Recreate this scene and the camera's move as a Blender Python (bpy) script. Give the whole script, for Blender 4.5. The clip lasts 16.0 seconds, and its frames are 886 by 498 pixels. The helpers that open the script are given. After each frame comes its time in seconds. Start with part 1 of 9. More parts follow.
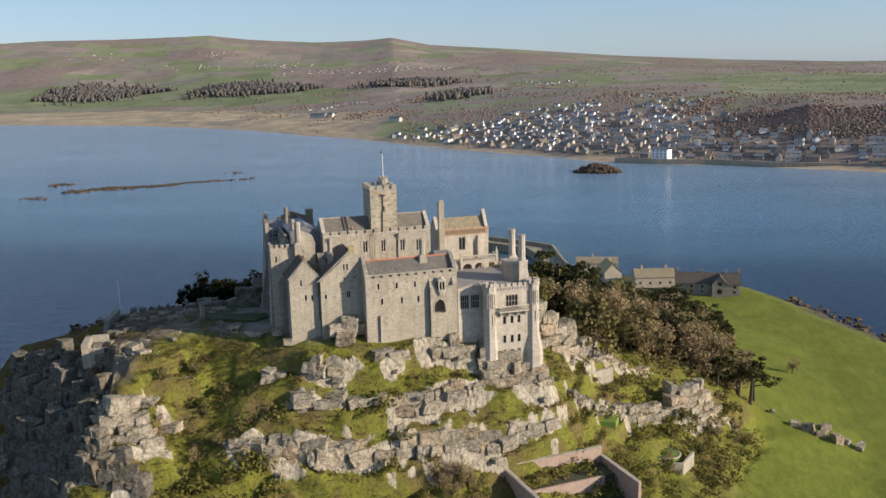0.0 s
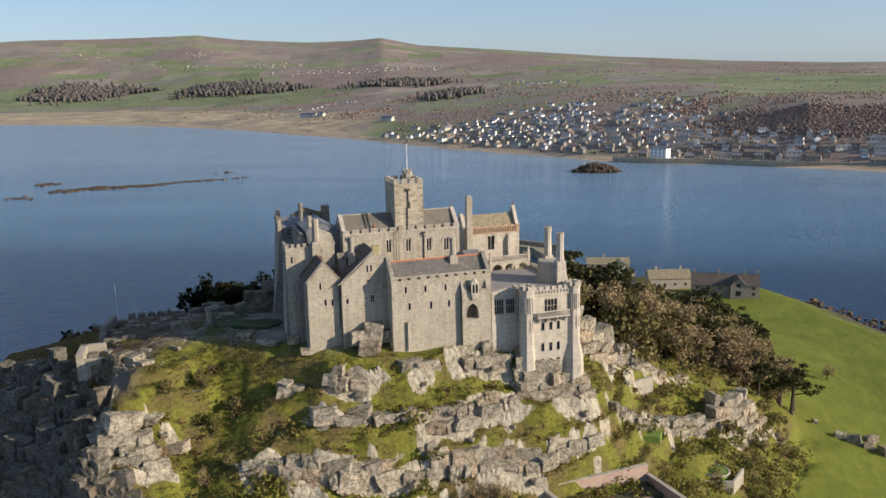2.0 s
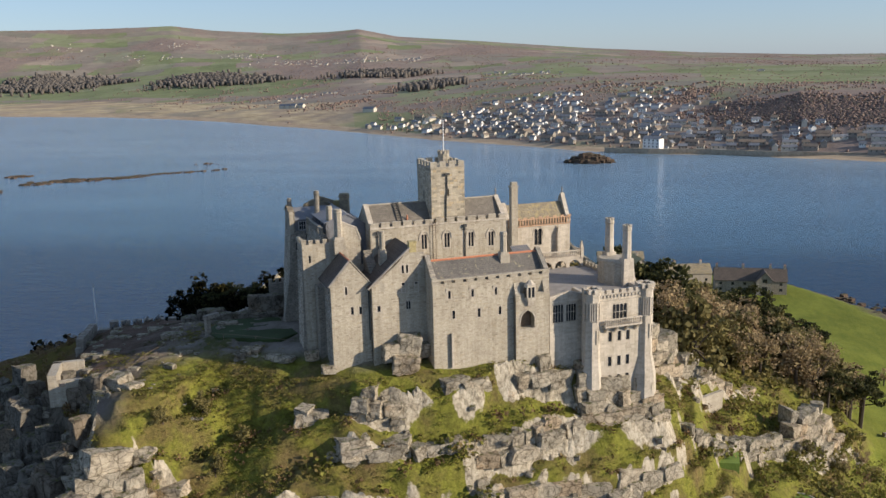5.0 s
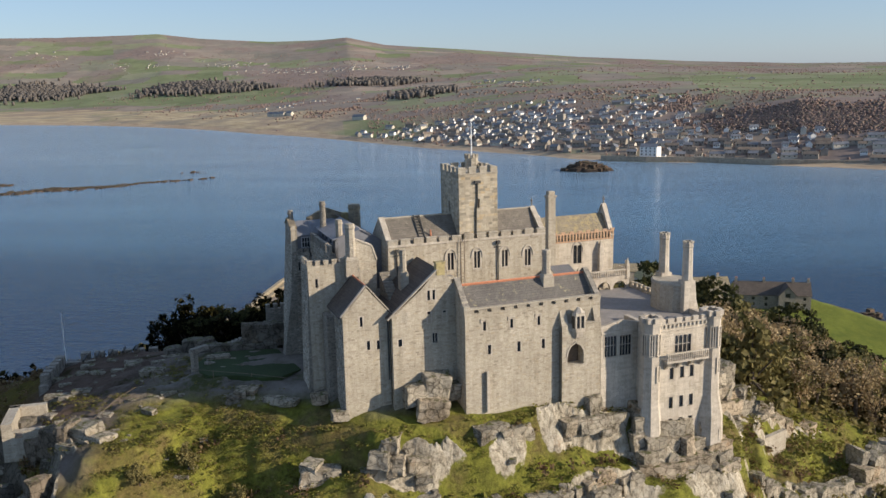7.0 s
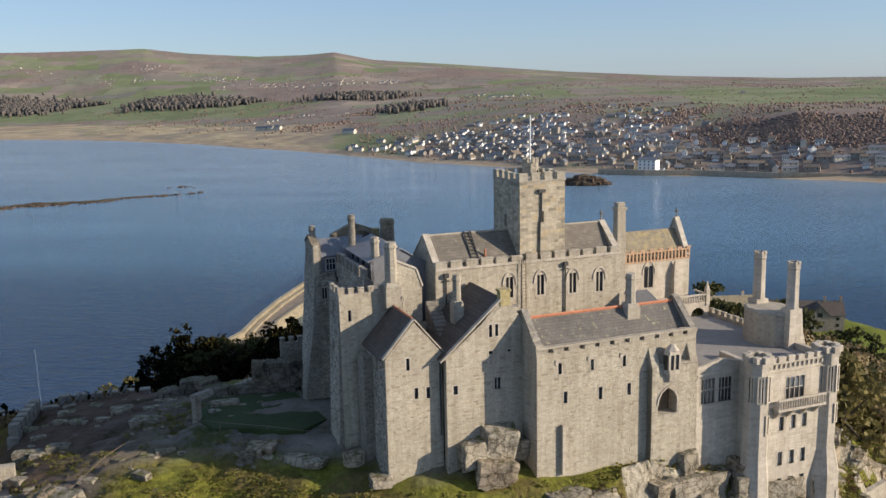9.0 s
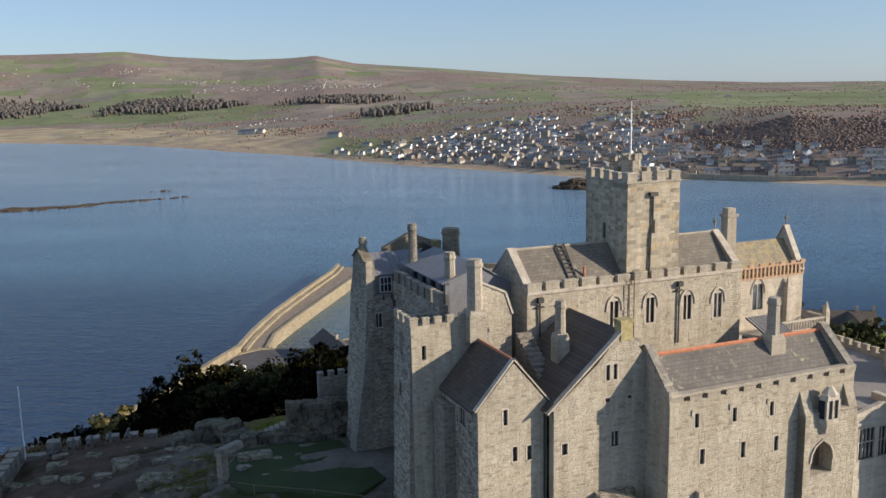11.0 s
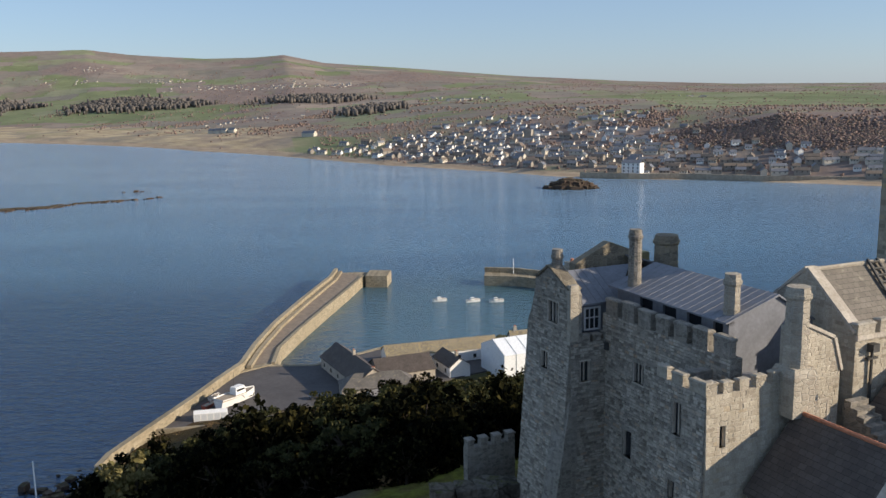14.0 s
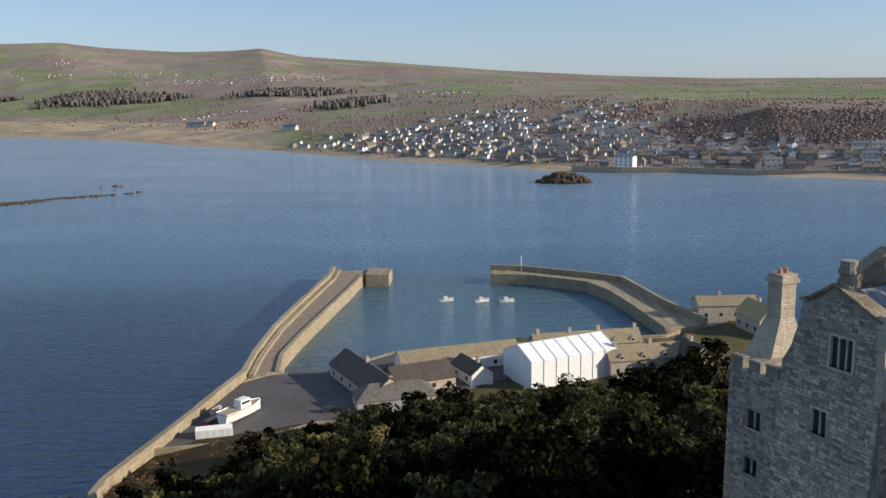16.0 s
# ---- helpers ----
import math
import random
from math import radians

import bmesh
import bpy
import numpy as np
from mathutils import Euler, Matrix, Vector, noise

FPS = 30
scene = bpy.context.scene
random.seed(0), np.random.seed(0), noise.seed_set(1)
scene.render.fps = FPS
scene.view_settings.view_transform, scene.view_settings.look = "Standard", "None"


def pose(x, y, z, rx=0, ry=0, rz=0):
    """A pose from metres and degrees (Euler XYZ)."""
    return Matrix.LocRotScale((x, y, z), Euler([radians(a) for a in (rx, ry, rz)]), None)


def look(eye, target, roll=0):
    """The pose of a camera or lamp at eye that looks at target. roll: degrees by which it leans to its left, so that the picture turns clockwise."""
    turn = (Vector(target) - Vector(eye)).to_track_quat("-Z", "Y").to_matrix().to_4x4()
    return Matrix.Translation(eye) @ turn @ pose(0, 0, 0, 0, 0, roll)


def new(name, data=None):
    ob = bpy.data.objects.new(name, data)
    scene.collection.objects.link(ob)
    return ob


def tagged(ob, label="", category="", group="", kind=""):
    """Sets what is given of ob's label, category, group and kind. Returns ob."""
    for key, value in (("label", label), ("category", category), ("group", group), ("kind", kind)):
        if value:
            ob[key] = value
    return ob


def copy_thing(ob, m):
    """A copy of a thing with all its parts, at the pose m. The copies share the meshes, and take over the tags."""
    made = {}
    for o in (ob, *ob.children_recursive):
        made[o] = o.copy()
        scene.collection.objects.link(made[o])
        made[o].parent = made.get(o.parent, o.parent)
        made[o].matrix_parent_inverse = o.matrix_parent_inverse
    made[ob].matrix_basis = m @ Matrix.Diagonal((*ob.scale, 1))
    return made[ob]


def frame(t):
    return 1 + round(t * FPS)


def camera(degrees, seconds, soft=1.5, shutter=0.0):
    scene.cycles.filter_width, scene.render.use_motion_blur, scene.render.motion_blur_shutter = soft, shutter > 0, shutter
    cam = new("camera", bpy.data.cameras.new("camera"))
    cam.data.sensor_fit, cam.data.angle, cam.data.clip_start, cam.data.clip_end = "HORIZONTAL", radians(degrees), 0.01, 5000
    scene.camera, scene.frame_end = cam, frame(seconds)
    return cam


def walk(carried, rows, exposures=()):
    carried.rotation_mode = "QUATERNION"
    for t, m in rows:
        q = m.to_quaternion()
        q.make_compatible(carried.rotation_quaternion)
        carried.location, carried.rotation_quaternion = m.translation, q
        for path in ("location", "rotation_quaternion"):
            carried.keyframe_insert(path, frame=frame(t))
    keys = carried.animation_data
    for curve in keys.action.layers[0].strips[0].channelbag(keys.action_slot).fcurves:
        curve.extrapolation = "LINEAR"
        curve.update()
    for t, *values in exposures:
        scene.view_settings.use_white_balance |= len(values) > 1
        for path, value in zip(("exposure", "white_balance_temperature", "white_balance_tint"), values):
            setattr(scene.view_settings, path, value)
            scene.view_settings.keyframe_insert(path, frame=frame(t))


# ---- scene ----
cam = camera(53.0, 16.0)
PATH = [
    (0, (-0.091, -0.021, 113.712), (-0.468, 1.903, 113.317), -1.4),
    (0.5, (-3.161, 3.927, 112.729), (-3.532, 5.853, 112.336), -1.4),
    (1, (-6.298, 7.85, 111.8), (-6.662, 9.777, 111.407), -1.3),
    (1.5, (-9.326, 11.72, 110.889), (-9.684, 13.649, 110.497), -1.3),
    (2, (-12.484, 15.584, 110.047), (-12.834, 17.513, 109.654), -1.3),
    (2.5, (-15.778, 19.476, 109.108), (-16.12, 21.407, 108.714), -1.2),
    (3, (-18.949, 23.587, 108.242), (-19.282, 25.518, 107.843), -1.2),
    (3.5, (-21.755, 27.97, 107.423), (-22.08, 29.902, 107.018), -1.3),
    (4, (-24.476, 32.57, 106.589), (-24.793, 34.502, 106.179), -1.3),
    (6.5, (-37.282, 60.025, 102.519), (-37.559, 61.965, 102.119), -1.2),
    (7, (-39.689, 65.506, 101.913), (-39.961, 67.449, 101.522), -1.2),
    (7.5, (-42.464, 70.89, 101.232), (-42.729, 72.835, 100.851), -1.3),
    (8, (-45.397, 76.57, 100.375), (-45.656, 78.518, 100.003), -1.3),
    (10.5, (-61.415, 102.798, 96.488), (-61.625, 104.756, 96.138), -1.1),
    (11, (-64.895, 107.695, 96.15), (-65.094, 109.654, 95.8), -1.1),
    (11.5, (-68.719, 112.303, 95.479), (-68.905, 114.263, 95.129), -1.0),
    (12, (-72.268, 116.846, 94.813), (-72.441, 118.808, 94.464), -0.9),
    (12.5, (-75.762, 121.431, 94.213), (-75.924, 123.393, 93.865), -0.9),
    (13, (-79.441, 126.178, 93.682), (-79.59, 128.142, 93.334), -0.8),
    (13.5, (-83.432, 131.284, 93.009), (-83.569, 133.249, 92.661), -0.8),
    (14, (-87.332, 136.271, 92.315), (-87.456, 138.236, 91.966), -0.9),
    (14.5, (-90.920, 141.500, 91.660), (-91.031, 143.465, 91.307), -0.9),
    (15, (-94.450, 146.850, 90.920), (-94.548, 148.816, 90.564), -0.9),
    (15.5, (-97.950, 152.050, 90.250), (-98.035, 154.016, 89.891), -0.85),
    (16, (-101.300, 157.400, 89.500), (-101.372, 159.366, 89.139), -0.8),
]
walk(cam, [(t, look(eye, target, roll)) for t, eye, target, roll in PATH], [(0, 0.3, 6150, 13), (16, 0.3, 6150, 13)])

# ---- light: low winter sun from the right, clear sky ----
SUN_AZ, SUN_EL = radians(351), radians(20)
sun_dir = Vector((math.cos(SUN_AZ) * math.cos(SUN_EL), math.sin(SUN_AZ) * math.cos(SUN_EL), math.sin(SUN_EL)))
world = bpy.data.worlds.new("sky_world")
scene.world = world
world.use_nodes = True
wn = world.node_tree
sky = wn.nodes.new("ShaderNodeTexSky")
sky.sky_type, sky.sun_disc = "NISHITA", False
sky.sun_elevation, sky.sun_rotation = SUN_EL, math.pi / 2 - SUN_AZ
sky.air_density, sky.dust_density, sky.ozone_density = 0.9, 0.35, 3.0
haze = wn.nodes.new("ShaderNodeMix")
haze.data_type = "RGBA"
haze.inputs[0].default_value = 0.5
wn.links.new(sky.outputs[0], haze.inputs[6])
haze.inputs[7].default_value = (2.5, 3.3, 4.35, 1)
wn.links.new(haze.outputs[2], wn.nodes["Background"].inputs[0])
wn.nodes["Background"].inputs[1].default_value = 0.112
sun_lamp = new("sun", bpy.data.lights.new("sun", "SUN"))
sun_lamp.data.energy, sun_lamp.data.angle, sun_lamp.data.color = 5.0, radians(0.6), (1.0, 0.85, 0.63)
sun_lamp.matrix_world = look(sun_dir * 900, (0, 0, 0))

# ---- materials ----
def mat_new(name):
    m = bpy.data.materials.new(name)
    m.use_nodes = True
    return m, m.node_tree, m.node_tree.nodes["Principled BSDF"]


def node(nt, kind, **vals):
    n = nt.nodes.new("ShaderNode" + kind)
    for k, v in vals.items():
        if k in n.inputs:
            n.inputs[k].default_value = v
    return n


def ramp(nt, fac, stops):
    r = nt.nodes.new("ShaderNodeValToRGB")
    e = r.color_ramp.elements
    while len(e) < len(stops):
        e.new(0.5)
    for el, (p, c) in zip(e, stops):
        el.position, el.color = p, (*c, 1)
    nt.links.new(fac, r.inputs[0])
    return r.outputs[0]


def mix(nt, fac, a, b, mode="MIX"):
    m = nt.nodes.new("ShaderNodeMix")
    m.data_type, m.blend_type = "RGBA", mode
    for s, v in ((m.inputs[0], fac), (m.inputs[6], a), (m.inputs[7], b)):
        if isinstance(v, (int, float)):
            s.default_value = v
        elif isinstance(v, tuple):
            s.default_value = (*v, 1)
        else:
            nt.links.new(v, s)
    return m.outputs[2]


def coords(nt, scale=1.0, world_space=True):
    if world_space:
        src = nt.nodes.new("ShaderNodeNewGeometry").outputs["Position"]
    else:
        src = nt.nodes.new("ShaderNodeTexCoord").outputs["Object"]
    mp = nt.nodes.new("ShaderNodeMapping")
    mp.inputs["Scale"].default_value = (scale,) * 3 if isinstance(scale, (int, float)) else scale
    nt.links.new(src, mp.inputs[0])
    return mp.outputs[0]


def noise_fac(nt, vec, scale, detail=4, rough=0.6):
    n = node(nt, "TexNoise", Scale=scale, Detail=detail, Roughness=rough)
    nt.links.new(vec, n.inputs["Vector"])
    return n.outputs["Fac"]


def bump(nt, bsdf, height, strength, dist):
    b = node(nt, "Bump", Strength=strength, Distance=dist)
    nt.links.new(height, b.inputs["Height"])
    nt.links.new(b.outputs[0], bsdf.inputs["Normal"])
    return b


def wall_coords(nt):
    """Lays (along, up) on walls that run along either axis of their own object."""
    tc = nt.nodes.new("ShaderNodeTexCoord")
    sp, sn = nt.nodes.new("ShaderNodeSeparateXYZ"), nt.nodes.new("ShaderNodeSeparateXYZ")
    nt.links.new(tc.outputs["Object"], sp.inputs[0])
    nt.links.new(tc.outputs["Normal"], sn.inputs[0])
    ab = nt.nodes.new("ShaderNodeMath")
    ab.operation = "ABSOLUTE"
    nt.links.new(sn.outputs[0], ab.inputs[0])
    gt = nt.nodes.new("ShaderNodeMath")
    gt.operation = "GREATER_THAN"
    gt.inputs[1].default_value = 0.7
    nt.links.new(ab.outputs[0], gt.inputs[0])
    mx = nt.nodes.new("ShaderNodeMix")
    mx.data_type = "FLOAT"
    nt.links.new(gt.outputs[0], mx.inputs[0])
    nt.links.new(sp.outputs[0], mx.inputs[2])
    nt.links.new(sp.outputs[1], mx.inputs[3])
    cb = nt.nodes.new("ShaderNodeCombineXYZ")
    nt.links.new(mx.outputs[0], cb.inputs[0])
    nt.links.new(sp.outputs[2], cb.inputs[1])
    return cb.outputs[0]


def stone(name, light, dark, lichen, block=(0.8, 0.34), mortar=0.012, relief=0.05, rubble=0.0):
    """Coursed granite: uneven blocks, weather stains, lichen."""
    m, nt, bs = mat_new(name)
    wc = wall_coords(nt)
    pos = coords(nt, 1.0)
    warp = nt.nodes.new("ShaderNodeTexNoise")
    warp.inputs["Scale"].default_value = 0.9
    nt.links.new(pos, warp.inputs["Vector"])
    mul = nt.nodes.new("ShaderNodeVectorMath")
    mul.operation = "MULTIPLY_ADD"
    mul.inputs[1].default_value = (0.3 + rubble, 0.3 + rubble, 0)
    nt.links.new(warp.outputs["Color"], mul.inputs[0])
    nt.links.new(wc, mul.inputs[2])
    br = nt.nodes.new("ShaderNodeTexBrick")
    br.inputs["Scale"].default_value = 1.0
    br.inputs["Brick Width"].default_value, br.inputs["Row Height"].default_value = block
    br.inputs["Mortar Size"].default_value, br.inputs["Mortar Smooth"].default_value = mortar, 0.5
    br.inputs["Color1"].default_value, br.inputs["Color2"].default_value = (0.0, 0.0, 0.0, 1), (1.0, 1.0, 1.0, 1)
    br.inputs["Mortar"].default_value = (0.35, 0.35, 0.35, 1)
    br.inputs["Bias"].default_value = 0.0
    br.offset_frequency, br.squash_frequency, br.squash = 2, 3, 0.7
    nt.links.new(mul.outputs[0], br.inputs["Vector"])
    cell, joint = br.outputs["Color"], br.outputs["Fac"]
    if rubble:
        mp = nt.nodes.new("ShaderNodeMapping")
        mp.inputs["Scale"].default_value = (1 / block[0], 1 / block[1], 1)
        nt.links.new(mul.outputs[0], mp.inputs[0])
        vo, ve = nt.nodes.new("ShaderNodeTexVoronoi"), nt.nodes.new("ShaderNodeTexVoronoi")
        vo.voronoi_dimensions = ve.voronoi_dimensions = "2D"
        ve.feature = "DISTANCE_TO_EDGE"
        for v in (vo, ve):
            v.inputs["Scale"].default_value, v.inputs["Randomness"].default_value = 1.0, 0.8
            nt.links.new(mp.outputs[0], v.inputs["Vector"])
        pick = nt.nodes.new("ShaderNodeSeparateColor")
        nt.links.new(vo.outputs["Color"], pick.inputs[0])
        cell = pick.outputs[0]
        joint = ramp(nt, ve.outputs["Distance"], [(0.03, (1, 1, 1)), (0.10, (0, 0, 0))])
    base = ramp(nt, cell, [(0.0, dark), (0.45, tuple(0.5 * (a + b) for a, b in zip(dark, light))), (1.0, light)])
    big = ramp(nt, noise_fac(nt, pos, 0.16, 6, 0.65), [(0.3, (0.80, 0.78, 0.75)), (0.6, (1.0, 1.0, 1.0))])
    base = mix(nt, 1.0, base, big, "MULTIPLY")
    streak = ramp(nt, noise_fac(nt, coords(nt, (1.4, 1.4, 0.12)), 1.0, 5, 0.7), [(0.36, (0.76, 0.74, 0.70)), (0.58, (1.0, 1.0, 1.0))])
    base = mix(nt, 0.7, base, streak, "MULTIPLY")
    spots = ramp(nt, noise_fac(nt, pos, 2.6, 5, 0.75), [(0.60, (0, 0, 0)), (0.72, (1, 1, 1))])
    base = mix(nt, spots, base, lichen)
    grain = ramp(nt, noise_fac(nt, pos, 7.0, 3, 0.7), [(0.3, (0.80, 0.80, 0.80)), (0.7, (1.12, 1.12, 1.12))])
    base = mix(nt, 1.0, base, grain, "MULTIPLY")
    mort = mix(nt, joint, base, tuple(0.80 * a for a in light))
    nt.links.new(mort, bs.inputs["Base Color"])
    bs.inputs["Roughness"].default_value = 0.92
    bs.inputs["Specular IOR Level"].default_value = 0.2
    inv = node(nt, "Math")
    inv.operation = "MULTIPLY_ADD"
    inv.inputs[1].default_value, inv.inputs[2].default_value = -0.8, 1.0
    nt.links.new(joint, inv.inputs[0])
    add = node(nt, "Math")
    add.operation = "MULTIPLY_ADD"
    nt.links.new(noise_fac(nt, pos, 3.2, 5, 0.7), add.inputs[0])
    add.inputs[1].default_value = 1.1
    nt.links.new(inv.outputs[0], add.inputs[2])
    bump(nt, bs, add.outputs[0], 0.75, relief)
    return m


def plain(name, col, rough=0.8, var=0.25, scale=1.5, metal=0.0, relief=0.02):
    m, nt, bs = mat_new(name)
    pos = coords(nt, 1.0)
    lo, hi = tuple(c * (1 - var) for c in col), tuple(min(1, c * (1 + var)) for c in col)
    c1 = ramp(nt, noise_fac(nt, pos, scale, 5, 0.65), [(0.3, lo), (0.7, hi)])
    c2 = ramp(nt, noise_fac(nt, pos, scale * 7, 3, 0.6), [(0.3, (0.85,) * 3), (0.7, (1.1,) * 3)])
    nt.links.new(mix(nt, 1.0, c1, c2, "MULTIPLY"), bs.inputs["Base Color"])
    bs.inputs["Roughness"].default_value, bs.inputs["Metallic"].default_value = rough, metal
    if relief:
        bump(nt, bs, noise_fac(nt, pos, scale * 5, 4, 0.6), 0.5, relief)
    return m


def tiled(name, a, b, row=(0.5, 0.28), lichen=(0.4, 0.36, 0.2), moss=0.66, relief=0.03):
    """Slate roofs: courses across the fall, patches of lichen."""
    m, nt, bs = mat_new(name)
    wc = wall_coords(nt)
    br = nt.nodes.new("ShaderNodeTexBrick")
    br.inputs["Scale"].default_value = 1.0
    br.inputs["Brick Width"].default_value, br.inputs["Row Height"].default_value = row
    br.inputs["Mortar Size"].default_value = 0.012
    br.inputs["Color1"].default_value, br.inputs["Color2"].default_value, br.inputs["Mortar"].default_value = (*a, 1), (*b, 1), (*[c * 0.5 for c in a], 1)
    nt.links.new(wc, br.inputs["Vector"])
    pos = coords(nt, 1.0)
    big = ramp(nt, noise_fac(nt, pos, 0.35, 6, 0.7), [(0.3, (0.72,) * 3), (0.65, (1.08,) * 3)])
    c = mix(nt, 1.0, br.outputs["Color"], big, "MULTIPLY")
    c = mix(nt, ramp(nt, noise_fac(nt, pos, 1.3, 6, 0.75), [(moss - 0.08, (0, 0, 0)), (moss + 0.06, (1, 1, 1))]), c, lichen)
    nt.links.new(c, bs.inputs["Base Color"])
    bs.inputs["Roughness"].default_value = 0.75
    bump(nt, bs, br.outputs["Fac"], 0.6, -relief)
    return m


STONE = stone("granite_rubble", (0.515, 0.463, 0.378), (0.40, 0.355, 0.288), (0.28, 0.25, 0.19), (0.55, 0.28), 0.018, 0.06, 0.25)
STONE_TOWER = stone("granite_ashlar_weathered", (0.50, 0.45, 0.365), (0.36, 0.325, 0.265), (0.22, 0.205, 0.165), (0.8, 0.4), 0.012, 0.03, 0.1)
STONE_PALE = stone("granite_ashlar_pale", (0.600, 0.540, 0.455), (0.491, 0.437, 0.370), (0.349, 0.313, 0.254), (0.9, 0.42), 0.006, 0.015)
# darker granite; on west faces it puts shade into the wall colour
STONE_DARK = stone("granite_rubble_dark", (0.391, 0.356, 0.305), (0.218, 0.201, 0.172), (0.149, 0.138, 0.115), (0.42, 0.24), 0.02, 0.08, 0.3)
PIER = stone("harbour_granite", (0.41, 0.35, 0.25), (0.27, 0.23, 0.16), (0.30, 0.25, 0.12), (1.4, 0.5), 0.02, 0.06)


def piece_stone(name, stops, spot):
    """Single wall stones: each its own tone, with weather stains over them all."""
    m, nt, bs = mat_new(name)
    pos = coords(nt, 1.0)
    inf, geo = nt.nodes.new("ShaderNodeObjectInfo"), nt.nodes.new("ShaderNodeNewGeometry")
    mad = node(nt, "Math")
    mad.operation = "MULTIPLY_ADD"
    mad.inputs[1].default_value = 7.31
    nt.links.new(inf.outputs["Random"], mad.inputs[0])
    nt.links.new(geo.outputs["Random Per Island"], mad.inputs[2])
    fr = node(nt, "Math")
    fr.operation = "FRACT"
    nt.links.new(mad.outputs[0], fr.inputs[0])
    c = ramp(nt, fr.outputs[0], stops)
    c = mix(nt, 1.0, c, ramp(nt, noise_fac(nt, pos, 0.17, 6, 0.65), [(0.3, (0.80, 0.785, 0.76)), (0.6, (1.02, 1.01, 0.99))]), "MULTIPLY")
    c = mix(nt, 0.7, c, ramp(nt, noise_fac(nt, coords(nt, (1.4, 1.4, 0.12)), 1.0, 5, 0.7), [(0.36, (0.74, 0.72, 0.68)), (0.58, (1.0, 1.0, 1.0))]), "MULTIPLY")
    c = mix(nt, ramp(nt, noise_fac(nt, pos, 2.2, 5, 0.75), [(0.60, (0, 0, 0)), (0.74, (1, 1, 1))]), c, spot)
    c = mix(nt, 1.0, c, ramp(nt, noise_fac(nt, pos, 9.0, 3, 0.7), [(0.3, (0.80,) * 3), (0.7, (1.14,) * 3)]), "MULTIPLY")
    nt.links.new(c, bs.inputs["Base Color"])
    bs.inputs["Roughness"].default_value, bs.inputs["Specular IOR Level"].default_value = 0.92, 0.2
    bump(nt, bs, noise_fac(nt, pos, 5.0, 5, 0.7), 0.6, 0.05)
    return m


PIECE = piece_stone("rubble_stone", [(0.0, (0.33, 0.29, 0.23)), (0.08, (0.42, 0.372, 0.30)), (0.35, (0.468, 0.42, 0.34)), (0.65, (0.50, 0.452, 0.368)), (0.92, (0.53, 0.482, 0.396)), (1.0, (0.46, 0.392, 0.292))], (0.42, 0.37, 0.28))
# stones for the darker granite; west faces carry shade in these tones
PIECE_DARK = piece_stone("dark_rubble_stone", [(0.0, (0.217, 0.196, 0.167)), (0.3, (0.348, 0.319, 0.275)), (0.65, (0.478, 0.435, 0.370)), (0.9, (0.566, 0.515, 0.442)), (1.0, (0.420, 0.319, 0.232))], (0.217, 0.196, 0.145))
PIECE_PALE = piece_stone("pale_ashlar_stone", [(0.0, (0.502, 0.448, 0.376)), (0.5, (0.578, 0.518, 0.434)), (1.0, (0.622, 0.562, 0.476))], (0.415, 0.373, 0.296))
PIECE_TOWER = piece_stone("weathered_ashlar_stone", [(0.0, (0.282, 0.252, 0.196)), (0.4, (0.441, 0.390, 0.305)), (0.8, (0.551, 0.486, 0.380)), (1.0, (0.502, 0.396, 0.253))], (0.220, 0.204, 0.161))
SLATE = tiled("slate_grey", (0.128, 0.115, 0.102), (0.16, 0.145, 0.128))
SLATE_DARK = tiled("slate_dark", (0.078, 0.060, 0.050), (0.105, 0.085, 0.070), lichen=(0.13, 0.105, 0.075))
SLATE_BROWN = tiled("slate_lichened", (0.22, 0.185, 0.13), (0.28, 0.235, 0.16), lichen=(0.34, 0.27, 0.13), moss=0.56)
LEAD = plain("lead_sheet", (0.175, 0.18, 0.20), 0.55, 0.15, 0.6, 0.0, 0.01)
TERRACOTTA = plain("terracotta", (0.48, 0.19, 0.10), 0.8, 0.3, 3.0)
GLASS, _nt, _b = mat_new("window_glass")
_b.inputs["Base Color"].default_value, _b.inputs["Roughness"].default_value = (0.022, 0.024, 0.028, 1), 0.10
WHITE = plain("white_paint", (0.80, 0.79, 0.76), 0.6, 0.05, 0.8, 0.0, 0.0)
IRON = plain("dark_iron", (0.05, 0.048, 0.045), 0.6, 0.3, 4.0)
WOOD = plain("weathered_timber", (0.16, 0.12, 0.085), 0.8, 0.3, 3.0)
PAVE = plain("granite_paving", (0.26, 0.24, 0.225), 0.9, 0.15, 0.5)
TARMAC = plain("quay_asphalt", (0.085, 0.078, 0.078), 0.9, 0.2, 0.15)


# ---- building tools ----
def part(name, bm, mat, parent=None, label="", smooth=False):
    me = bpy.data.meshes.new(name)
    bmesh.ops.recalc_face_normals(bm, faces=bm.faces[:])
    bm.to_mesh(me)
    bm.free()
    if smooth:
        me.polygons.foreach_set("use_smooth", [True] * len(me.polygons))
    me.materials.append(mat)
    ob = new(name, me)
    if parent is not None:
        ob.parent = parent
    if label:
        ob["label"] = label
    return ob


def mesh_ob(name, verts, faces, mat, parent=None, smooth=False):
    me = bpy.data.meshes.new(name)
    me.from_pydata(verts, [], faces)
    me.update()
    if smooth:
        me.polygons.foreach_set("use_smooth", [True] * len(me.polygons))
    me.materials.append(mat)
    ob = new(name, me)
    if parent is not None:
        ob.parent = parent
    return ob


def thing(name, m, label, category, group="", kind=""):
    ob = new(name)
    ob.empty_display_size = 0.5
    ob.matrix_basis = m
    return tagged(ob, label, category, group, kind)


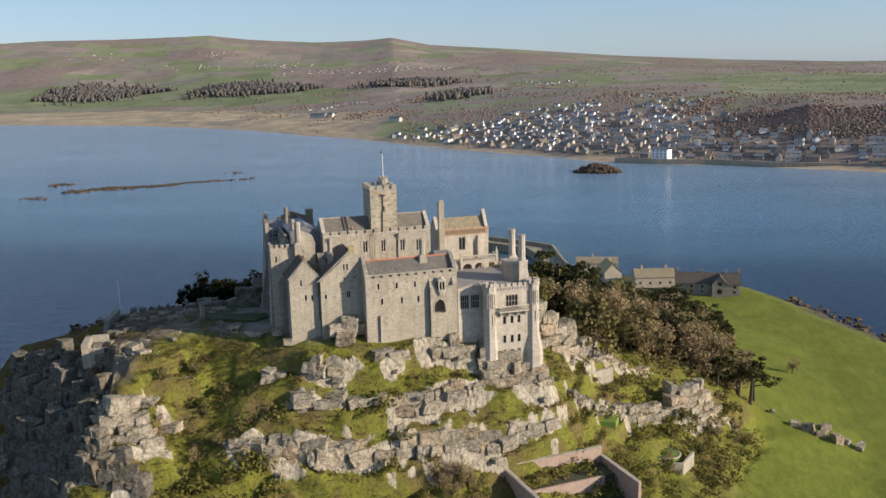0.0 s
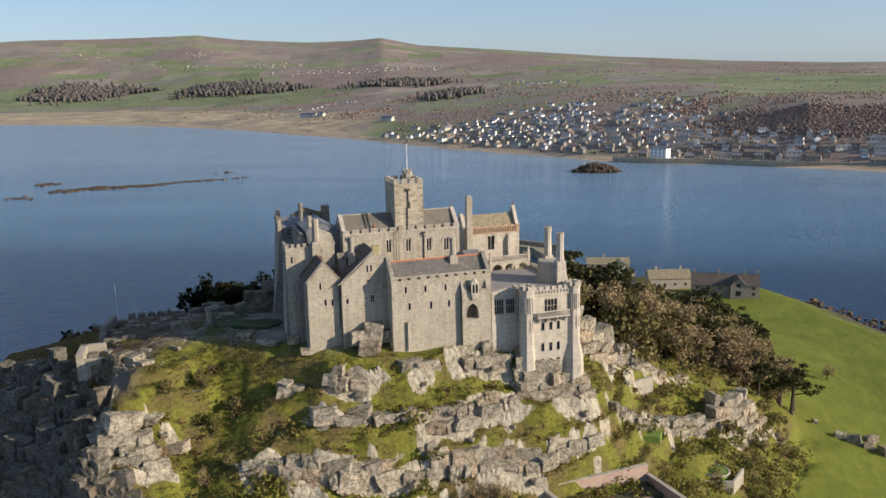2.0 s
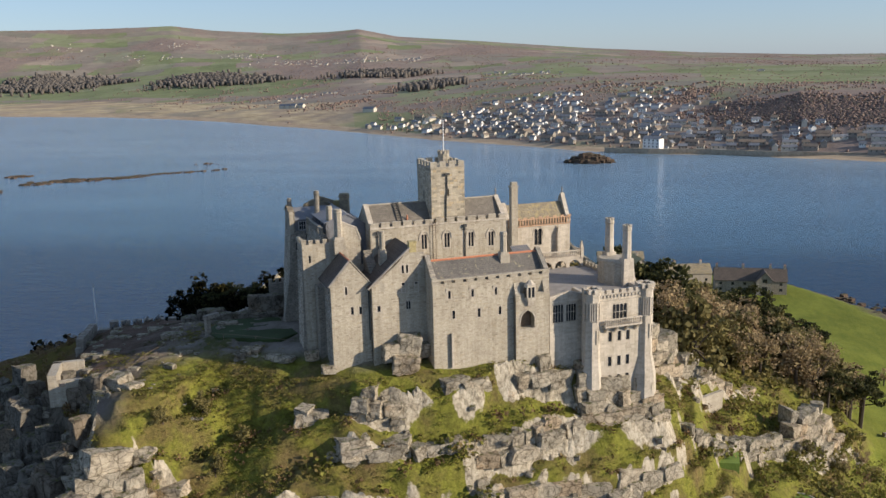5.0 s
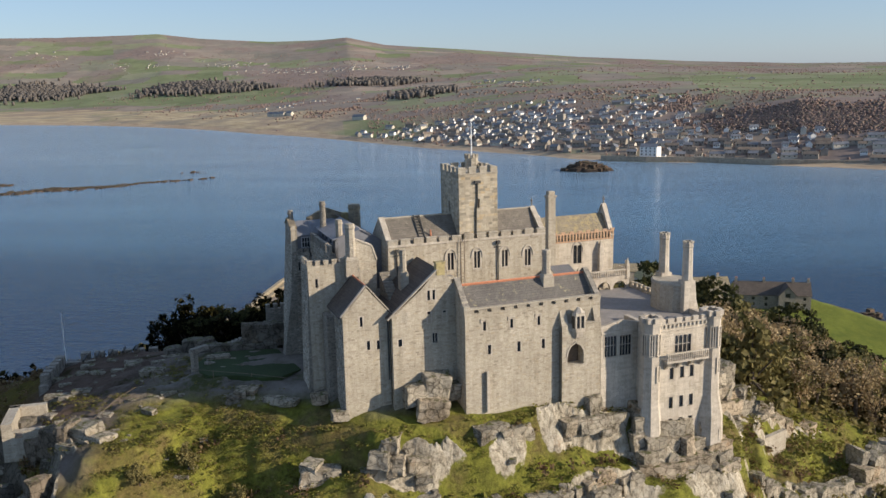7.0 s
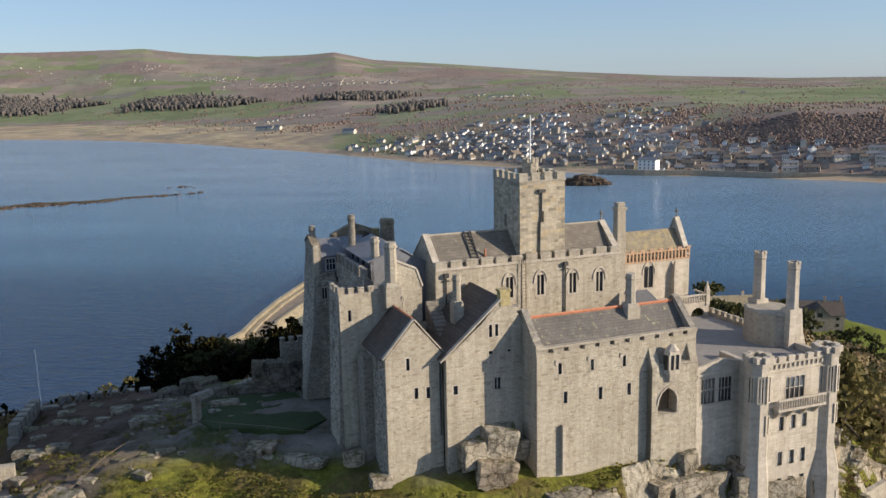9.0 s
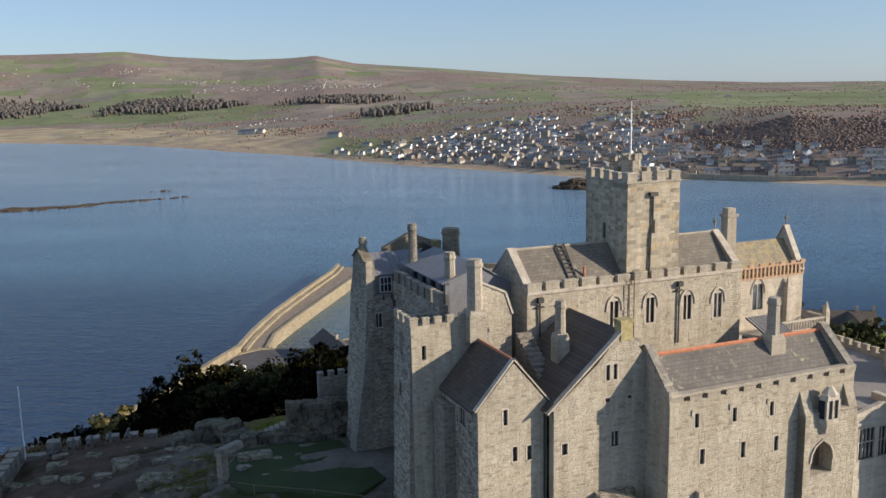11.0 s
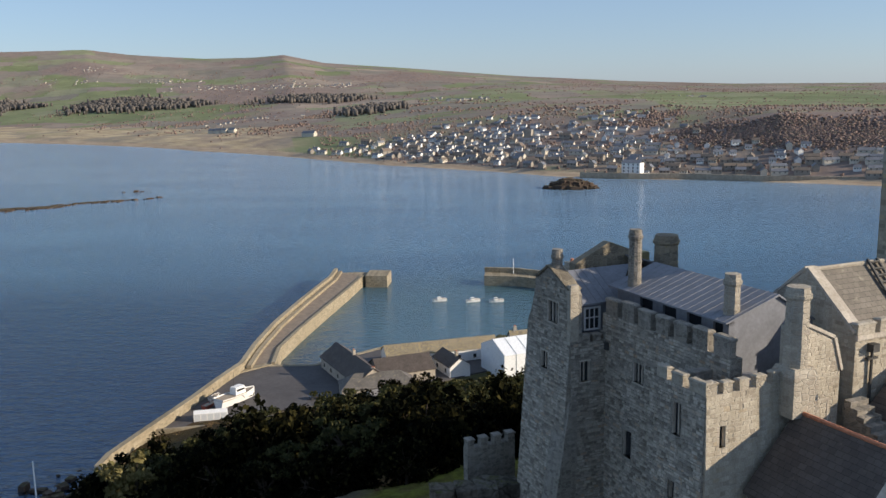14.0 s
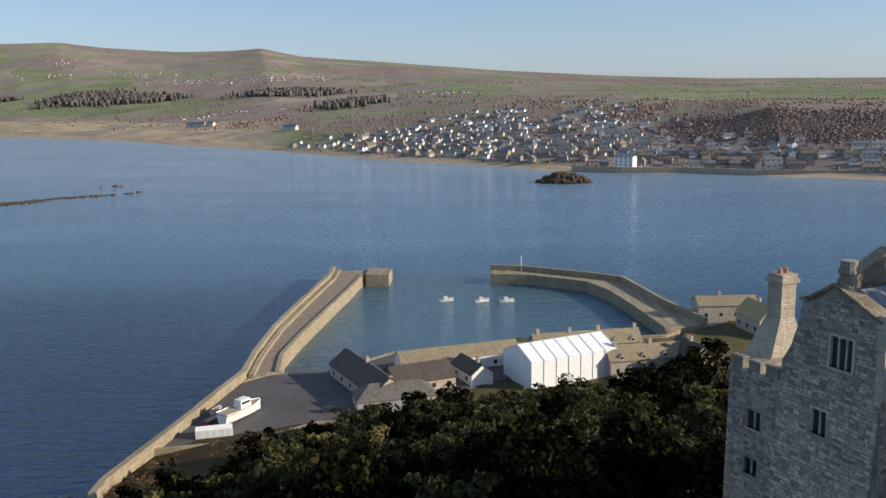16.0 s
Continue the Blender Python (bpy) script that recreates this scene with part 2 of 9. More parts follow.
def B():
    return bmesh.new()


def face(bm, *pts):
    return bm.faces.new([bm.verts.new(p) for p in pts])


def box(bm, x0, x1, y0, y1, z0, z1, t=0.0, tx0=None):
    """A box whose top is drawn in by t on all sides."""
    a = [bm.verts.new(p) for p in ((x0, y0, z0), (x1, y0, z0), (x1, y1, z0), (x0, y1, z0))]
    b = [bm.verts.new(p) for p in ((x0 + t, y0 + t, z1), (x1 - t, y0 + t, z1), (x1 - t, y1 - t, z1), (x0 + t, y1 - t, z1))]
    bm.faces.new(a[::-1]), bm.faces.new(b)
    for i in range(4):
        bm.faces.new((a[i], a[(i + 1) % 4], b[(i + 1) % 4], b[i]))
    return bm


def extrude(bm, pts, vec):
    """A prism on a flat outline."""
    vec = Vector(vec)
    a = [bm.verts.new(p) for p in pts]
    b = [bm.verts.new(Vector(p) + vec) for p in pts]
    bm.faces.new(a), bm.faces.new(b[::-1])
    n = len(a)
    for i in range(n):
        bm.faces.new((a[i], b[i], b[(i + 1) % n], a[(i + 1) % n]))
    return bm


def tube(bm, x, y, z0, z1, r0, r1=None, n=8, turn=None):
    r1 = r0 if r1 is None else r1
    turn = math.pi / n if turn is None else turn
    ring = lambda r, z: [bm.verts.new((x + r * math.cos(turn + 2 * math.pi * i / n), y + r * math.sin(turn + 2 * math.pi * i / n), z)) for i in range(n)]
    a, b = ring(r0, z0), ring(r1, z1)
    bm.faces.new(a[::-1]), bm.faces.new(b)
    for i in range(n):
        bm.faces.new((a[i], a[(i + 1) % n], b[(i + 1) % n], b[i]))
    return bm


def rod(bm, p, q, r, n=6):
    p, q = Vector(p), Vector(q)
    d = (q - p).normalized()
    s = d.orthogonal().normalized()
    t = d.cross(s)
    ring = lambda c: [bm.verts.new(c + r * (math.cos(2 * math.pi * i / n) * s + math.sin(2 * math.pi * i / n) * t)) for i in range(n)]
    a, b = ring(p), ring(q)
    bm.faces.new(a[::-1]), bm.faces.new(b)
    for i in range(n):
        bm.faces.new((a[i], a[(i + 1) % n], b[(i + 1) % n], b[i]))
    return bm


def battlements(parent, mat, p, q, z, h=0.85, width=1.0, gap=0.7, thick=0.5, inward=(0, 1)):
    """Single merlons with weathered copings along the line p-q, rising from z; they stand inward of the line by their thickness."""
    p, q = Vector((*p, 0)), Vector((*q, 0))
    ln = (q - p).length
    d = (q - p) / ln
    n = max(1, round((ln + gap) / (width + gap)))
    w = (ln - gap * (n - 1)) / n
    inn = Vector((*inward, 0)) * thick
    for i in range(n):
        a, b = p + d * (i * (w + gap) + random.uniform(-0.05, 0.05)), p + d * (i * (w + gap) + w + random.uniform(-0.05, 0.05))
        hh = h * random.uniform(0.9, 1.08)
        bm = B()
        levels = ((0.0, 0.0, 0.0), (0.80, 0.0, 0.0), (0.80, 0.06, 0.10), (0.92, 0.06, 0.10), (1.0, -0.05, -0.12))
        rings = []
        for f, g, t in levels:
            c = [a - d * g - inn * t, b + d * g - inn * t, b + d * g + inn * (1 + t), a - d * g + inn * (1 + t)]
            rings.append([bm.verts.new((v.x + random.uniform(-0.02, 0.02), v.y + random.uniform(-0.02, 0.02), z + hh * f)) for v in c])
        for lo, hi in zip(rings, rings[1:]):
            for k in range(4):
                bm.faces.new((lo[k], lo[(k + 1) % 4], hi[(k + 1) % 4], hi[k]))
        bm.faces.new(rings[-1])
        part("merlon", bm, mat, parent)


def stone_units(mat):
    """Eight rough stones of unit size, fronts a little drawn in, shared by all single wall stones."""
    out = []
    for k in range(8):
        rr = random.Random(100 + k)
        back = [(-0.5, 0, -0.5), (0.5, 0, -0.5), (0.5, 0, 0.5), (-0.5, 0, 0.5)]
        front = [(x * (0.90 + rr.uniform(-0.05, 0.04)), -1 - rr.uniform(-0.25, 0.25), z * (0.86 + rr.uniform(-0.07, 0.05))) for x, _, z in back]
        me = bpy.data.meshes.new("stone")
        me.from_pydata(back + front, [], [(4, 5, 6, 7), (0, 1, 5, 4), (1, 2, 6, 5), (2, 3, 7, 6), (3, 0, 4, 7)])
        me.materials.append(mat)
        out.append(me)
    return out


UNITS = {}


def clad(parent, mat, p, q, z0, z1, inward, holes=(), size=(0.55, 0.28), batter=0.0, zref=None, top=None, single=0, proud=None):
    """Courses of single stones on a wall's face; the first ones from the top are objects of their own, the rest joined."""
    dark = mat.name.startswith("dark")
    proud = proud or ((0.02, 0.06) if dark else (0.006, 0.024))
    gap = 0.045 if dark else 0.026
    rr = random.Random(int(abs(p[0] * 13 + p[1] * 7 + q[0] * 3 + z0 * 5)) + 1)
    p3, q3 = Vector((*p, 0)), Vector((*q, 0))
    ln = (q3 - p3).length
    d, inn = (q3 - p3) / ln, Vector((*inward, 0))
    zref = z1 if zref is None else zref
    stones = []
    z = z1
    while z > z0:
        h = size[1] * rr.uniform(0.75, 1.3)
        x = -rr.uniform(0, size[0])
        while x < ln:
            w = size[0] * rr.uniform(0.5, 1.55)
            a, b = max(x, 0.0), min(x + w, ln)
            x += w
            lo, hi = z - h + rr.uniform(-0.03, 0.03), z + rr.uniform(-0.03, 0.02)
            for u0, u1, v0, v1 in holes:
                if a < u1 + 0.14 and b > u0 - 0.14 and lo < v1 + 0.14 and hi > v0 - 0.14:
                    if (a + b) / 2 < (u0 + u1) / 2:
                        b = min(b, u0 - 0.14)
                    else:
                        a = max(a, u1 + 0.14)
            if b - a < 0.13 or (top and hi > min(top(a), top(b)) - 0.05):
                continue
            stones.append(((a + b) / 2, (lo + hi) / 2, b - a - gap, hi - lo - gap * 0.8, rr.uniform(*proud)))
        z -= h
    at = lambda u, zz, o: p3 + d * u - inn * (o + batter * (zref - zz)) + Vector((0, 0, zz))
    if single:
        units = UNITS.setdefault(mat.name, None) or stone_units(mat)
        UNITS[mat.name] = units
    for u, zz, w, h, o in stones[:single]:
        ob = new("stone", rr.choice(units))
        ob.parent = parent
        c = at(u, zz, -0.004)
        tilt = Vector((0, 0, 1)) + inn * batter
        ob.matrix_basis = Matrix(((d.x * w, inn.x * o, tilt.x * h, c.x), (d.y * w, inn.y * o, tilt.y * h, c.y), (0, 0, h, c.z), (0, 0, 0, 1)))
    V, F = [], []
    for u, zz, w, h, o in stones[single:]:
        n = len(V)
        V += [at(u + sx * w / 2, zz + sz * h / 2, -0.004) for sx, sz in ((-1, -1), (1, -1), (1, 1), (-1, 1))]
        V += [at(u + sx * w / 2 * rr.uniform(0.84, 0.95), zz + sz * h / 2 * rr.uniform(0.78, 0.92), o * rr.uniform(0.7, 1.3)) for sx, sz in ((-1, -1), (1, -1), (1, 1), (-1, 1))]
        F += [tuple(n + i for i in f) for f in ((4, 5, 6, 7), (0, 1, 5, 4), (1, 2, 6, 5), (2, 3, 7, 6), (3, 0, 4, 7))]
    if V:
        ob = mesh_ob("stonework", V, F, mat, parent)
        ob["kind"] = "stuff"


def walled(name, parent, mat, p, q, z0, z1, thick, holes=(), inward=(0, 1), tops=None, batter=0.0, single=0, low=54.0, size=None, label=""):
    """A wall with openings, faced with single stones above the ground."""
    ob = part(name, wall(B(), p, q, z0, z1, thick, holes, inward, tops, batter), mat, parent, label)
    if name.split("_")[0] not in ("north", "rear", "back", "east"):
        pm, sz = FACING[mat.name]
        clad(ob, pm, p, q, max(z0, low), z1 - 0.02, inward, holes, size or sz, batter, z1, None, single)
    return ob


FACING = {"granite_rubble": (PIECE, (0.46, 0.23)), "granite_rubble_dark": (PIECE_DARK, (0.38, 0.2)), "granite_ashlar_pale": (PIECE_PALE, (0.85, 0.4)), "granite_ashlar_weathered": (PIECE_TOWER, (0.75, 0.38))}


def wall(bm, p, q, z0, z1, thick, holes=(), inward=(0, 1), tops=None, batter=0.0):
    """A standing wall from p to q with real openings. holes: (along0, along1, zlow, zhigh). tops: (left, right) heights when the top slopes."""
    p, q = Vector((*p, 0)), Vector((*q, 0))
    ln = (q - p).length
    d = (q - p) / ln
    inn = Vector((*inward, 0))
    xs = sorted({0.0, ln, *[h[0] for h in holes], *[h[1] for h in holes]})
    zs = sorted({z0, z1, *[h[2] for h in holes], *[h[3] for h in holes]})
    hole = lambda x, z: any(h[0] < x < h[1] and h[2] < z < h[3] for h in holes)
    V = {}

    def vert(i, k, s):
        if (i, k, s) not in V:
            off = -inn * (batter * (z1 - zs[k]) if not s else 0)
            V[i, k, s] = bm.verts.new(p + d * xs[i] + inn * (thick * s) + off + Vector((0, 0, zs[k])))
        return V[i, k, s]

    nx, nz = len(xs) - 1, len(zs) - 1
    solid = [[not hole((xs[i] + xs[i + 1]) / 2, (zs[k] + zs[k + 1]) / 2) for k in range(nz)] for i in range(nx)]
    ok = lambda i, k: 0 <= i < nx and 0 <= k < nz and solid[i][k]
    for i in range(nx):
        for k in range(nz):
            if not solid[i][k]:
                continue
            bm.faces.new((vert(i, k, 0), vert(i + 1, k, 0), vert(i + 1, k + 1, 0), vert(i, k + 1, 0)))
            bm.faces.new((vert(i, k, 1), vert(i, k + 1, 1), vert(i + 1, k + 1, 1), vert(i + 1, k, 1)))
            if not ok(i - 1, k):
                bm.faces.new((vert(i, k, 0), vert(i, k + 1, 0), vert(i, k + 1, 1), vert(i, k, 1)))
            if not ok(i + 1, k):
                bm.faces.new((vert(i + 1, k, 0), vert(i + 1, k, 1), vert(i + 1, k + 1, 1), vert(i + 1, k + 1, 0)))
            if not ok(i, k - 1):
                bm.faces.new((vert(i, k, 0), vert(i, k, 1), vert(i + 1, k, 1), vert(i + 1, k, 0)))
            if not ok(i, k + 1):
                bm.faces.new((vert(i, k + 1, 0), vert(i + 1, k + 1, 0), vert(i + 1, k + 1, 1), vert(i, k + 1, 1)))
    return bm


def strip(bm, pts, out, w, deep):
    """One moulding of square section along a line on a wall's face."""
    out = Vector(out)
    rings = []
    for k, c in enumerate(pts):
        d = (pts[min(k + 1, len(pts) - 1)] - pts[max(k - 1, 0)]).normalized()
        s = d.cross(out).normalized() * w / 2
        rings.append([bm.verts.new(v) for v in (c - s, c + s, c + s + out * deep, c - s + out * deep)])
    for a, b in zip(rings, rings[1:]):
        for k in range(4):
            bm.faces.new((a[k], a[(k + 1) % 4], b[(k + 1) % 4], b[k]))
    bm.faces.new(rings[0]), bm.faces.new(rings[-1][::-1])
    return bm


def window(parent, at, along, out, w, h, lights=1, pointed=False, hood=False, trim=None, depth=0.32, bar=0.1, transom=False):
    """A window set in its opening: stone frame and mullions, dark panes. at: foot of its middle on the wall's face; along, out: unit directions on the plan."""
    trim = trim or STONE_PALE
    A, O = Vector((*along, 0)), Vector((*out, 0))
    at = Vector(at)
    P = lambda x, z, o: at + A * x + O * o + Vector((0, 0, z))
    bm = B()
    t = bar

    def bit(x0, x1, z0, z1, o0, o1):
        extrude(bm, [P(x0, z0, o0), P(x1, z0, o0), P(x1, z1, o0), P(x0, z1, o0)], O * (o1 - o0))

    bit(-w / 2 - t * 0.9, w / 2 + t * 0.9, -t * 1.1, 0.0, -depth, 0.07)
    bit(-w / 2 - t, -w / 2 + t * 0.5, 0, h, -depth, 0.025)
    bit(w / 2 - t * 0.5, w / 2 + t, 0, h, -depth, 0.025)
    bit(-w / 2 - t, w / 2 + t, h, h + t * 1.2, -depth, 0.03)
    lw = w / lights
    for i in range(1, lights):
        bit(-w / 2 + i * lw - t * 0.4, -w / 2 + i * lw + t * 0.4, 0, h, -depth * 0.8, -depth * 0.25)
    if transom:
        bit(-w / 2, w / 2, h * 0.52, h * 0.52 + t * 0.8, -depth * 0.8, -depth * 0.25)
    if pointed:
        for i in range(lights):
            c = -w / 2 + (i + 0.5) * lw
            r = min(lw * 0.8, h * 0.3)
            for s in (-1, 1):
                pts = [P(c + s * lw / 2, h - r, -depth * 0.25)]
                for k in range(5):
                    a = k / 4 * math.pi / 2
                    pts.append(P(c + s * lw / 2 * math.cos(a) ** 0.8, h - r + r * math.sin(a), -depth * 0.25))
                pts.append(P(c + s * lw / 2, h, -depth * 0.25))
                extrude(bm, pts[1:], -O * depth * 0.5)
    root = part("window", bm, trim, parent)
    bm = B()
    if hood:
        hw = w / 2 + t * 2.0
        pts = [(-hw, h * 0.62)] + [(-hw * math.cos(a), h * 0.62 + (h * 0.55 + t) * math.sin(a) ** 0.9) for a in [k / 6 * math.pi / 2 for k in range(1, 7)]]
        pts = pts + [(-x, z) for x, z in pts[-2::-1]]
        strip(bm, [P(x, z, 0.0) for x, z in pts], O, t * 1.1, 0.14)
        part("hood_mould", bm, trim, root)
        bm = B()
    face(bm, P(-w / 2, 0, -depth * 0.55), P(w / 2, 0, -depth * 0.55), P(w / 2, h, -depth * 0.55), P(-w / 2, h, -depth * 0.55))
    extrude(bm, [P(-w / 2, 0, -depth * 0.6), P(w / 2, 0, -depth * 0.6), P(w / 2, h, -depth * 0.6), P(-w / 2, h, -depth * 0.6)], -O * 0.03)
    part("pane", bm, GLASS, root)
    return root


def roof_pair(bm, x0, x1, y0, yr, y1, ze0, zr, ze1, t=0.22):
    """Two slopes with thickness, ridge along x at yr."""
    for (ya, za, yb, zb) in ((y0, ze0, yr, zr), (yr, zr, y1, ze1)):
        extrude(bm, [(x0, ya, za), (x1, ya, za), (x1, yb, zb), (x0, yb, zb)], (0, 0, t))
    return bm


def chimney(parent, name, x, y, z0, z1, r, n=8, mat=None, pots=0, base=None):
    mat = mat or STONE
    bm = B()
    h = z1 - z0
    if base:
        bw, bh = base
        box(bm, x - bw, x + bw, y - bw, y + bw, z0 - 0.6, z0 + bh)
        box(bm, x - bw, x + bw, y - bw, y + bw, z0 + bh, z0 + bh + 0.5, max(0.0, bw - r))
    tube(bm, x, y, z0, z1 - 0.75, r * 1.05, r * 0.94, n)
    cap = 1.1 if r > 0.55 else 1.14
    tube(bm, x, y, z1 - 0.75, z1 - 0.6, r * 0.95, r * cap, n)
    tube(bm, x, y, z1 - 0.6, z1 - 0.42, r * cap, r * cap, n)
    tube(bm, x, y, z1 - 0.42, z1, r * 1.0, r * 0.92, n)
    for f in (0.35, 0.68):
        tube(bm, x, y, z0 + (h - 0.75) * f, z0 + (h - 0.75) * f + 0.09, r * 1.04, r * 1.04, n)
    ob = part(name, bm, mat, parent)
    for i in range(pots):
        bm = B()
        tube(bm, x + (i - (pots - 1) / 2) * 0.5, y, z1 - 0.05, z1 + 0.45, 0.17, 0.13, 8)
        part("chimney_pot", bm, TERRACOTTA, ob)
    return ob


# ---- the island: closed height lines on the plan, from the shore to the castle rock ----
SHORE = [(-188, 335), (-205, 250), (-205, 170), (-170, 100), (-100, 78), (-30, 90), (40, 120), (96, 180), (108, 236), (118, 290), (116, 370), (100, 405), (84, 440), (60, 474), (-8, 482), (-30, 462), (-78, 462), (-128, 438), (-147, 418), (-169, 416), (-177, 372), (-183, 352)]
LOW = [(-184, 333), (-188, 300), (-190, 200), (-160, 125), (-100, 100), (-40, 108), (30, 135), (84, 186), (96, 240), (106, 300), (104, 365), (86, 400), (74, 436), (56, 466), (-8, 476), (-30, 458), (-78, 458), (-128, 434), (-148, 414), (-168, 412), (-175, 372), (-181, 352)]
FLAT = [(-181, 335), (-183, 300), (-184, 205), (-156, 130), (-100, 104), (-40, 112), (22, 150), (58, 198), (70, 240), (76, 300), (74, 350), (50, 385), (0, 396), (-60, 394), (-106, 390), (-128, 380), (-142, 376), (-172, 364)]
H10 = [(-172, 310), (-182, 215), (-165, 145), (-110, 112), (-55, 122), (0, 158), (26, 198), (40, 238), (46, 262), (44, 300), (34, 340), (5, 362), (-40, 356), (-100, 352), (-148, 340)]
H25 = [(-178, 230), (-165, 172), (-138, 157), (-120, 149), (-106, 138), (-96, 138), (-70, 152), (-48, 166), (-30, 175), (-18, 184.5), (-2, 198), (10, 222), (18, 238), (26, 247), (26, 262), (10, 300), (-40, 305), (-90, 298), (-140, 275)]
H40 = [(-165, 214), (-152, 186), (-136, 174), (-120, 167), (-110, 156), (-102, 149), (-96, 152), (-89, 163), (-84, 164), (-77, 161), (-62, 165.5), (-52, 171), (-41, 177.5), (-25, 185.6), (-13, 192.5), (-10, 206), (-7, 222), (-5, 238), (-14, 252), (-45, 262), (-80, 258), (-115, 250), (-145, 235)]
H54 = [(-121, 204.5), (-119, 190), (-112, 175.5), (-106, 170), (-101, 164), (-95, 168), (-91, 180), (-83, 179.5), (-76, 177), (-64, 174.5), (-51, 180), (-41, 186.5), (-33, 193.5), (-27, 204), (-24, 218), (-34, 230), (-60, 232), (-88, 224), (-106, 212)]
H60 = [(-97.5, 200), (-96, 187), (-82, 186.3), (-68, 182), (-56, 188), (-44, 196), (-36, 206), (-42, 220), (-62, 216), (-84, 206)]


def line_dist(px, py, ring):
    """Distance to a closed outline, and whether inside."""
    best = np.full(px.shape, 1e9)
    inside = np.zeros(px.shape, bool)
    n = len(ring)
    for i in range(n):
        (ax, ay), (bx, by) = ring[i], ring[(i + 1) % n]
        dx, dy = bx - ax, by - ay
        t = np.clip(((px - ax) * dx + (py - ay) * dy) / (dx * dx + dy * dy), 0, 1)
        best = np.minimum(best, np.hypot(px - ax - t * dx, py - ay - t * dy))
        cross = (ay > py) != (by > py)
        with np.errstate(divide="ignore", invalid="ignore"):
            inside ^= cross & (px < ax + (py - ay) * dx / (dy if dy else 1e-9))
    return best, inside


RINGS = ((0.0, SHORE), (3.4, LOW), (4.0, FLAT), (10.0, H10), (25.0, H25), (40.0, H40), (54.0, H54), (57.1, H60))


def land_smooth(px, py):
    px, py = np.asarray(px, float), np.asarray(py, float)
    d = [line_dist(px, py, ring) for _, ring in RINGS]
    z = np.where(d[0][1], 0.0, -np.minimum(d[0][0] * 0.25, 6.0))
    for k in range(len(RINGS)):
        inn = d[k][1]
        if k + 1 < len(RINGS):
            z0, z1 = RINGS[k][0], RINGS[k + 1][0]
            f = d[k][0] / (d[k][0] + d[k + 1][0] + 1e-6)
            z = np.where(inn, z0 + (z1 - z0) * f, z)
        else:
            z = np.where(inn, RINGS[k][0] + np.minimum(d[k][0] * 0.10, 1.0), z)
    return z


def hash2(ix, iy, s):
    h = np.sin(ix * 127.1 + iy * 311.7 + s * 74.7) * 43758.5453
    return h - np.floor(h)


def vnoise(x, y, s=0):
    ix, iy = np.floor(x), np.floor(y)
    fx, fy = x - ix, y - iy
    fx, fy = fx * fx * (3 - 2 * fx), fy * fy * (3 - 2 * fy)
    a, b, c, d = hash2(ix, iy, s), hash2(ix + 1, iy, s), hash2(ix, iy + 1, s), hash2(ix + 1, iy + 1, s)
    return (a + (b - a) * fx) * (1 - fy) + (c + (d - c) * fx) * fy


def fbm(x, y, s=0, octaves=4):
    return sum(vnoise(x * 2 ** k, y * 2 ** k, s + k) / 2 ** k for k in range(octaves)) / 2 - 0.5 + 0.03


def joints(px, py, turn, lx, ly, s):
    """Granite joints: rectangular blocks in offset courses. Gives a value for each block and the distance to its joint."""
    c, n = math.cos(turn), math.sin(turn)
    wob = fbm(px / 5, py / 5, s + 50) * 1.6
    a, b = (px * c + py * n + wob) / lx, (-px * n + py * c + wob) / ly
    ib = np.floor(b)
    a = a + hash2(ib, ib * 0 + 3, s) * 1.0
    ia = np.floor(a)
    fa, fb = a - ia, b - ib
    edge = np.minimum(np.minimum(fa, 1 - fa) * lx, np.minimum(fb, 1 - fb) * ly)
    tilt = (fa - 0.5) * (hash2(ia, ib, s + 2) - 0.5) * lx + (fb - 0.5) * (hash2(ia, ib, s + 3) - 0.6) * ly
    return hash2(ia, ib, s + 1), edge, tilt


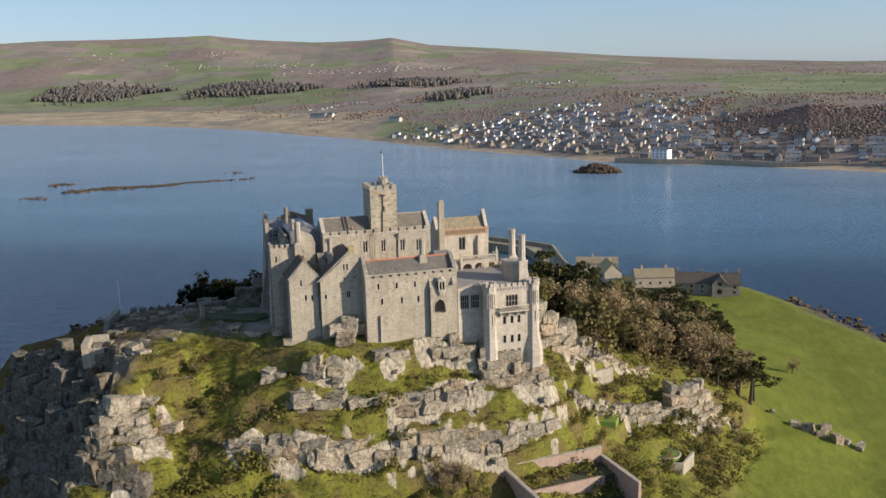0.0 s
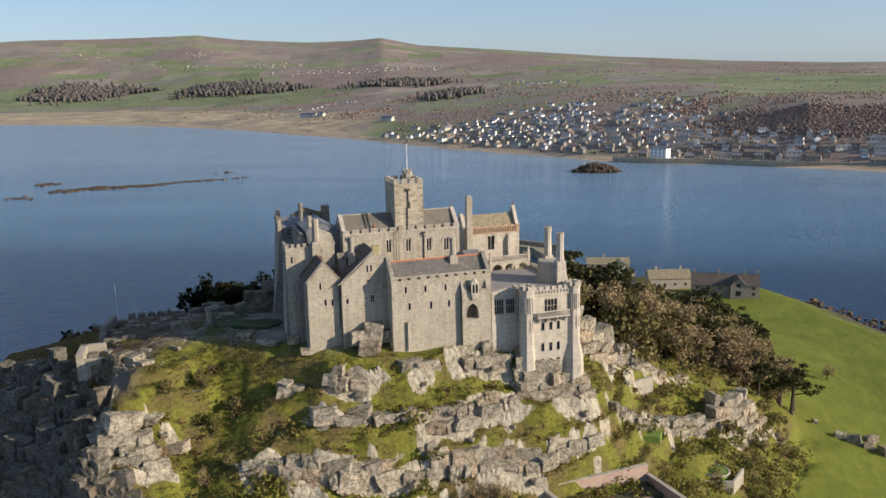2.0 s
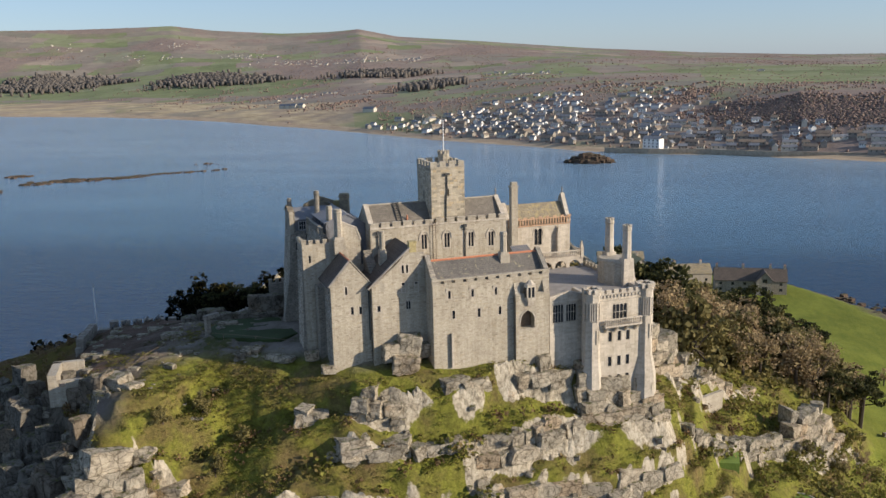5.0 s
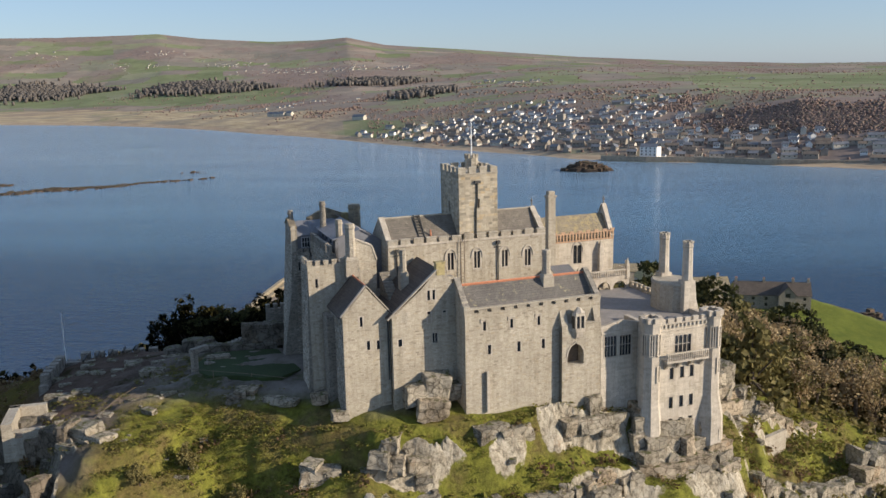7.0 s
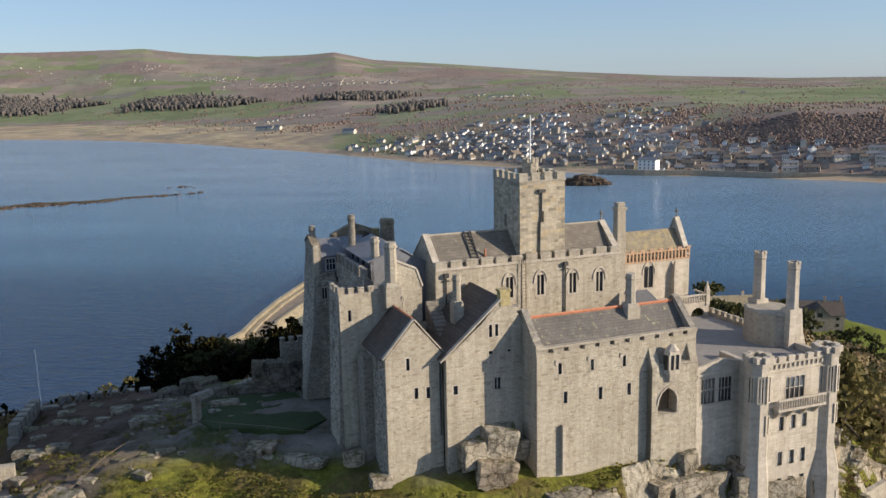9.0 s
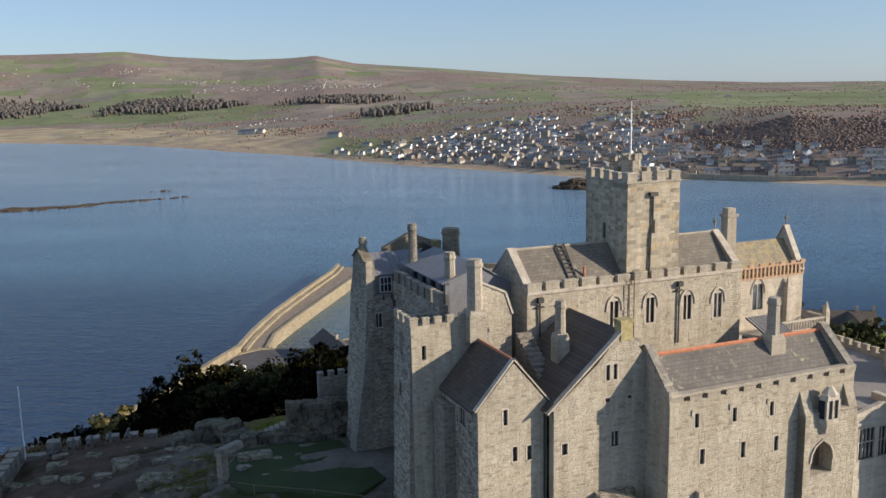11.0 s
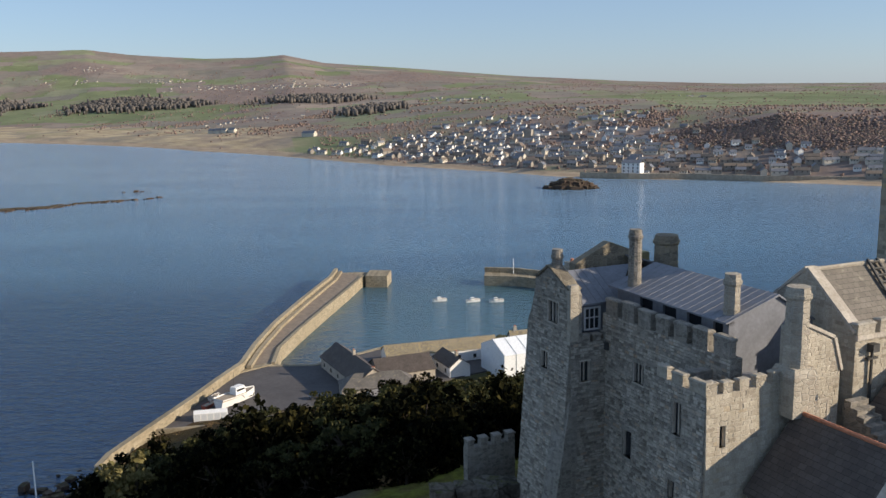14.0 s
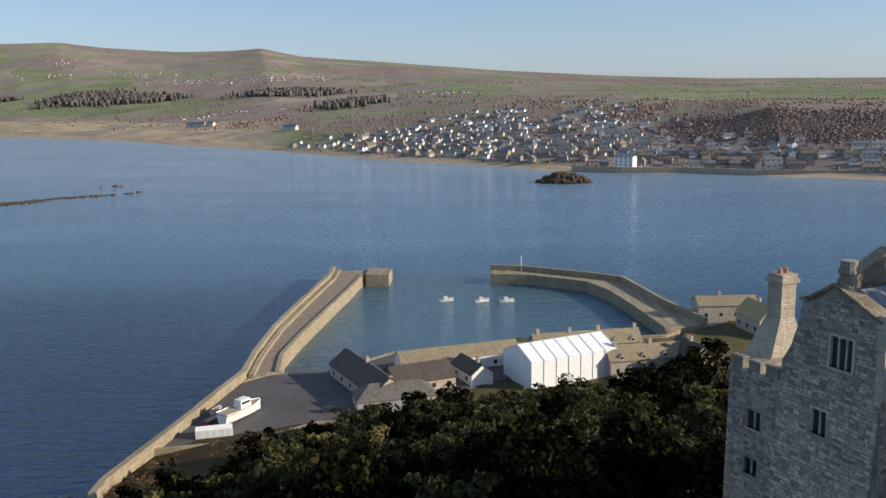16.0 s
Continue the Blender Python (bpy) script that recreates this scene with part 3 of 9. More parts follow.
# granite outcrops on the plan: foot line, height, grey or pale
OUTCROPS = [
    ([(-64.9, 172.8), (-60.6, 173.2), (-55.5, 176.7)], 3.3, "pale"),
    ([(-51.0, 179.4), (-46.0, 181.8)], 3.0, "pale"),
    ([(-39.5, 185.8), (-32.5, 190.4)], 4.6, "pale"),
    ([(-66.5, 167.6), (-57.1, 171.0), (-49.0, 175.2)], 2.4, "pale"),
    ([(-47.2, 174.6), (-38.0, 179.7), (-29.0, 186.4)], 5.0, "pale"),
    ([(-76.0, 160.0), (-66.6, 161.6), (-60.0, 163.6), (-47.9, 169.7)], 5.4, "pale"),
    ([(-49.0, 169.6), (-34.1, 177.2), (-24.8, 182.0), (-12.5, 191.5)], 4.6, "pale"),
    ([(-28.5, 188.0), (-21.1, 191.2), (-14.2, 195.8)], 10.5, "pale"),
    ([(-123.0, 177.6), (-115.0, 173.4), (-107.0, 170.0)], 5.0, "grey"),
    ([(-19.5, 210.5), (-14.2, 212.6), (-9.5, 219.5)], 14.0, "pale"),
    ([(-15.5, 216.0), (-8.0, 223.0), (-2.0, 231.0)], 8.0, "pale"),
    ([(-9.5, 201.5), (2.5, 212.5), (16.0, 227.0)], 3.3, "pale"),
    ([(15.9, 225.7), (22.5, 230.5), (29.0, 239.5)], 11.0, "pale"),
    ([(-6.0, 224.5), (3.0, 233.0), (10.0, 240.0)], 3.2, "pale"),
    ([(-104.0, 156.0), (-98.6, 151.4), (-92.3, 156.7)], 8.6, "pale"),
    ([(-96.0, 161.5), (-91.0, 161.0)], 2.5, "pale"),
    ([(-74.6, 171.3), (-70.4, 171.8)], 2.2, "pale"),
    ([(-88.5, 183.4), (-80.5, 182.6)], 1.4, "pale"),
    ([(-112.0, 172.6), (-106.0, 170.0), (-101.0, 168.8)], 1.9, "pale"),
    ([(-146.0, 178.0), (-127.0, 169.7), (-108.0, 162.0)], 9.0, "grey"),
    ([(-137.0, 166.0), (-116.0, 156.8), (-104.5, 152.4)], 9.5, "grey"),
    ([(-126.0, 156.0), (-110.0, 148.3), (-97.0, 146.6), (-90.5, 147.6)], 10.0, "grey"),
    ([(-150.0, 190.0), (-138.0, 183.5), (-124.0, 177.5)], 6.5, "grey"),
]
CRAGS = [(x0 + (x1 - x0) * t, y0 + (y1 - y0) * t, 1.2 + 0.24 * h) for line, h, _ in OUTCROPS for (x0, y0), (x1, y1) in zip(line, line[1:]) for t in (0.0, 0.34, 0.67, 1.0)]


def crags(px, py):
    """How far inside a crag a place lies (1 in its middle, below 0 outside), and the crag's lift."""
    wx, wy = px + fbm(px / 7, py / 7, 71) * 6, py + fbm(px / 6, py / 6, 72) * 4
    best, lift = np.full(px.shape, -1.0), np.zeros(px.shape)
    for x, y, r in CRAGS:
        f = 1 - np.hypot((wx - x) / 1.3, (wy - y) / 0.75) / (r * 1.0)
        lift = np.maximum(lift, np.clip(f * 5, 0, 1) * r * 0.22)
        best = np.maximum(best, f)
    return best, lift


def land(px, py):
    """The ground as built: grass slopes with crags of jointed granite. Also gives how bare it is."""
    px, py = np.asarray(px, float), np.asarray(py, float)
    z = land_smooth(px, py)
    e = 1.5
    sx = (land_smooth(px + e, py) - land_smooth(px - e, py)) / (2 * e)
    sy = (land_smooth(px, py + e) - land_smooth(px, py - e)) / (2 * e)
    slope = np.hypot(sx, sy)
    ledge = 6.5
    w = z + fbm(px / 17, py / 17, 11) * 17
    q = (w / ledge) - np.floor(w / ledge)
    steep = np.clip((slope - 0.45) / 0.5, 0, 1)
    rise = np.clip((q - 0.45) / 0.4, 0, 1)
    stepped = z + (rise - q) * ledge * 0.8 * steep
    in_crag, lift = crags(px, py)
    west = np.clip((-100 - px) / 5, 0, 1) * np.clip((184 - py) / 8, 0, 1)
    band = np.clip((q - 0.36) * 9, 0, 1) * np.clip((0.95 - q) * 12, 0, 1)
    slope_green = np.clip(1 - np.hypot((px + 85) / 15, (py - 166) / 16), 0, 1)
    bare = np.clip(-0.42 + in_crag * 2.0 + (band - 0.55) * 1.3 * steep + fbm(px / 6, py / 6, 8) * 2.2 + west * (1.3 + fbm(px / 9, py / 9, 19)) - slope_green * 0.8, 0, 1)
    bare = bare * np.clip((z - 6) / 6, 0, 1) * np.clip((slope - 0.3) * 4, 0, 1) * np.clip((58.5 - z) / 2, 0, 1) * np.clip((262 - py) / 20, 0, 1)
    v1, j1, t1 = joints(px, py, 0.35, 5.0, 2.9, 2)
    v2, j2, t2 = joints(px, py, 0.5, 2.2, 1.5, 4)
    rock = stepped + lift + (v1 - 0.4) * 0.9 + t1 * 0.3 + (v2 - 0.5) * 0.45 + t2 * 0.3 - np.clip(0.25 - j1, 0, 1) * 2.0 + fbm(px / 1.3, py / 1.3, 9) * 0.5
    soft = stepped + lift * 0.6 + fbm(px / 7, py / 7, 5) * 2.2 * np.clip(slope * 2, 0.15, 1) + fbm(px / 2.2, py / 2.2, 6) * 0.9 * np.clip(slope * 2.5, 0.1, 1)
    out = soft * (1 - bare) + rock * bare
    shelf = np.clip((z - 56.5) / 2.5, 0, 1)
    court = np.clip((z - 53.5) / 2, 0, 1) * np.clip((-84 - px) / 6, 0, 1)
    v3, j3, t3 = joints(px, py, 0.5, 3.2, 1.2, 7)
    shore = np.clip(1 - np.abs(z - 0.8) / 1.8, 0, 1)
    out = out + shore * (vnoise(px / 2.2, py / 2.2, 31) - 0.5) * 1.8
    return out * (1 - shelf) + (z + fbm(px / 5, py / 5, 6) * 0.4) * shelf + court * (v3 - 0.5) * 0.8, bare


def ground_z(x, y):
    return float(land(np.array([x]), np.array([y]))[0][0])


def sheet(name, xs, ys, heights, mat, smooth=True, attr=None):
    nx, ny = len(xs), len(ys)
    gx, gy = np.meshgrid(xs, ys)
    co = np.stack([gx, gy, heights], -1).reshape(-1, 3)
    i = np.arange(nx * ny).reshape(ny, nx)
    quads = np.stack([i[:-1, :-1], i[:-1, 1:], i[1:, 1:], i[1:, :-1]], -1).reshape(-1, 4)
    me = bpy.data.meshes.new(name)
    me.vertices.add(len(co))
    me.vertices.foreach_set("co", co.ravel())
    me.loops.add(quads.size)
    me.loops.foreach_set("vertex_index", quads.ravel())
    me.polygons.add(len(quads))
    me.polygons.foreach_set("loop_start", np.arange(len(quads)) * 4)
    me.polygons.foreach_set("loop_total", np.full(len(quads), 4))
    me.polygons.foreach_set("use_smooth", np.full(len(quads), smooth))
    if attr is not None:
        rough = attr.ravel()[quads].mean(axis=1) > 0.45
        me.polygons.foreach_set("use_smooth", ~rough)
        a = me.attributes.new("bare", "FLOAT", "POINT")
        a.data.foreach_set("value", attr.ravel())
    me.update()
    me.validate()
    me.materials.append(mat)
    return new(name, me)


def ground_material():
    m, nt, bs = mat_new("island_ground")
    pos = coords(nt, 1.0)
    at = nt.nodes.new("ShaderNodeAttribute")
    at.attribute_name = "bare"
    g1 = ramp(nt, noise_fac(nt, pos, 0.11, 5, 0.65), [(0.30, (0.080, 0.082, 0.020)), (0.45, (0.180, 0.182, 0.032)), (0.57, (0.150, 0.125, 0.042)), (0.72, (0.165, 0.112, 0.056))])
    g2 = ramp(nt, noise_fac(nt, pos, 1.4, 6, 0.7), [(0.25, (0.45, 0.45, 0.45)), (0.75, (1.45, 1.45, 1.4))])
    grass = mix(nt, 1.0, g1, g2, "MULTIPLY")
    sp = nt.nodes.new("ShaderNodeSeparateXYZ")
    nt.links.new(pos, sp.inputs[0])
    low = node(nt, "MapRange")
    low.inputs[1].default_value, low.inputs[2].default_value, low.inputs[3].default_value, low.inputs[4].default_value = 9.0, 15.0, 1.0, 0.0
    nt.links.new(sp.outputs[2], low.inputs[0])
    lawn = ramp(nt, noise_fac(nt, pos, 0.05, 5, 0.6), [(0.3, (0.145, 0.17, 0.026)), (0.7, (0.205, 0.235, 0.038))])
    lawn = mix(nt, 1.0, lawn, ramp(nt, noise_fac(nt, coords(nt, (0.35, 0.12, 1)), 1.0, 6, 0.7), [(0.3, (0.72, 0.76, 0.7)), (0.7, (1.15, 1.08, 1.05))]), "MULTIPLY")
    lawn = mix(nt, 1.0, lawn, ramp(nt, noise_fac(nt, pos, 2.0, 4, 0.6), [(0.3, (0.85,) * 3), (0.7, (1.1,) * 3)]), "MULTIPLY")
    east = node(nt, "MapRange")
    east.inputs[1].default_value, east.inputs[2].default_value = 18.0, 34.0
    nt.links.new(sp.outputs[0], east.inputs[0])
    rough_low = ramp(nt, noise_fac(nt, pos, 0.09, 6, 0.7), [(0.3, (0.055, 0.050, 0.028)), (0.5, (0.10, 0.095, 0.040)), (0.7, (0.14, 0.105, 0.065))])
    lawn = mix(nt, east.outputs[0], rough_low, lawn)
    grass = mix(nt, low.outputs[0], grass, lawn)
    high = node(nt, "MapRange")
    high.inputs[1].default_value, high.inputs[2].default_value = 55.2, 56.6
    nt.links.new(sp.outputs[2], high.inputs[0])
    worn = ramp(nt, noise_fac(nt, pos, 0.18, 6, 0.7), [(0.36, (0.075, 0.08, 0.032)), (0.46, (0.16, 0.142, 0.12)), (0.66, (0.25, 0.225, 0.20))])
    grass = mix(nt, high.outputs[0], grass, worn)
    plat = node(nt, "MapRange")
    plat.inputs[1].default_value, plat.inputs[2].default_value = 50.0, 52.0
    nt.links.new(sp.outputs[2], plat.inputs[0])
    plw = node(nt, "MapRange")
    plw.inputs[1].default_value, plw.inputs[2].default_value = -99.0, -104.0
    nt.links.new(sp.outputs[0], plw.inputs[0])
    pl2 = node(nt, "Math")
    pl2.operation = "MULTIPLY"
    nt.links.new(plat.outputs[0], pl2.inputs[0])
    nt.links.new(plw.outputs[0], pl2.inputs[1])
    grass = mix(nt, pl2.outputs[0], grass, worn)
    r1 = ramp(nt, noise_fac(nt, pos, 0.22, 6, 0.7), [(0.28, (0.22, 0.19, 0.145)), (0.45, (0.42, 0.37, 0.285)), (0.6, (0.52, 0.465, 0.37)), (0.75, (0.46, 0.32, 0.195))])
    r2 = ramp(nt, noise_fac(nt, coords(nt, (1.3, 1.3, 0.9)), 1.0, 7, 0.72), [(0.34, (0.42, 0.40, 0.37)), (0.54, (1.08, 1.08, 1.08))])
    rock = mix(nt, 1.0, r1, r2, "MULTIPLY")
    # the west crag's shade is multiplied into its rock colour
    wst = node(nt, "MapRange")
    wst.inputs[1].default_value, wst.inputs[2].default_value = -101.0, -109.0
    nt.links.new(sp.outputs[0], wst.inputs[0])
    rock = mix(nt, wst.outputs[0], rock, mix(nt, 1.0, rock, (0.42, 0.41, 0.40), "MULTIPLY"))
    vc = nt.nodes.new("ShaderNodeTexVoronoi")
    vc.feature = "DISTANCE_TO_EDGE"
    vc.inputs["Scale"].default_value = 1.0
    nt.links.new(coords(nt, (0.55, 0.55, 0.32)), vc.inputs["Vector"])
    crack = ramp(nt, vc.outputs["Distance"], [(0.0, (0.30, 0.28, 0.25)), (0.06, (1, 1, 1))])
    rock = mix(nt, 0.4, rock, crack, "MULTIPLY")
    # further west: more shade in the rock colour, browner heath in the grass
    west_shade_brown = node(nt, "MapRange")
    west_shade_brown.inputs[1].default_value, west_shade_brown.inputs[2].default_value = -98.0, -112.0
    nt.links.new(sp.outputs[0], west_shade_brown.inputs[0])
    rock = mix(nt, west_shade_brown.outputs[0], rock, mix(nt, 1.0, rock, (0.72, 0.72, 0.72), "MULTIPLY"))
    grass = mix(nt, west_shade_brown.outputs[0], grass, mix(nt, 1.0, grass, (0.62, 0.48, 0.42), "MULTIPLY"))
    edge = node(nt, "Math")
    edge.operation = "ADD"
    nt.links.new(at.outputs["Fac"], edge.inputs[0])
    sc = node(nt, "Math")
    sc.operation = "MULTIPLY_ADD"
    sc.inputs[1].default_value, sc.inputs[2].default_value = 0.9, -0.45
    nt.links.new(noise_fac(nt, pos, 0.8, 6, 0.75), sc.inputs[0])
    nt.links.new(sc.outputs[0], edge.inputs[1])
    fac = ramp(nt, edge.outputs[0], [(0.38, (0, 0, 0)), (0.52, (1, 1, 1))])
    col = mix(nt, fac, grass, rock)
    wet = node(nt, "MapRange")
    wet.inputs[1].default_value, wet.inputs[2].default_value, wet.inputs[3].default_value, wet.inputs[4].default_value = 1.2, 2.8, 1.0, 0.0
    nt.links.new(sp.outputs[2], wet.inputs[0])
    shore = ramp(nt, noise_fac(nt, pos, 0.5, 5, 0.7), [(0.3, (0.05, 0.045, 0.035)), (0.7, (0.16, 0.135, 0.10))])
    col = mix(nt, wet.outputs[0], col, shore)
    nt.links.new(col, bs.inputs["Base Color"])
    bs.inputs["Roughness"].default_value = 0.95
    bs.inputs["Specular IOR Level"].default_value = 0.15
    bump(nt, bs, noise_fac(nt, pos, 1.3, 7, 0.75), 0.85, 0.45)
    return m


def spaced(a, b, lo, hi, fine, coarse):
    out = [*np.arange(a, lo, coarse), *np.arange(lo, hi, fine), *np.arange(hi, b + coarse, coarse)]
    return np.array(out)


GROUND = ground_material()
gx = spaced(-240, 150, -142, 40, 0.44, 2.4)
gy = spaced(55, 500, 144, 250, 0.44, 2.4)
mx, my = np.meshgrid(gx, gy)
gz, gbare = land(mx, my)
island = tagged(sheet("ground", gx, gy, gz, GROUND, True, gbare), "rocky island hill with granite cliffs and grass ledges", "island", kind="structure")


# ---- the sea ----
def sea_material():
    m, nt, bs = mat_new("sea_water")
    pos = coords(nt, 1.0)
    big = ramp(nt, noise_fac(nt, coords(nt, (0.004, 0.014, 1)), 1.0, 6, 0.62), [(0.32, (0.85, 0.86, 0.88)), (0.68, (1.15, 1.13, 1.1))])
    sp = nt.nodes.new("ShaderNodeSeparateXYZ")
    nt.links.new(pos, sp.inputs[0])
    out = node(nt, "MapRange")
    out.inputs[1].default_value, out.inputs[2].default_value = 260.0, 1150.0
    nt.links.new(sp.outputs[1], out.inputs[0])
    # ramp along y puts sky reflection and haze into the colour, not water depth
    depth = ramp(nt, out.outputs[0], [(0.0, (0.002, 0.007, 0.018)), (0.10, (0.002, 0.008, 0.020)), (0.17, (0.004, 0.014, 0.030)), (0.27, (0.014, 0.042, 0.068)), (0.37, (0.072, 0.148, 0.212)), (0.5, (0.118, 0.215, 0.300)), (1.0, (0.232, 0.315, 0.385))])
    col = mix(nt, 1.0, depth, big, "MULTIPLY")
    off = nt.nodes.new("ShaderNodeVectorMath")
    off.operation = "DISTANCE"
    off.inputs[1].default_value = (-95, 496, 0)
    nt.links.new(pos, off.inputs[0])
    shoal = node(nt, "MapRange")
    shoal.inputs[1].default_value, shoal.inputs[2].default_value, shoal.inputs[3].default_value, shoal.inputs[4].default_value = 45.0, 110.0, 1.0, 0.0
    nt.links.new(off.outputs["Value"], shoal.inputs[0])
    col = mix(nt, shoal.outputs[0], col, (0.070, 0.130, 0.138))
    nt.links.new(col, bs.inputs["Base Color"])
    bs.inputs["Roughness"].default_value = 0.15
    bs.inputs["IOR"].default_value = 2.4
    bs.inputs["Specular Tint"].default_value = (0.42, 0.66, 1.0, 1)
    w1 = noise_fac(nt, coords(nt, (0.05, 0.16, 1)), 1.0, 3, 0.5)
    w2 = noise_fac(nt, coords(nt, (0.16, 0.42, 1)), 1.0, 2, 0.5)
    ad = node(nt, "Math")
    ad.operation = "MULTIPLY_ADD"
    ad.inputs[1].default_value = 1.1
    nt.links.new(w2, ad.inputs[0])
    nt.links.new(w1, ad.inputs[2])
    w3 = noise_fac(nt, coords(nt, (0.6, 1.4, 1)), 1.0, 1, 0.5)
    ad2 = node(nt, "Math")
    ad2.operation = "MULTIPLY_ADD"
    ad2.inputs[1].default_value = 0.6
    nt.links.new(w3, ad2.inputs[0])
    nt.links.new(ad.outputs[0], ad2.inputs[2])
    bump(nt, bs, ad2.outputs[0], 0.9, 0.9)
    return m


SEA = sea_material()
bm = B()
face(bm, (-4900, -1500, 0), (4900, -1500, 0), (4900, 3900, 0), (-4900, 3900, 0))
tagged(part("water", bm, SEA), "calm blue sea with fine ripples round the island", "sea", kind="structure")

# ---- the mainland: a bay; BEAR is the bearing x/y from the south, then the shore's distance and the skyline's height ----
BEAR = [-0.95, -0.75, -0.675, -0.562, -0.488, -0.417, -0.364, -0.313, -0.246, -0.181, -0.162, -0.099, -0.030, 0.039, 0.115, 0.202, 0.275, 0.65]
SHORE_R = [3000, 2600, 2440, 2240, 2060, 1872, 1705, 1592, 1428, 1292, 1266, 1196, 1108, 1066, 1060, 1032, 1014, 960]
SKY_BEAR = [-0.95, -0.745, -0.68, -0.592, -0.53, -0.469, -0.42, -0.338, -0.285, -0.249, -0.206, -0.117, 0.005, 0.122, 0.235, 0.65]
SKY_Z = [279, 287, 298, 300, 307, 315, 291, 271, 275, 287, 246, 215, 165, 130, 108, 89]
FAR_R = 4840.0
# heights inland of the shore: one row a bearing
COL_BEAR = [-0.95, -0.60, -0.35, -0.20, -0.10, 0.0, 0.10, 0.20, 0.65]
COL_D = [0, 30, 100, 200, 400, 800]
COL_Z = np.array([
    (0, 3, 6, 8, 12, 18), (0, 3, 7, 9, 12, 17), (0, 3, 7, 12, 18, 26), (0, 4, 10, 20, 32, 42), (0, 5, 12, 24, 42, 56),
    (0, 5, 14, 28, 52, 64), (0, 5, 18, 36, 58, 66), (0, 6, 26, 58, 66, 64), (0, 6, 30, 60, 62, 62)], float)


def coast(x):
    """The shore's y at a given x."""
    pts = sorted((b * r / math.hypot(1, b), r / math.hypot(1, b)) for b, r in zip(BEAR, SHORE_R))
    return np.interp(x, [p[0] for p in pts], [p[1] for p in pts])


def inland(x, y):
    """Bearing and distance from the shore."""
    x, y = np.asarray(x, float), np.asarray(y, float)
    bear, r = x / np.maximum(y, 300), np.hypot(x, y)
    rc = np.interp(bear, BEAR, SHORE_R)
    return bear, r - rc + fbm(x / 60, y / 60, 14, 3) * 14, rc


def mainland_z(x, y):
    x, y = np.asarray(x, float), np.asarray(y, float)
    bear, d, rc = inland(x, y)
    z = np.zeros(np.shape(d))
    sky_z = np.interp(bear, SKY_BEAR, SKY_Z)
    for k, cb in enumerate(COL_BEAR):
        knots = np.where(np.arange(len(COL_BEAR)) == k, 1.0, 0.0)
        z = z + np.interp(bear, COL_BEAR, knots) * np.interp(d, COL_D, COL_Z[k])
    f = np.clip((d - 800) / (FAR_R - rc - 800), 0, 1)
    z = np.where(d > 800, z + (sky_z - z) * f ** 1.35, z)
    roll = np.clip((d - 250) / 1000, 0, 1) * np.clip((1.0 - f) * 4, 0.05, 1)
    z = z + fbm(x / 420, y / 420, 40, 4) * 34 * roll * np.clip(1.2 - bear * 2.5, 0.45, 1) + fbm(x / 150, y / 150, 44, 3) * 8 * roll
    return np.where(d < 0, np.maximum(d * 0.05, -4), z)


def parcels(x, y):
    """Fields on a warped grid: a value for each field, and the distance to its hedge."""
    wx, wy = x + fbm(x / 420, y / 420, 81) * 190, y + fbm(x / 420, y / 420, 83) * 190
    u, v = (wx * 0.96 + wy * 0.28) / 150, (-wx * 0.28 + wy * 0.96) / 125
    iv = np.floor(v)
    u = u + hash2(iv, iv * 0 + 5, 7)
    iu = np.floor(u)
    fu, fv_ = u - iu, v - iv
    return hash2(iu, iv, 12), np.minimum(np.minimum(fu, 1 - fu) * 150, np.minimum(fv_, 1 - fv_) * 125)


def land_use(x, y):
    """Field tone, scrub and sand at a place."""
    bear, d, _ = inland(x, y)
    crop, hedge = parcels(x, y)
    patch = fbm(x / 260, y / 260, 63, 5)
    fine = fbm(x / 40, y / 60, 66, 4)
    green = np.clip((bear - 0.07) * 12, 0, 1) * np.clip((d - 240) / 60, 0, 1) * np.clip((2000 - d) / 500, 0, 1) + np.clip((-0.22 - bear) * 9, 0, 1) * np.clip((d - 800) / 80, 0, 1) * np.clip((1500 - d) / 250, 0, 1)
    crop = np.where(np.clip(green, 0, 1) > 0.5, crop * 0.34, crop)
    hill = np.clip((bear - 0.085) * 40, 0, 1) * np.clip((d - 120) / 40, 0, 1) * np.clip((290 - d) / 50, 0, 1)
    behind = np.clip((bear + 0.42) * 9, 0, 1) * np.clip((0.07 - bear) * 14, 0, 1) * np.clip((d - 180) / 100, 0, 1) * np.clip((1150 - d) / 300, 0, 1)
    scrub = np.clip((patch - 0.05) * 7 + 0.25 + hill * 1.2 + behind * 0.75 - np.clip(green, 0, 1) * 1.3 + fine * 0.9, 0, 1)
    meadow = np.exp(-((bear + 0.235) / 0.035) ** 2) * np.clip((330 - np.abs(d - 130) * 2.2) / 130, 0, 1)
    scrub = np.clip(scrub - meadow * 1.5, 0, 1)
    crop = np.where(meadow > 0.4, 0.12, crop)
    town = np.clip((bear + 0.24) * 14, 0, 1) * np.clip((d - 14) / 14, 0, 1) * np.clip((470 - d) / 90, 0, 1)
    scrub = np.maximum(scrub, town * np.clip(0.7 + fine * 1.6, 0, 1) * (1 - np.clip(meadow, 0, 1)))
    dune = np.clip((-0.235 - bear) * 14, 0, 1) * np.clip((560 - d + patch * 500 + fine * 160) / 70, 0, 1) * np.clip((d - 26) / 18, 0, 1)
    beach = np.clip((26 + 26 * np.clip((-0.1 - bear) * 5, 0, 1) - d) / 8, 0, 1)
    return crop, scrub, dune * np.clip(0.72 + fine * 2.2, 0.15, 1), beach, hedge


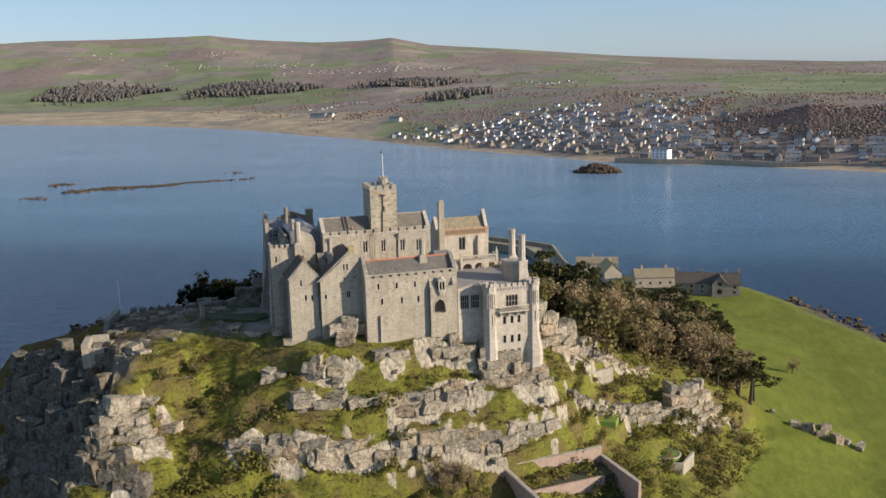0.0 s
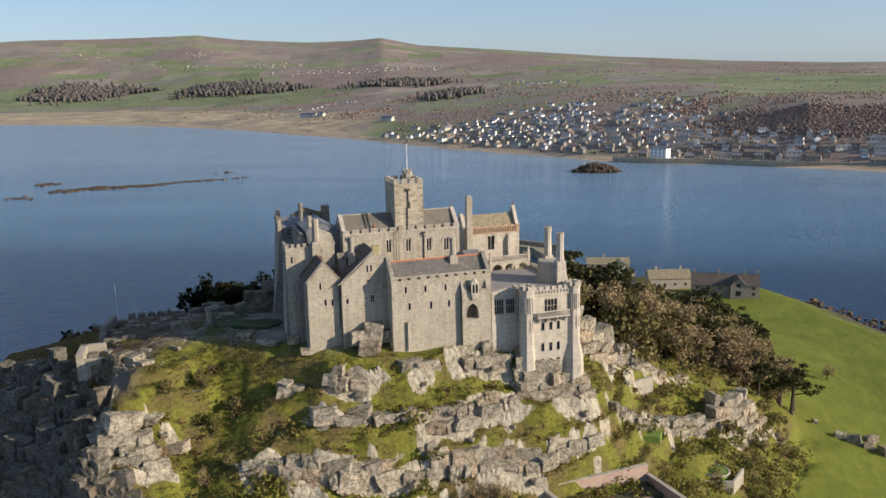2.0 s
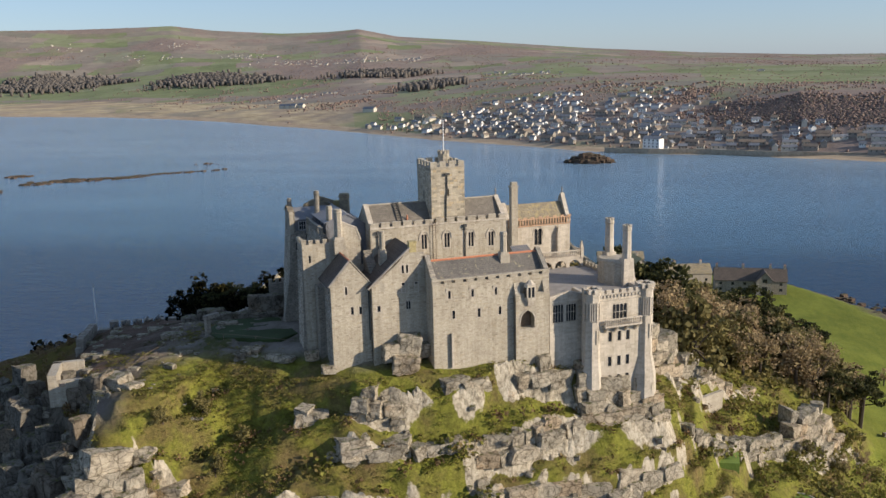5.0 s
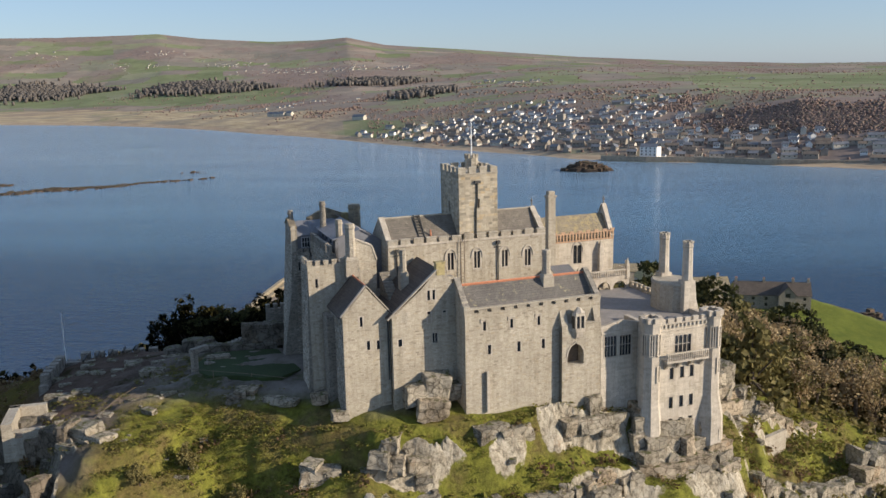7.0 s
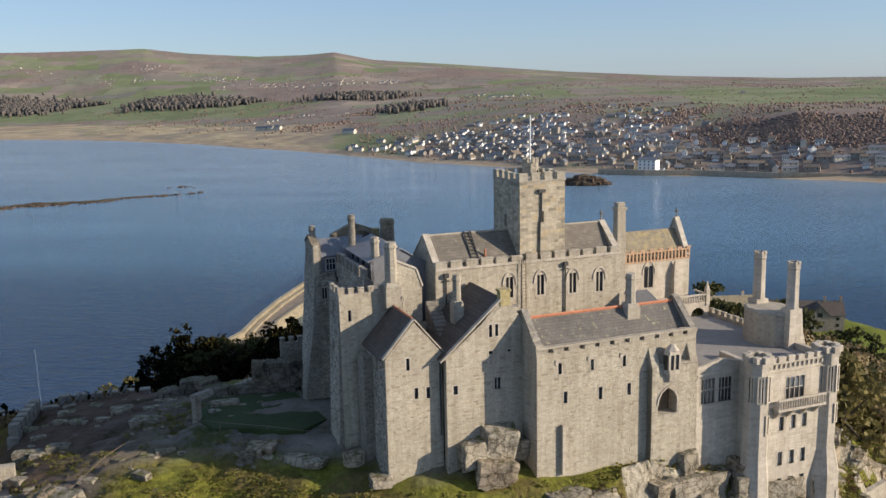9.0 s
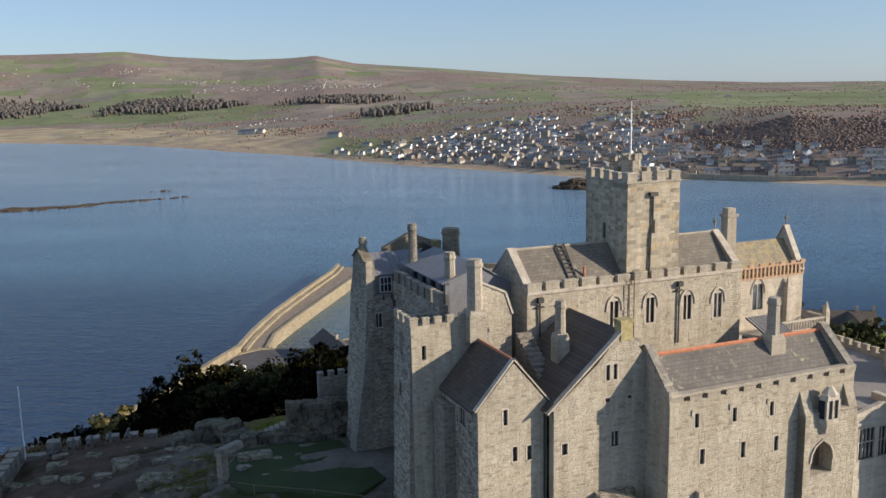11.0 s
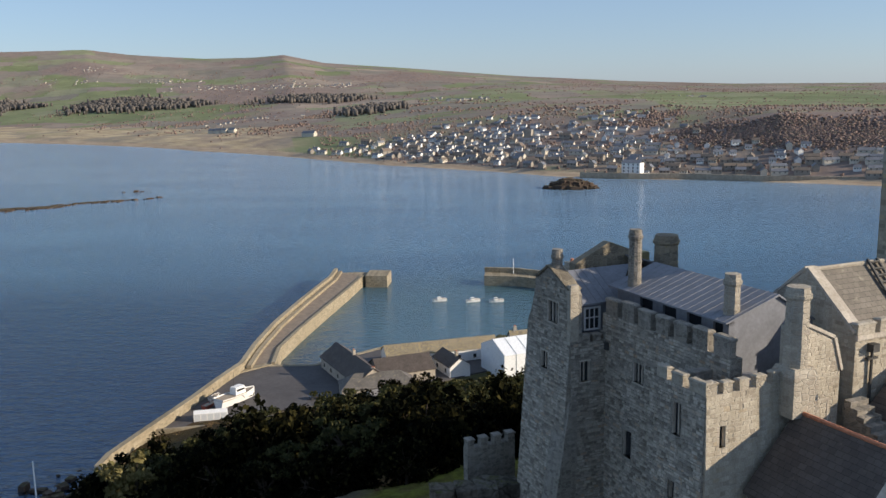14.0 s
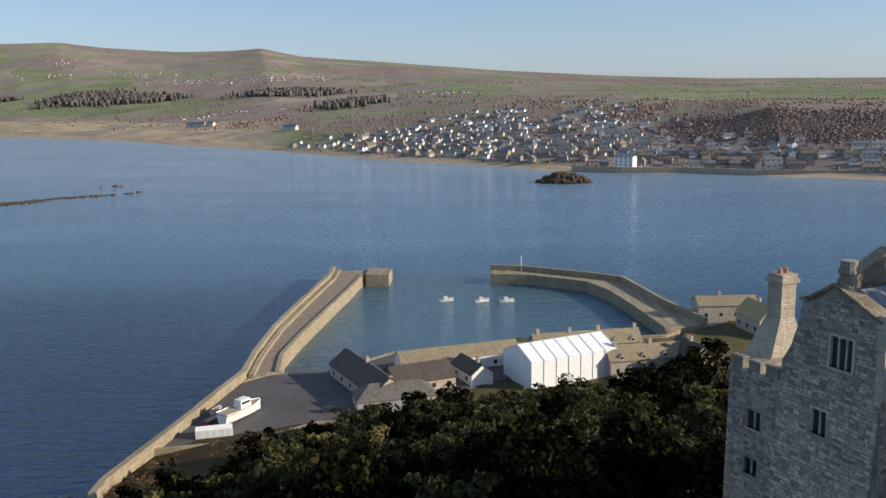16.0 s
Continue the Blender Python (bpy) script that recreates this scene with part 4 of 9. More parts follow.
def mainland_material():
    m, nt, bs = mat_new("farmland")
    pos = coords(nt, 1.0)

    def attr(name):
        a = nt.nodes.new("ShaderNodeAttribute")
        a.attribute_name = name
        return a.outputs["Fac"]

    # distance haze is put into these land colours: paled, greyed, more blue
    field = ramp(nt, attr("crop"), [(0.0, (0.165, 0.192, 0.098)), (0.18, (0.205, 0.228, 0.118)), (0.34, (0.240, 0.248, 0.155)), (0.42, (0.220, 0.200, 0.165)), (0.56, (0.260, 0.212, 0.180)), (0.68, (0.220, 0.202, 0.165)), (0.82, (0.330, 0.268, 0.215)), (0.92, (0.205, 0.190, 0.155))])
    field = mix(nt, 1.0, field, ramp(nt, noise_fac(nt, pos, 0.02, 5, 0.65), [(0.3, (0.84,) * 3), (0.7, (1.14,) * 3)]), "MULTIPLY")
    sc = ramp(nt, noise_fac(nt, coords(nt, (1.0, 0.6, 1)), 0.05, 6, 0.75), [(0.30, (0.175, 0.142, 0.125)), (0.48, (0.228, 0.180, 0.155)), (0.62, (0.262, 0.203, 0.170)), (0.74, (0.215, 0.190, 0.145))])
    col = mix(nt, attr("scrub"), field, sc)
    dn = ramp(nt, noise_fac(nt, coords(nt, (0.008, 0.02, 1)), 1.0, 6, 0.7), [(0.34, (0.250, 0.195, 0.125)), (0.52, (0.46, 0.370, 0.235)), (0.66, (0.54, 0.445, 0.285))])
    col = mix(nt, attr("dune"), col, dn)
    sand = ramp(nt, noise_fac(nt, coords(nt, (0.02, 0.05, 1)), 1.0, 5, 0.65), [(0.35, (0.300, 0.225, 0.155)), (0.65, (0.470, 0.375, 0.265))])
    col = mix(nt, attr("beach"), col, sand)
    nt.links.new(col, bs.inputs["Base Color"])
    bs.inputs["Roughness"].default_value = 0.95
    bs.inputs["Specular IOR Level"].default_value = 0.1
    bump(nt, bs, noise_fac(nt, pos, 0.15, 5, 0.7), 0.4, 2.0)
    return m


def sector(name, bears, radii, mat):
    b, r = np.meshgrid(bears, radii)
    y = r / np.hypot(1, b)
    x = y * b
    ob = sheet(name, bears, radii, b * 0, mat)
    co = np.stack([x, y, mainland_z(x, y)], -1).reshape(-1, 3)
    ob.data.vertices.foreach_set("co", co.ravel())
    mid = lambda a: (a[:-1, :-1] + a[1:, 1:]) / 2
    for nm, val in zip(("crop", "scrub", "dune", "beach"), land_use(mid(x), mid(y))):
        ob.data.attributes.new(nm, "FLOAT", "FACE").data.foreach_set("value", val.ravel())
    ob.data.update()
    return ob


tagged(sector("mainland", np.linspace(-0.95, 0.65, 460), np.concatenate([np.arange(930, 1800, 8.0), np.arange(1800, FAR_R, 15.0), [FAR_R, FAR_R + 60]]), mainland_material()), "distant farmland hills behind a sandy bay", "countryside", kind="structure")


SLATE_NAVE = tiled("slate_nave", (0.145, 0.125, 0.10), (0.19, 0.165, 0.135), lichen=(0.30, 0.27, 0.2))
# ---- the castle, laid out in its own square grid: x along the church, y to the north side ----
CASTLE = pose(-66.0, 191.0, 0.0, 0, 0, 28.0)
S_OUT, W_OUT, N_OUT, E_OUT = (0, -1), (-1, 0), (0, 1), (1, 0)


def slits(parent, items, wall_y, trim=None):
    """Windows in a south wall: (middle, sill, head, width, lights, pointed)."""
    for x, z0, z1, w, lights, pt in items:
        window(parent, (x, wall_y, z0), (1, 0), S_OUT, w, z1 - z0, lights, pt, trim=trim)


def cut_s(items, x0):
    return [(x - w / 2 - x0, x + w / 2 - x0, z0, z1) for x, z0, z1, w, *_ in items]


def cut_w(items, y1):
    """Openings of a west wall drawn from its north end y1 southwards."""
    return [(y1 - y - w / 2, y1 - y + w / 2, z0, z1) for y, z0, z1, w, *_ in items]


def west_windows(parent, items, wall_x, trim=None):
    for y, z0, z1, w, lights, pt in items:
        window(parent, (wall_x, y, z0), (0, -1), W_OUT, w, z1 - z0, lights, pt, trim=trim)


def coping(bm, pts, w, t=0.18):
    for p, q in zip(pts, pts[1:]):
        p, q = Vector(p), Vector(q)
        d = (q - p).normalized()
        s = d.cross(Vector((0, 0, 1)))
        s = (s.normalized() if s.length > 1e-3 else Vector((0, 1, 0))) * w / 2
        up = s.cross(d).normalized() * t
        extrude(bm, [p - s, p + s, q + s, q - s], up if up.z >= 0 else -up)
    return bm


def finial(parent, x, y, z, h=1.1):
    bm = B()
    tube(bm, x, y, z - 0.3, z + h * 0.5, 0.14, 0.07, 6)
    box(bm, x - 0.09, x + 0.09, y - 0.26, y + 0.26, z + h * 0.5, z + h * 0.68)
    tube(bm, x, y, z + h * 0.68, z + h, 0.09, 0.04, 6)
    part("finial", bm, STONE_DARK, parent)


def church():
    r = thing("church", CASTLE, "granite church with battlemented nave and square tower on the castle summit", "church")
    wins = [(10.2, 72.6, 75.2, 1.15, 2, True), (14.5, 72.5, 75.1, 1.15, 2, True), (19.1, 72.3, 74.9, 1.15, 2, True), (23.0, 72.1, 74.7, 1.15, 2, True)]
    walled("south_wall", r, STONE, (0.4, -0.6), (26.0, -0.6), 58, 77.1, 0.8, cut_s(wins, 0.4), low=66, size=(0.5, 0.26))
    for x, z0, z1, w, l, p in wins:
        window(r, (x, -0.6, z0), (1, 0), S_OUT, w, z1 - z0, l, p, hood=True, bar=0.17, depth=0.24)
    walled("north_wall", r, STONE, (0.4, 6.9), (26.0, 6.9), 58, 77.1, 0.7)
    for x, nm in ((0.4, "west_gable"), (25.3, "east_gable")):
        bm = extrude(B(), [(x, -0.55, 58), (x, 7.55, 58), (x, 7.55, 77.2), (x, 3.5, 80.6), (x, -0.55, 77.2)], (0.7, 0, 0))
        gb = part(nm, bm, STONE, r)
        if x < 1:
            clad(gb, PIECE, (x, 7.55), (x, -0.55), 70, 80.4, (1, 0), (), (0.5, 0.26), top=lambda u: 77.2 + 3.4 * min(1, min(u, 8.1 - u) / 4.05))
        part("coping", coping(B(), [(x + 0.35, -0.5, 77.2), (x + 0.35, 3.5, 80.6), (x + 0.35, 7.5, 77.2)], 0.85), STONE_PALE, r)
    finial(r, 25.65, 3.5, 80.8, 1.3)
    battlements(r, STONE, (0.4, -0.72), (26.0, -0.72), 77.1, 0.8, 1.5, 0.5, 0.55)
    bm = box(B(), 0.4, 26.0, -0.78, -0.6, 76.8, 77.1)
    part("string_course", bm, STONE_PALE, r)
    bm = roof_pair(B(), 1.05, 25.35, 0.15, 3.5, 6.95, 76.7, 80.3, 76.7)
    part("roof", bm, SLATE_NAVE, r, "grey-brown stone-slate nave roof")
    part("ridge", rod(B(), (1.1, 3.5, 80.5), (25.3, 3.5, 80.5), 0.16), STONE, r)
    # tower
    bm = wall(B(), (11.9, -0.05), (18.2, -0.05), 74, 86.9, 0.8, [(3.0, 3.35, 81.6, 83.0)])
    wall(bm, (11.9, 7.7), (11.9, -0.05), 74, 86.9, 0.8, [(3.25, 3.95, 80.8, 82.4)], (1, 0))
    wall(bm, (18.2, -0.05), (18.2, 7.7), 74, 86.9, 0.8, (), (-1, 0))
    wall(bm, (11.9, 7.0), (18.2, 7.0), 74, 86.9, 0.7)
    tw = part("tower", bm, STONE_TOWER, r, "square weathered granite tower")
    clad(tw, PIECE_TOWER, (11.9, -0.05), (18.2, -0.05), 76, 86.7, (0, 1), [(3.0, 3.35, 81.6, 83.0)], (0.7, 0.36), proud=(0.004, 0.014))
    clad(tw, PIECE_TOWER, (11.9, 7.7), (11.9, -0.05), 76, 86.7, (1, 0), [(3.25, 3.95, 80.8, 82.4)], (0.7, 0.36), proud=(0.004, 0.014))
    window(tw, (11.9, 4.1, 80.8), (0, -1), W_OUT, 0.7, 1.6, 1, True, trim=STONE_TOWER)
    bm = box(B(), 12.4, 17.7, 0.5, 7.2, 86.3, 86.6)
    part("tower_roof", bm, LEAD, tw)
    part("tower_cornice", box(B(), 11.8, 18.3, -0.15, 7.8, 86.75, 86.95), STONE_TOWER, tw)
    for p, q, n in (((11.9, -0.05), (18.2, -0.05), (0, 1)), ((18.2, -0.05), (18.2, 7.7), (-1, 0)), ((18.2, 7.7), (11.9, 7.7), (0, -1)), ((11.9, 7.7), (11.9, -0.05), (1, 0))):
        battlements(tw, STONE_TOWER, p, q, 86.95, 0.95, 1.15, 0.62, 0.5, n)
    bm = tube(B(), 16.6, 6.4, 86.4, 88.6, 1.1, 1.05, 8)
    for k in range(8):
        a = math.pi / 4 * k
        box(bm, 16.6 + 0.9 * math.cos(a) - 0.2, 16.6 + 0.9 * math.cos(a) + 0.2, 6.4 + 0.9 * math.sin(a) - 0.2, 6.4 + 0.9 * math.sin(a) + 0.2, 88.6, 89.2)
    part("stair_turret", bm, STONE_TOWER, tw)
    # rain pipe down the tower's face and iron pipes on the nave
    bm = B()
    for a, b in (((14.85, -0.2, 85.4), (14.85, -0.2, 82.6)), ((14.85, -0.2, 82.6), (14.65, -0.2, 81.6)), ((14.65, -0.2, 81.6), (14.55, -0.2, 77.4))):
        rod(bm, a, b, 0.1)
    box(bm, 14.4, 15.3, -0.45, -0.05, 85.4, 85.8)
    part("rain_pipe", bm, IRON, tw)
    for x in (1.7, 17.9):
        bm = B()
        rod(bm, (x, -0.78, 76.4), (x, -0.78, 70.0), 0.1)
        box(bm, x - 0.28, x + 0.28, -1.1, -0.62, 76.0, 76.5)
        box(bm, x - 0.4, x + 0.4, -0.9, -0.62, 75.5, 75.62)
        part("rain_pipe", bm, IRON, r)
    # two iron ladders
    for (p, q, w) in (((12.0, -1.0, 70.4), (12.0, -0.95, 77.4), (0.28, 0, 0)),):
        bm = B()
        p, q, w = Vector(p), Vector(q), Vector(w)
        rod(bm, p - w, q - w, 0.05), rod(bm, p + w, q + w, 0.05)
        for k in range(16):
            c = p.lerp(q, (k + 0.5) / 16)
            rod(bm, c - w, c + w, 0.03)
        part("ladder", bm, WOOD, r)
    bm = B()
    p, q = Vector((6.2, 0.4, 77.25)), Vector((6.2, 3.4, 80.75))
    for s in (-0.45, 0.45):
        rod(bm, p + Vector((s, 0, 0)), q + Vector((s, 0, 0)), 0.1)
    for k in range(9):
        c = p.lerp(q, (k + 0.5) / 9)
        rod(bm, c - Vector((0.5, 0, 0)), c + Vector((0.5, 0, 0)), 0.09)
    part("roof_ladder", bm, IRON, r)
    bm = tube(B(), 7.6, 0.9, 77.2, 78.7, 0.16, 0.13, 8)
    part("vent_pipe", bm, TERRACOTTA, r)
    return r


def lady_chapel():
    r = thing("chapel", CASTLE, "small east chapel with lichened roof and pierced parapet", "chapel")
    wn_ = [(37.0, 69.2, 72.4, 1.7, 2, True)]
    walled("south_wall", r, STONE_PALE, (30.5, 9.0), (44.0, 9.0), 58, 73.2, 0.7, cut_s(wn_, 30.5))
    window(r, (37.0, 9.0, 69.2), (1, 0), S_OUT, 1.7, 3.2, 2, True, hood=True)
    walled("north_wall", r, STONE_PALE, (30.5, 14.4), (44.0, 14.4), 58, 73.2, 0.6)
    for x in (30.5, 43.4):
        bm = extrude(B(), [(x, 9.02, 58), (x, 14.98, 58), (x, 14.98, 73.4), (x, 12.0, 78.6 if x > 40 else 77.4), (x, 9.02, 73.4)], (0.62, 0, 0))
        part("gable", bm, STONE_PALE, r)
        part("coping", coping(B(), [(x + 0.3, 9.0, 73.5), (x + 0.3, 12.0, 78.7 if x > 40 else 77.5), (x + 0.3, 15, 73.5)], 0.8), STONE_PALE, r)
    finial(r, 43.7, 12.0, 78.8, 1.4)
    bm = roof_pair(B(), 31.1, 43.4, 9.4, 12.0, 14.6, 73.3, 76.9, 73.3)
    part("roof", bm, SLATE_BROWN, r, "ochre lichened slate roof")
    bm = box(B(), 30.6, 44.0, 8.85, 9.1, 73.0, 73.2)
    box(bm, 30.6, 44.0, 8.85, 9.1, 74.35, 74.55)
    n = 22
    for k in range(n + 1):
        x = 30.7 + 13.2 * k / n
        box(bm, x - 0.12, x + 0.12, 8.9, 9.05, 73.2, 74.35)
    for k in range(9):
        x = 31.0 + 12.8 * k / 8
        box(bm, x - 0.35, x + 0.35, 8.86, 9.1, 74.55, 74.85)
    part("pierced_parapet", bm, TERRACOTTA_STONE, r, "warm pierced stone parapet")
    # oratory buttress with pinnacle
    bm = box(B(), 40.9, 41.7, 8.2, 9.05, 64, 71.5)
    tube(bm, 41.3, 8.6, 71.5, 73.0, 0.5, 0.05, 4)
    part("buttress", bm, STONE_PALE, r)
    return r


def loggia():
    """The arcaded balcony in front of the chapel, over the terrace."""
    r = thing("balcony", CASTLE, "pale stone balcony on pointed arches with baluster rail", "balcony")
    bm = box(B(), 35.6, 45.2, 5.9, 9.0, 66.4, 66.8)
    part("floor_slab", bm, STONE_PALE, r)
    bm = B()
    for k in range(4):
        x = 35.8 + 3.1 * k
        box(bm, x - 0.28, x + 0.28, 5.95, 6.5, 62.5, 66.4)
    for k in range(3):
        c, hw = 35.8 + 3.1 * k + 1.55, 1.27
        for s in (-1, 1):
            pts = [(c + s * hw * math.cos(a), 5.95, 64.8 + 1.35 * math.sin(a)) for a in [i / 5 * math.pi / 2 for i in range(6)]] + [(c + s * hw, 5.95, 66.4)]
            pts.insert(-1, (c, 5.95, 66.4))
            extrude(bm, pts, (0, 0.45, 0))
    part("arcade", bm, STONE_PALE, r)
    bm = box(B(), 35.6, 45.2, 5.85, 6.15, 66.8, 66.95)
    box(bm, 35.6, 45.2, 5.82, 6.18, 67.95, 68.15)
    box(bm, 44.95, 45.2, 5.9, 9.0, 67.95, 68.15)
    part("rail", bm, STONE_PALE, r)
    for k in range(22):
        x = 35.9 + 9.0 * k / 21
        bm = tube(B(), x, 6.0, 66.95, 67.95, 0.12, 0.12, 6)
        part("baluster", bm, STONE_PALE, r)
    for x in (35.7, 45.1):
        bm = box(B(), x - 0.3, x + 0.3, 5.75, 6.35, 66.4, 68.7)
        tube(bm, x, 6.05, 68.7, 70.0 if x > 40 else 69.2, 0.4, 0.04, 4)
        part("corner_post", bm, STONE_PALE, r)
    bm = box(B(), 30.5, 35.6, 6.4, 9.2, 58, 66.9)
    part("side_wall", bm, STONE_PALE, r)
    return r


def south_block():
    r = thing("south_block", CASTLE, "tall granite range with battlements, slit windows and grey slate roof", "castle range")
    w_hi = [(9.9, 66.8, 68.1, 0.55, 1, False), (14.0, 66.7, 68.0, 0.55, 1, False), (18.2, 66.6, 67.9, 0.55, 1, False)]
    w_lo = [(10.6, 63.3, 64.7, 0.6, 1, False), (15.1, 63.1, 64.6, 0.6, 1, False), (18.9, 63.1, 64.5, 0.6, 1, False)]
    walled("front_wall", r, STONE, (7.0, -14.2), (28.0, -14.2), 46, 69.4, 0.9, cut_s(w_hi + w_lo, 7.0) + [(15.3, 17.9, 60.3, 63.5)])
    slits(r, w_hi + w_lo, -14.2)
    for x, z0, z1, w, *_ in w_hi:
        bm = box(B(), x - 0.55, x + 0.5, -14.32, -14.2, z1 + 0.22, z1 + 0.4)
        box(bm, x - 0.62, x - 0.42, -14.32, -14.2, z1 - 0.15, z1 + 0.4)
        part("label_mould", bm, STONE_PALE, r)
    walled("west_wall", r, STONE, (7.0, -7.0), (7.0, -14.15), 50, 69.4, 0.9, (), (1, 0))
    walled("east_wall", r, STONE, (28.0, -14.15), (28.0, -7.0), 46, 69.4, 0.9, (), (-1, 0))
    walled("rear_wall", r, STONE, (7.0, -7.9), (28.0, -7.9), 56, 70.0, 0.9)
    battlements(r, STONE, (7.0, -14.3), (28.0, -14.3), 69.4, 0.52, 1.35, 0.62, 0.6)
    part("coping", box(B(), 7.0, 28.0, -14.36, -13.66, 69.91, 70.15, 0.04), STONE, r)
    part("roof", roof_pair(B(), 7.7, 27.4, -13.6, -10.4, -7.4, 69.2, 72.4, 69.6), SLATE, r, "plain grey slate roof")
    part("ridge_tiles", rod(B(), (5.6, -10.4, 72.62), (27.4, -10.4, 72.62), 0.2), TERRACOTTA, r, "orange clay ridge tiles")
    for x, hi in ((27.25, 0.0), (7.0, 0.4)):
        bm = extrude(B(), [(x, -14.1, 69.3), (x, -7.0, 69.3), (x, -7.0, 70.0), (x, -10.4, 73.2 + hi), (x, -14.1, 69.9)], (0.65, 0, 0))
        part("gable", bm, STONE, r)
        part("coping", coping(B(), [(x + 0.32, -14.2, 69.9), (x + 0.32, -10.4, 73.2 + hi), (x + 0.32, -7.0, 70.0)], 0.8), STONE_DARK, r)
    bm = B()
    for k in range(4):
        box(bm, 6.85, 7.75, -14.3 + 0.75 * k, -13.5 + 0.75 * k, 69.3, 70.5 + 0.55 * k)
    part("stepped_parapet", bm, STONE, r)
    chimney(r, "chimney", 21.0, -10.9, 71.4, 76.6, 0.62, 8, STONE, 0, (0.85, 1.2))
    # the entrance bay
    arch = [(22.3, 60.3), (22.3, 61.7), (22.42, 62.3), (22.8, 62.95), (23.6, 63.5), (24.4, 62.95), (24.78, 62.3), (24.9, 61.7), (24.9, 60.3)]
    bm = wall(B(), (21.4, -15.1), (27.7, -15.1), 46, 66.2, 0.9, [(0.9, 3.5, 60.3, 63.5)])
    for a, b in zip(arch[1:], arch[2:-1]):
        extrude(bm, [(a[0], -15.1, a[1]), (b[0], -15.1, b[1]), (b[0], -15.1, 63.5), (a[0], -15.1, 63.5)] if 63.5 not in (a[1], b[1]) else [(a[0], -15.1, a[1]), (b[0], -15.1, b[1]), ((a if a[1] < 63.4 else b)[0], -15.1, 63.5)], (0, 0.8, 0))
    extrude(bm, [(21.4, -15.1, 66.2), (21.4, -14.2, 66.2), (21.4, -14.2, 68.4)], (1.0, 0, 0))
    extrude(bm, [(26.7, -15.1, 66.2), (26.7, -14.2, 66.2), (26.7, -14.2, 68.4)], (1.0, 0, 0))
    box(bm, 22.4, 26.7, -15.1, -14.2, 66.1, 66.4)
    wall(bm, (21.4, -14.2), (21.4, -15.1), 46, 66.2, 0.5, (), (1, 0))
    wall(bm, (27.7, -15.1), (27.7, -14.2), 46, 66.2, 0.5, (), (-1, 0))
    bay = part("entrance_bay", bm, STONE, r)
    clad(bay, PIECE, (21.4, -15.1), (27.7, -15.1), 54, 66.1, (0, 1), [(0.8, 3.6, 60.2, 63.7), (1.5, 3.7, 64.3, 66.3)], (0.5, 0.25))
    part("arch_moulding", strip(B(), [Vector((x, -15.1, z)) for x, z in [(22.2, 61.6), (22.32, 62.4), (22.73, 63.1), (23.6, 63.7), (24.47, 63.1), (24.88, 62.4), (25.0, 61.6)]], (0, -1, 0), 0.18, 0.12), STONE_PALE, bay)
    bm = box(B(), 22.2, 25.0, -13.5, -13.4, 60.0, 63.6)
    part("inner_door", bm, WOOD, bay)
    # oriel over the door
    bm = B()
    oct_ = [(22.95, -15.1), (23.3, -15.75), (24.7, -15.75), (25.05, -15.1)]
    extrude(bm, [(x, y, 65.3) for x, y in oct_], (0, 0, 0.5))
    extrude(bm, [(x, y, 67.6) for x, y in oct_], (0, 0, 0.5))
    for x, y in oct_[1:3]:
        box(bm, x - 0.12, x + 0.12, y - 0.02, y + 0.2, 65.8, 67.6)
    box(bm, 23.9, 24.1, -15.75, -15.55, 65.8, 67.6)
    extrude(bm, [(23.2, -15.1, 65.3), (23.5, -15.65, 65.3), (24.5, -15.65, 65.3), (24.8, -15.1, 65.3)], (0, 0.2, -0.9))
    ori = part("oriel", bm, STONE_PALE, r)
    extrude(bm2 := B(), [(x, y + 0.12, 65.8) for x, y in oct_], (0, 0, 1.8))
    part("pane", bm2, GLASS, ori)
    tube(bm3 := B(), 24.0, -15.2, 68.1, 68.8, 0.8, 0.25, 6)
    part("oriel_roof", bm3, STONE_PALE, ori)
    # slim buttress
    part("buttress", box(B(), 10.0, 10.35, -14.7, -14.2, 55, 60.9), STONE_PALE, r)
    return r


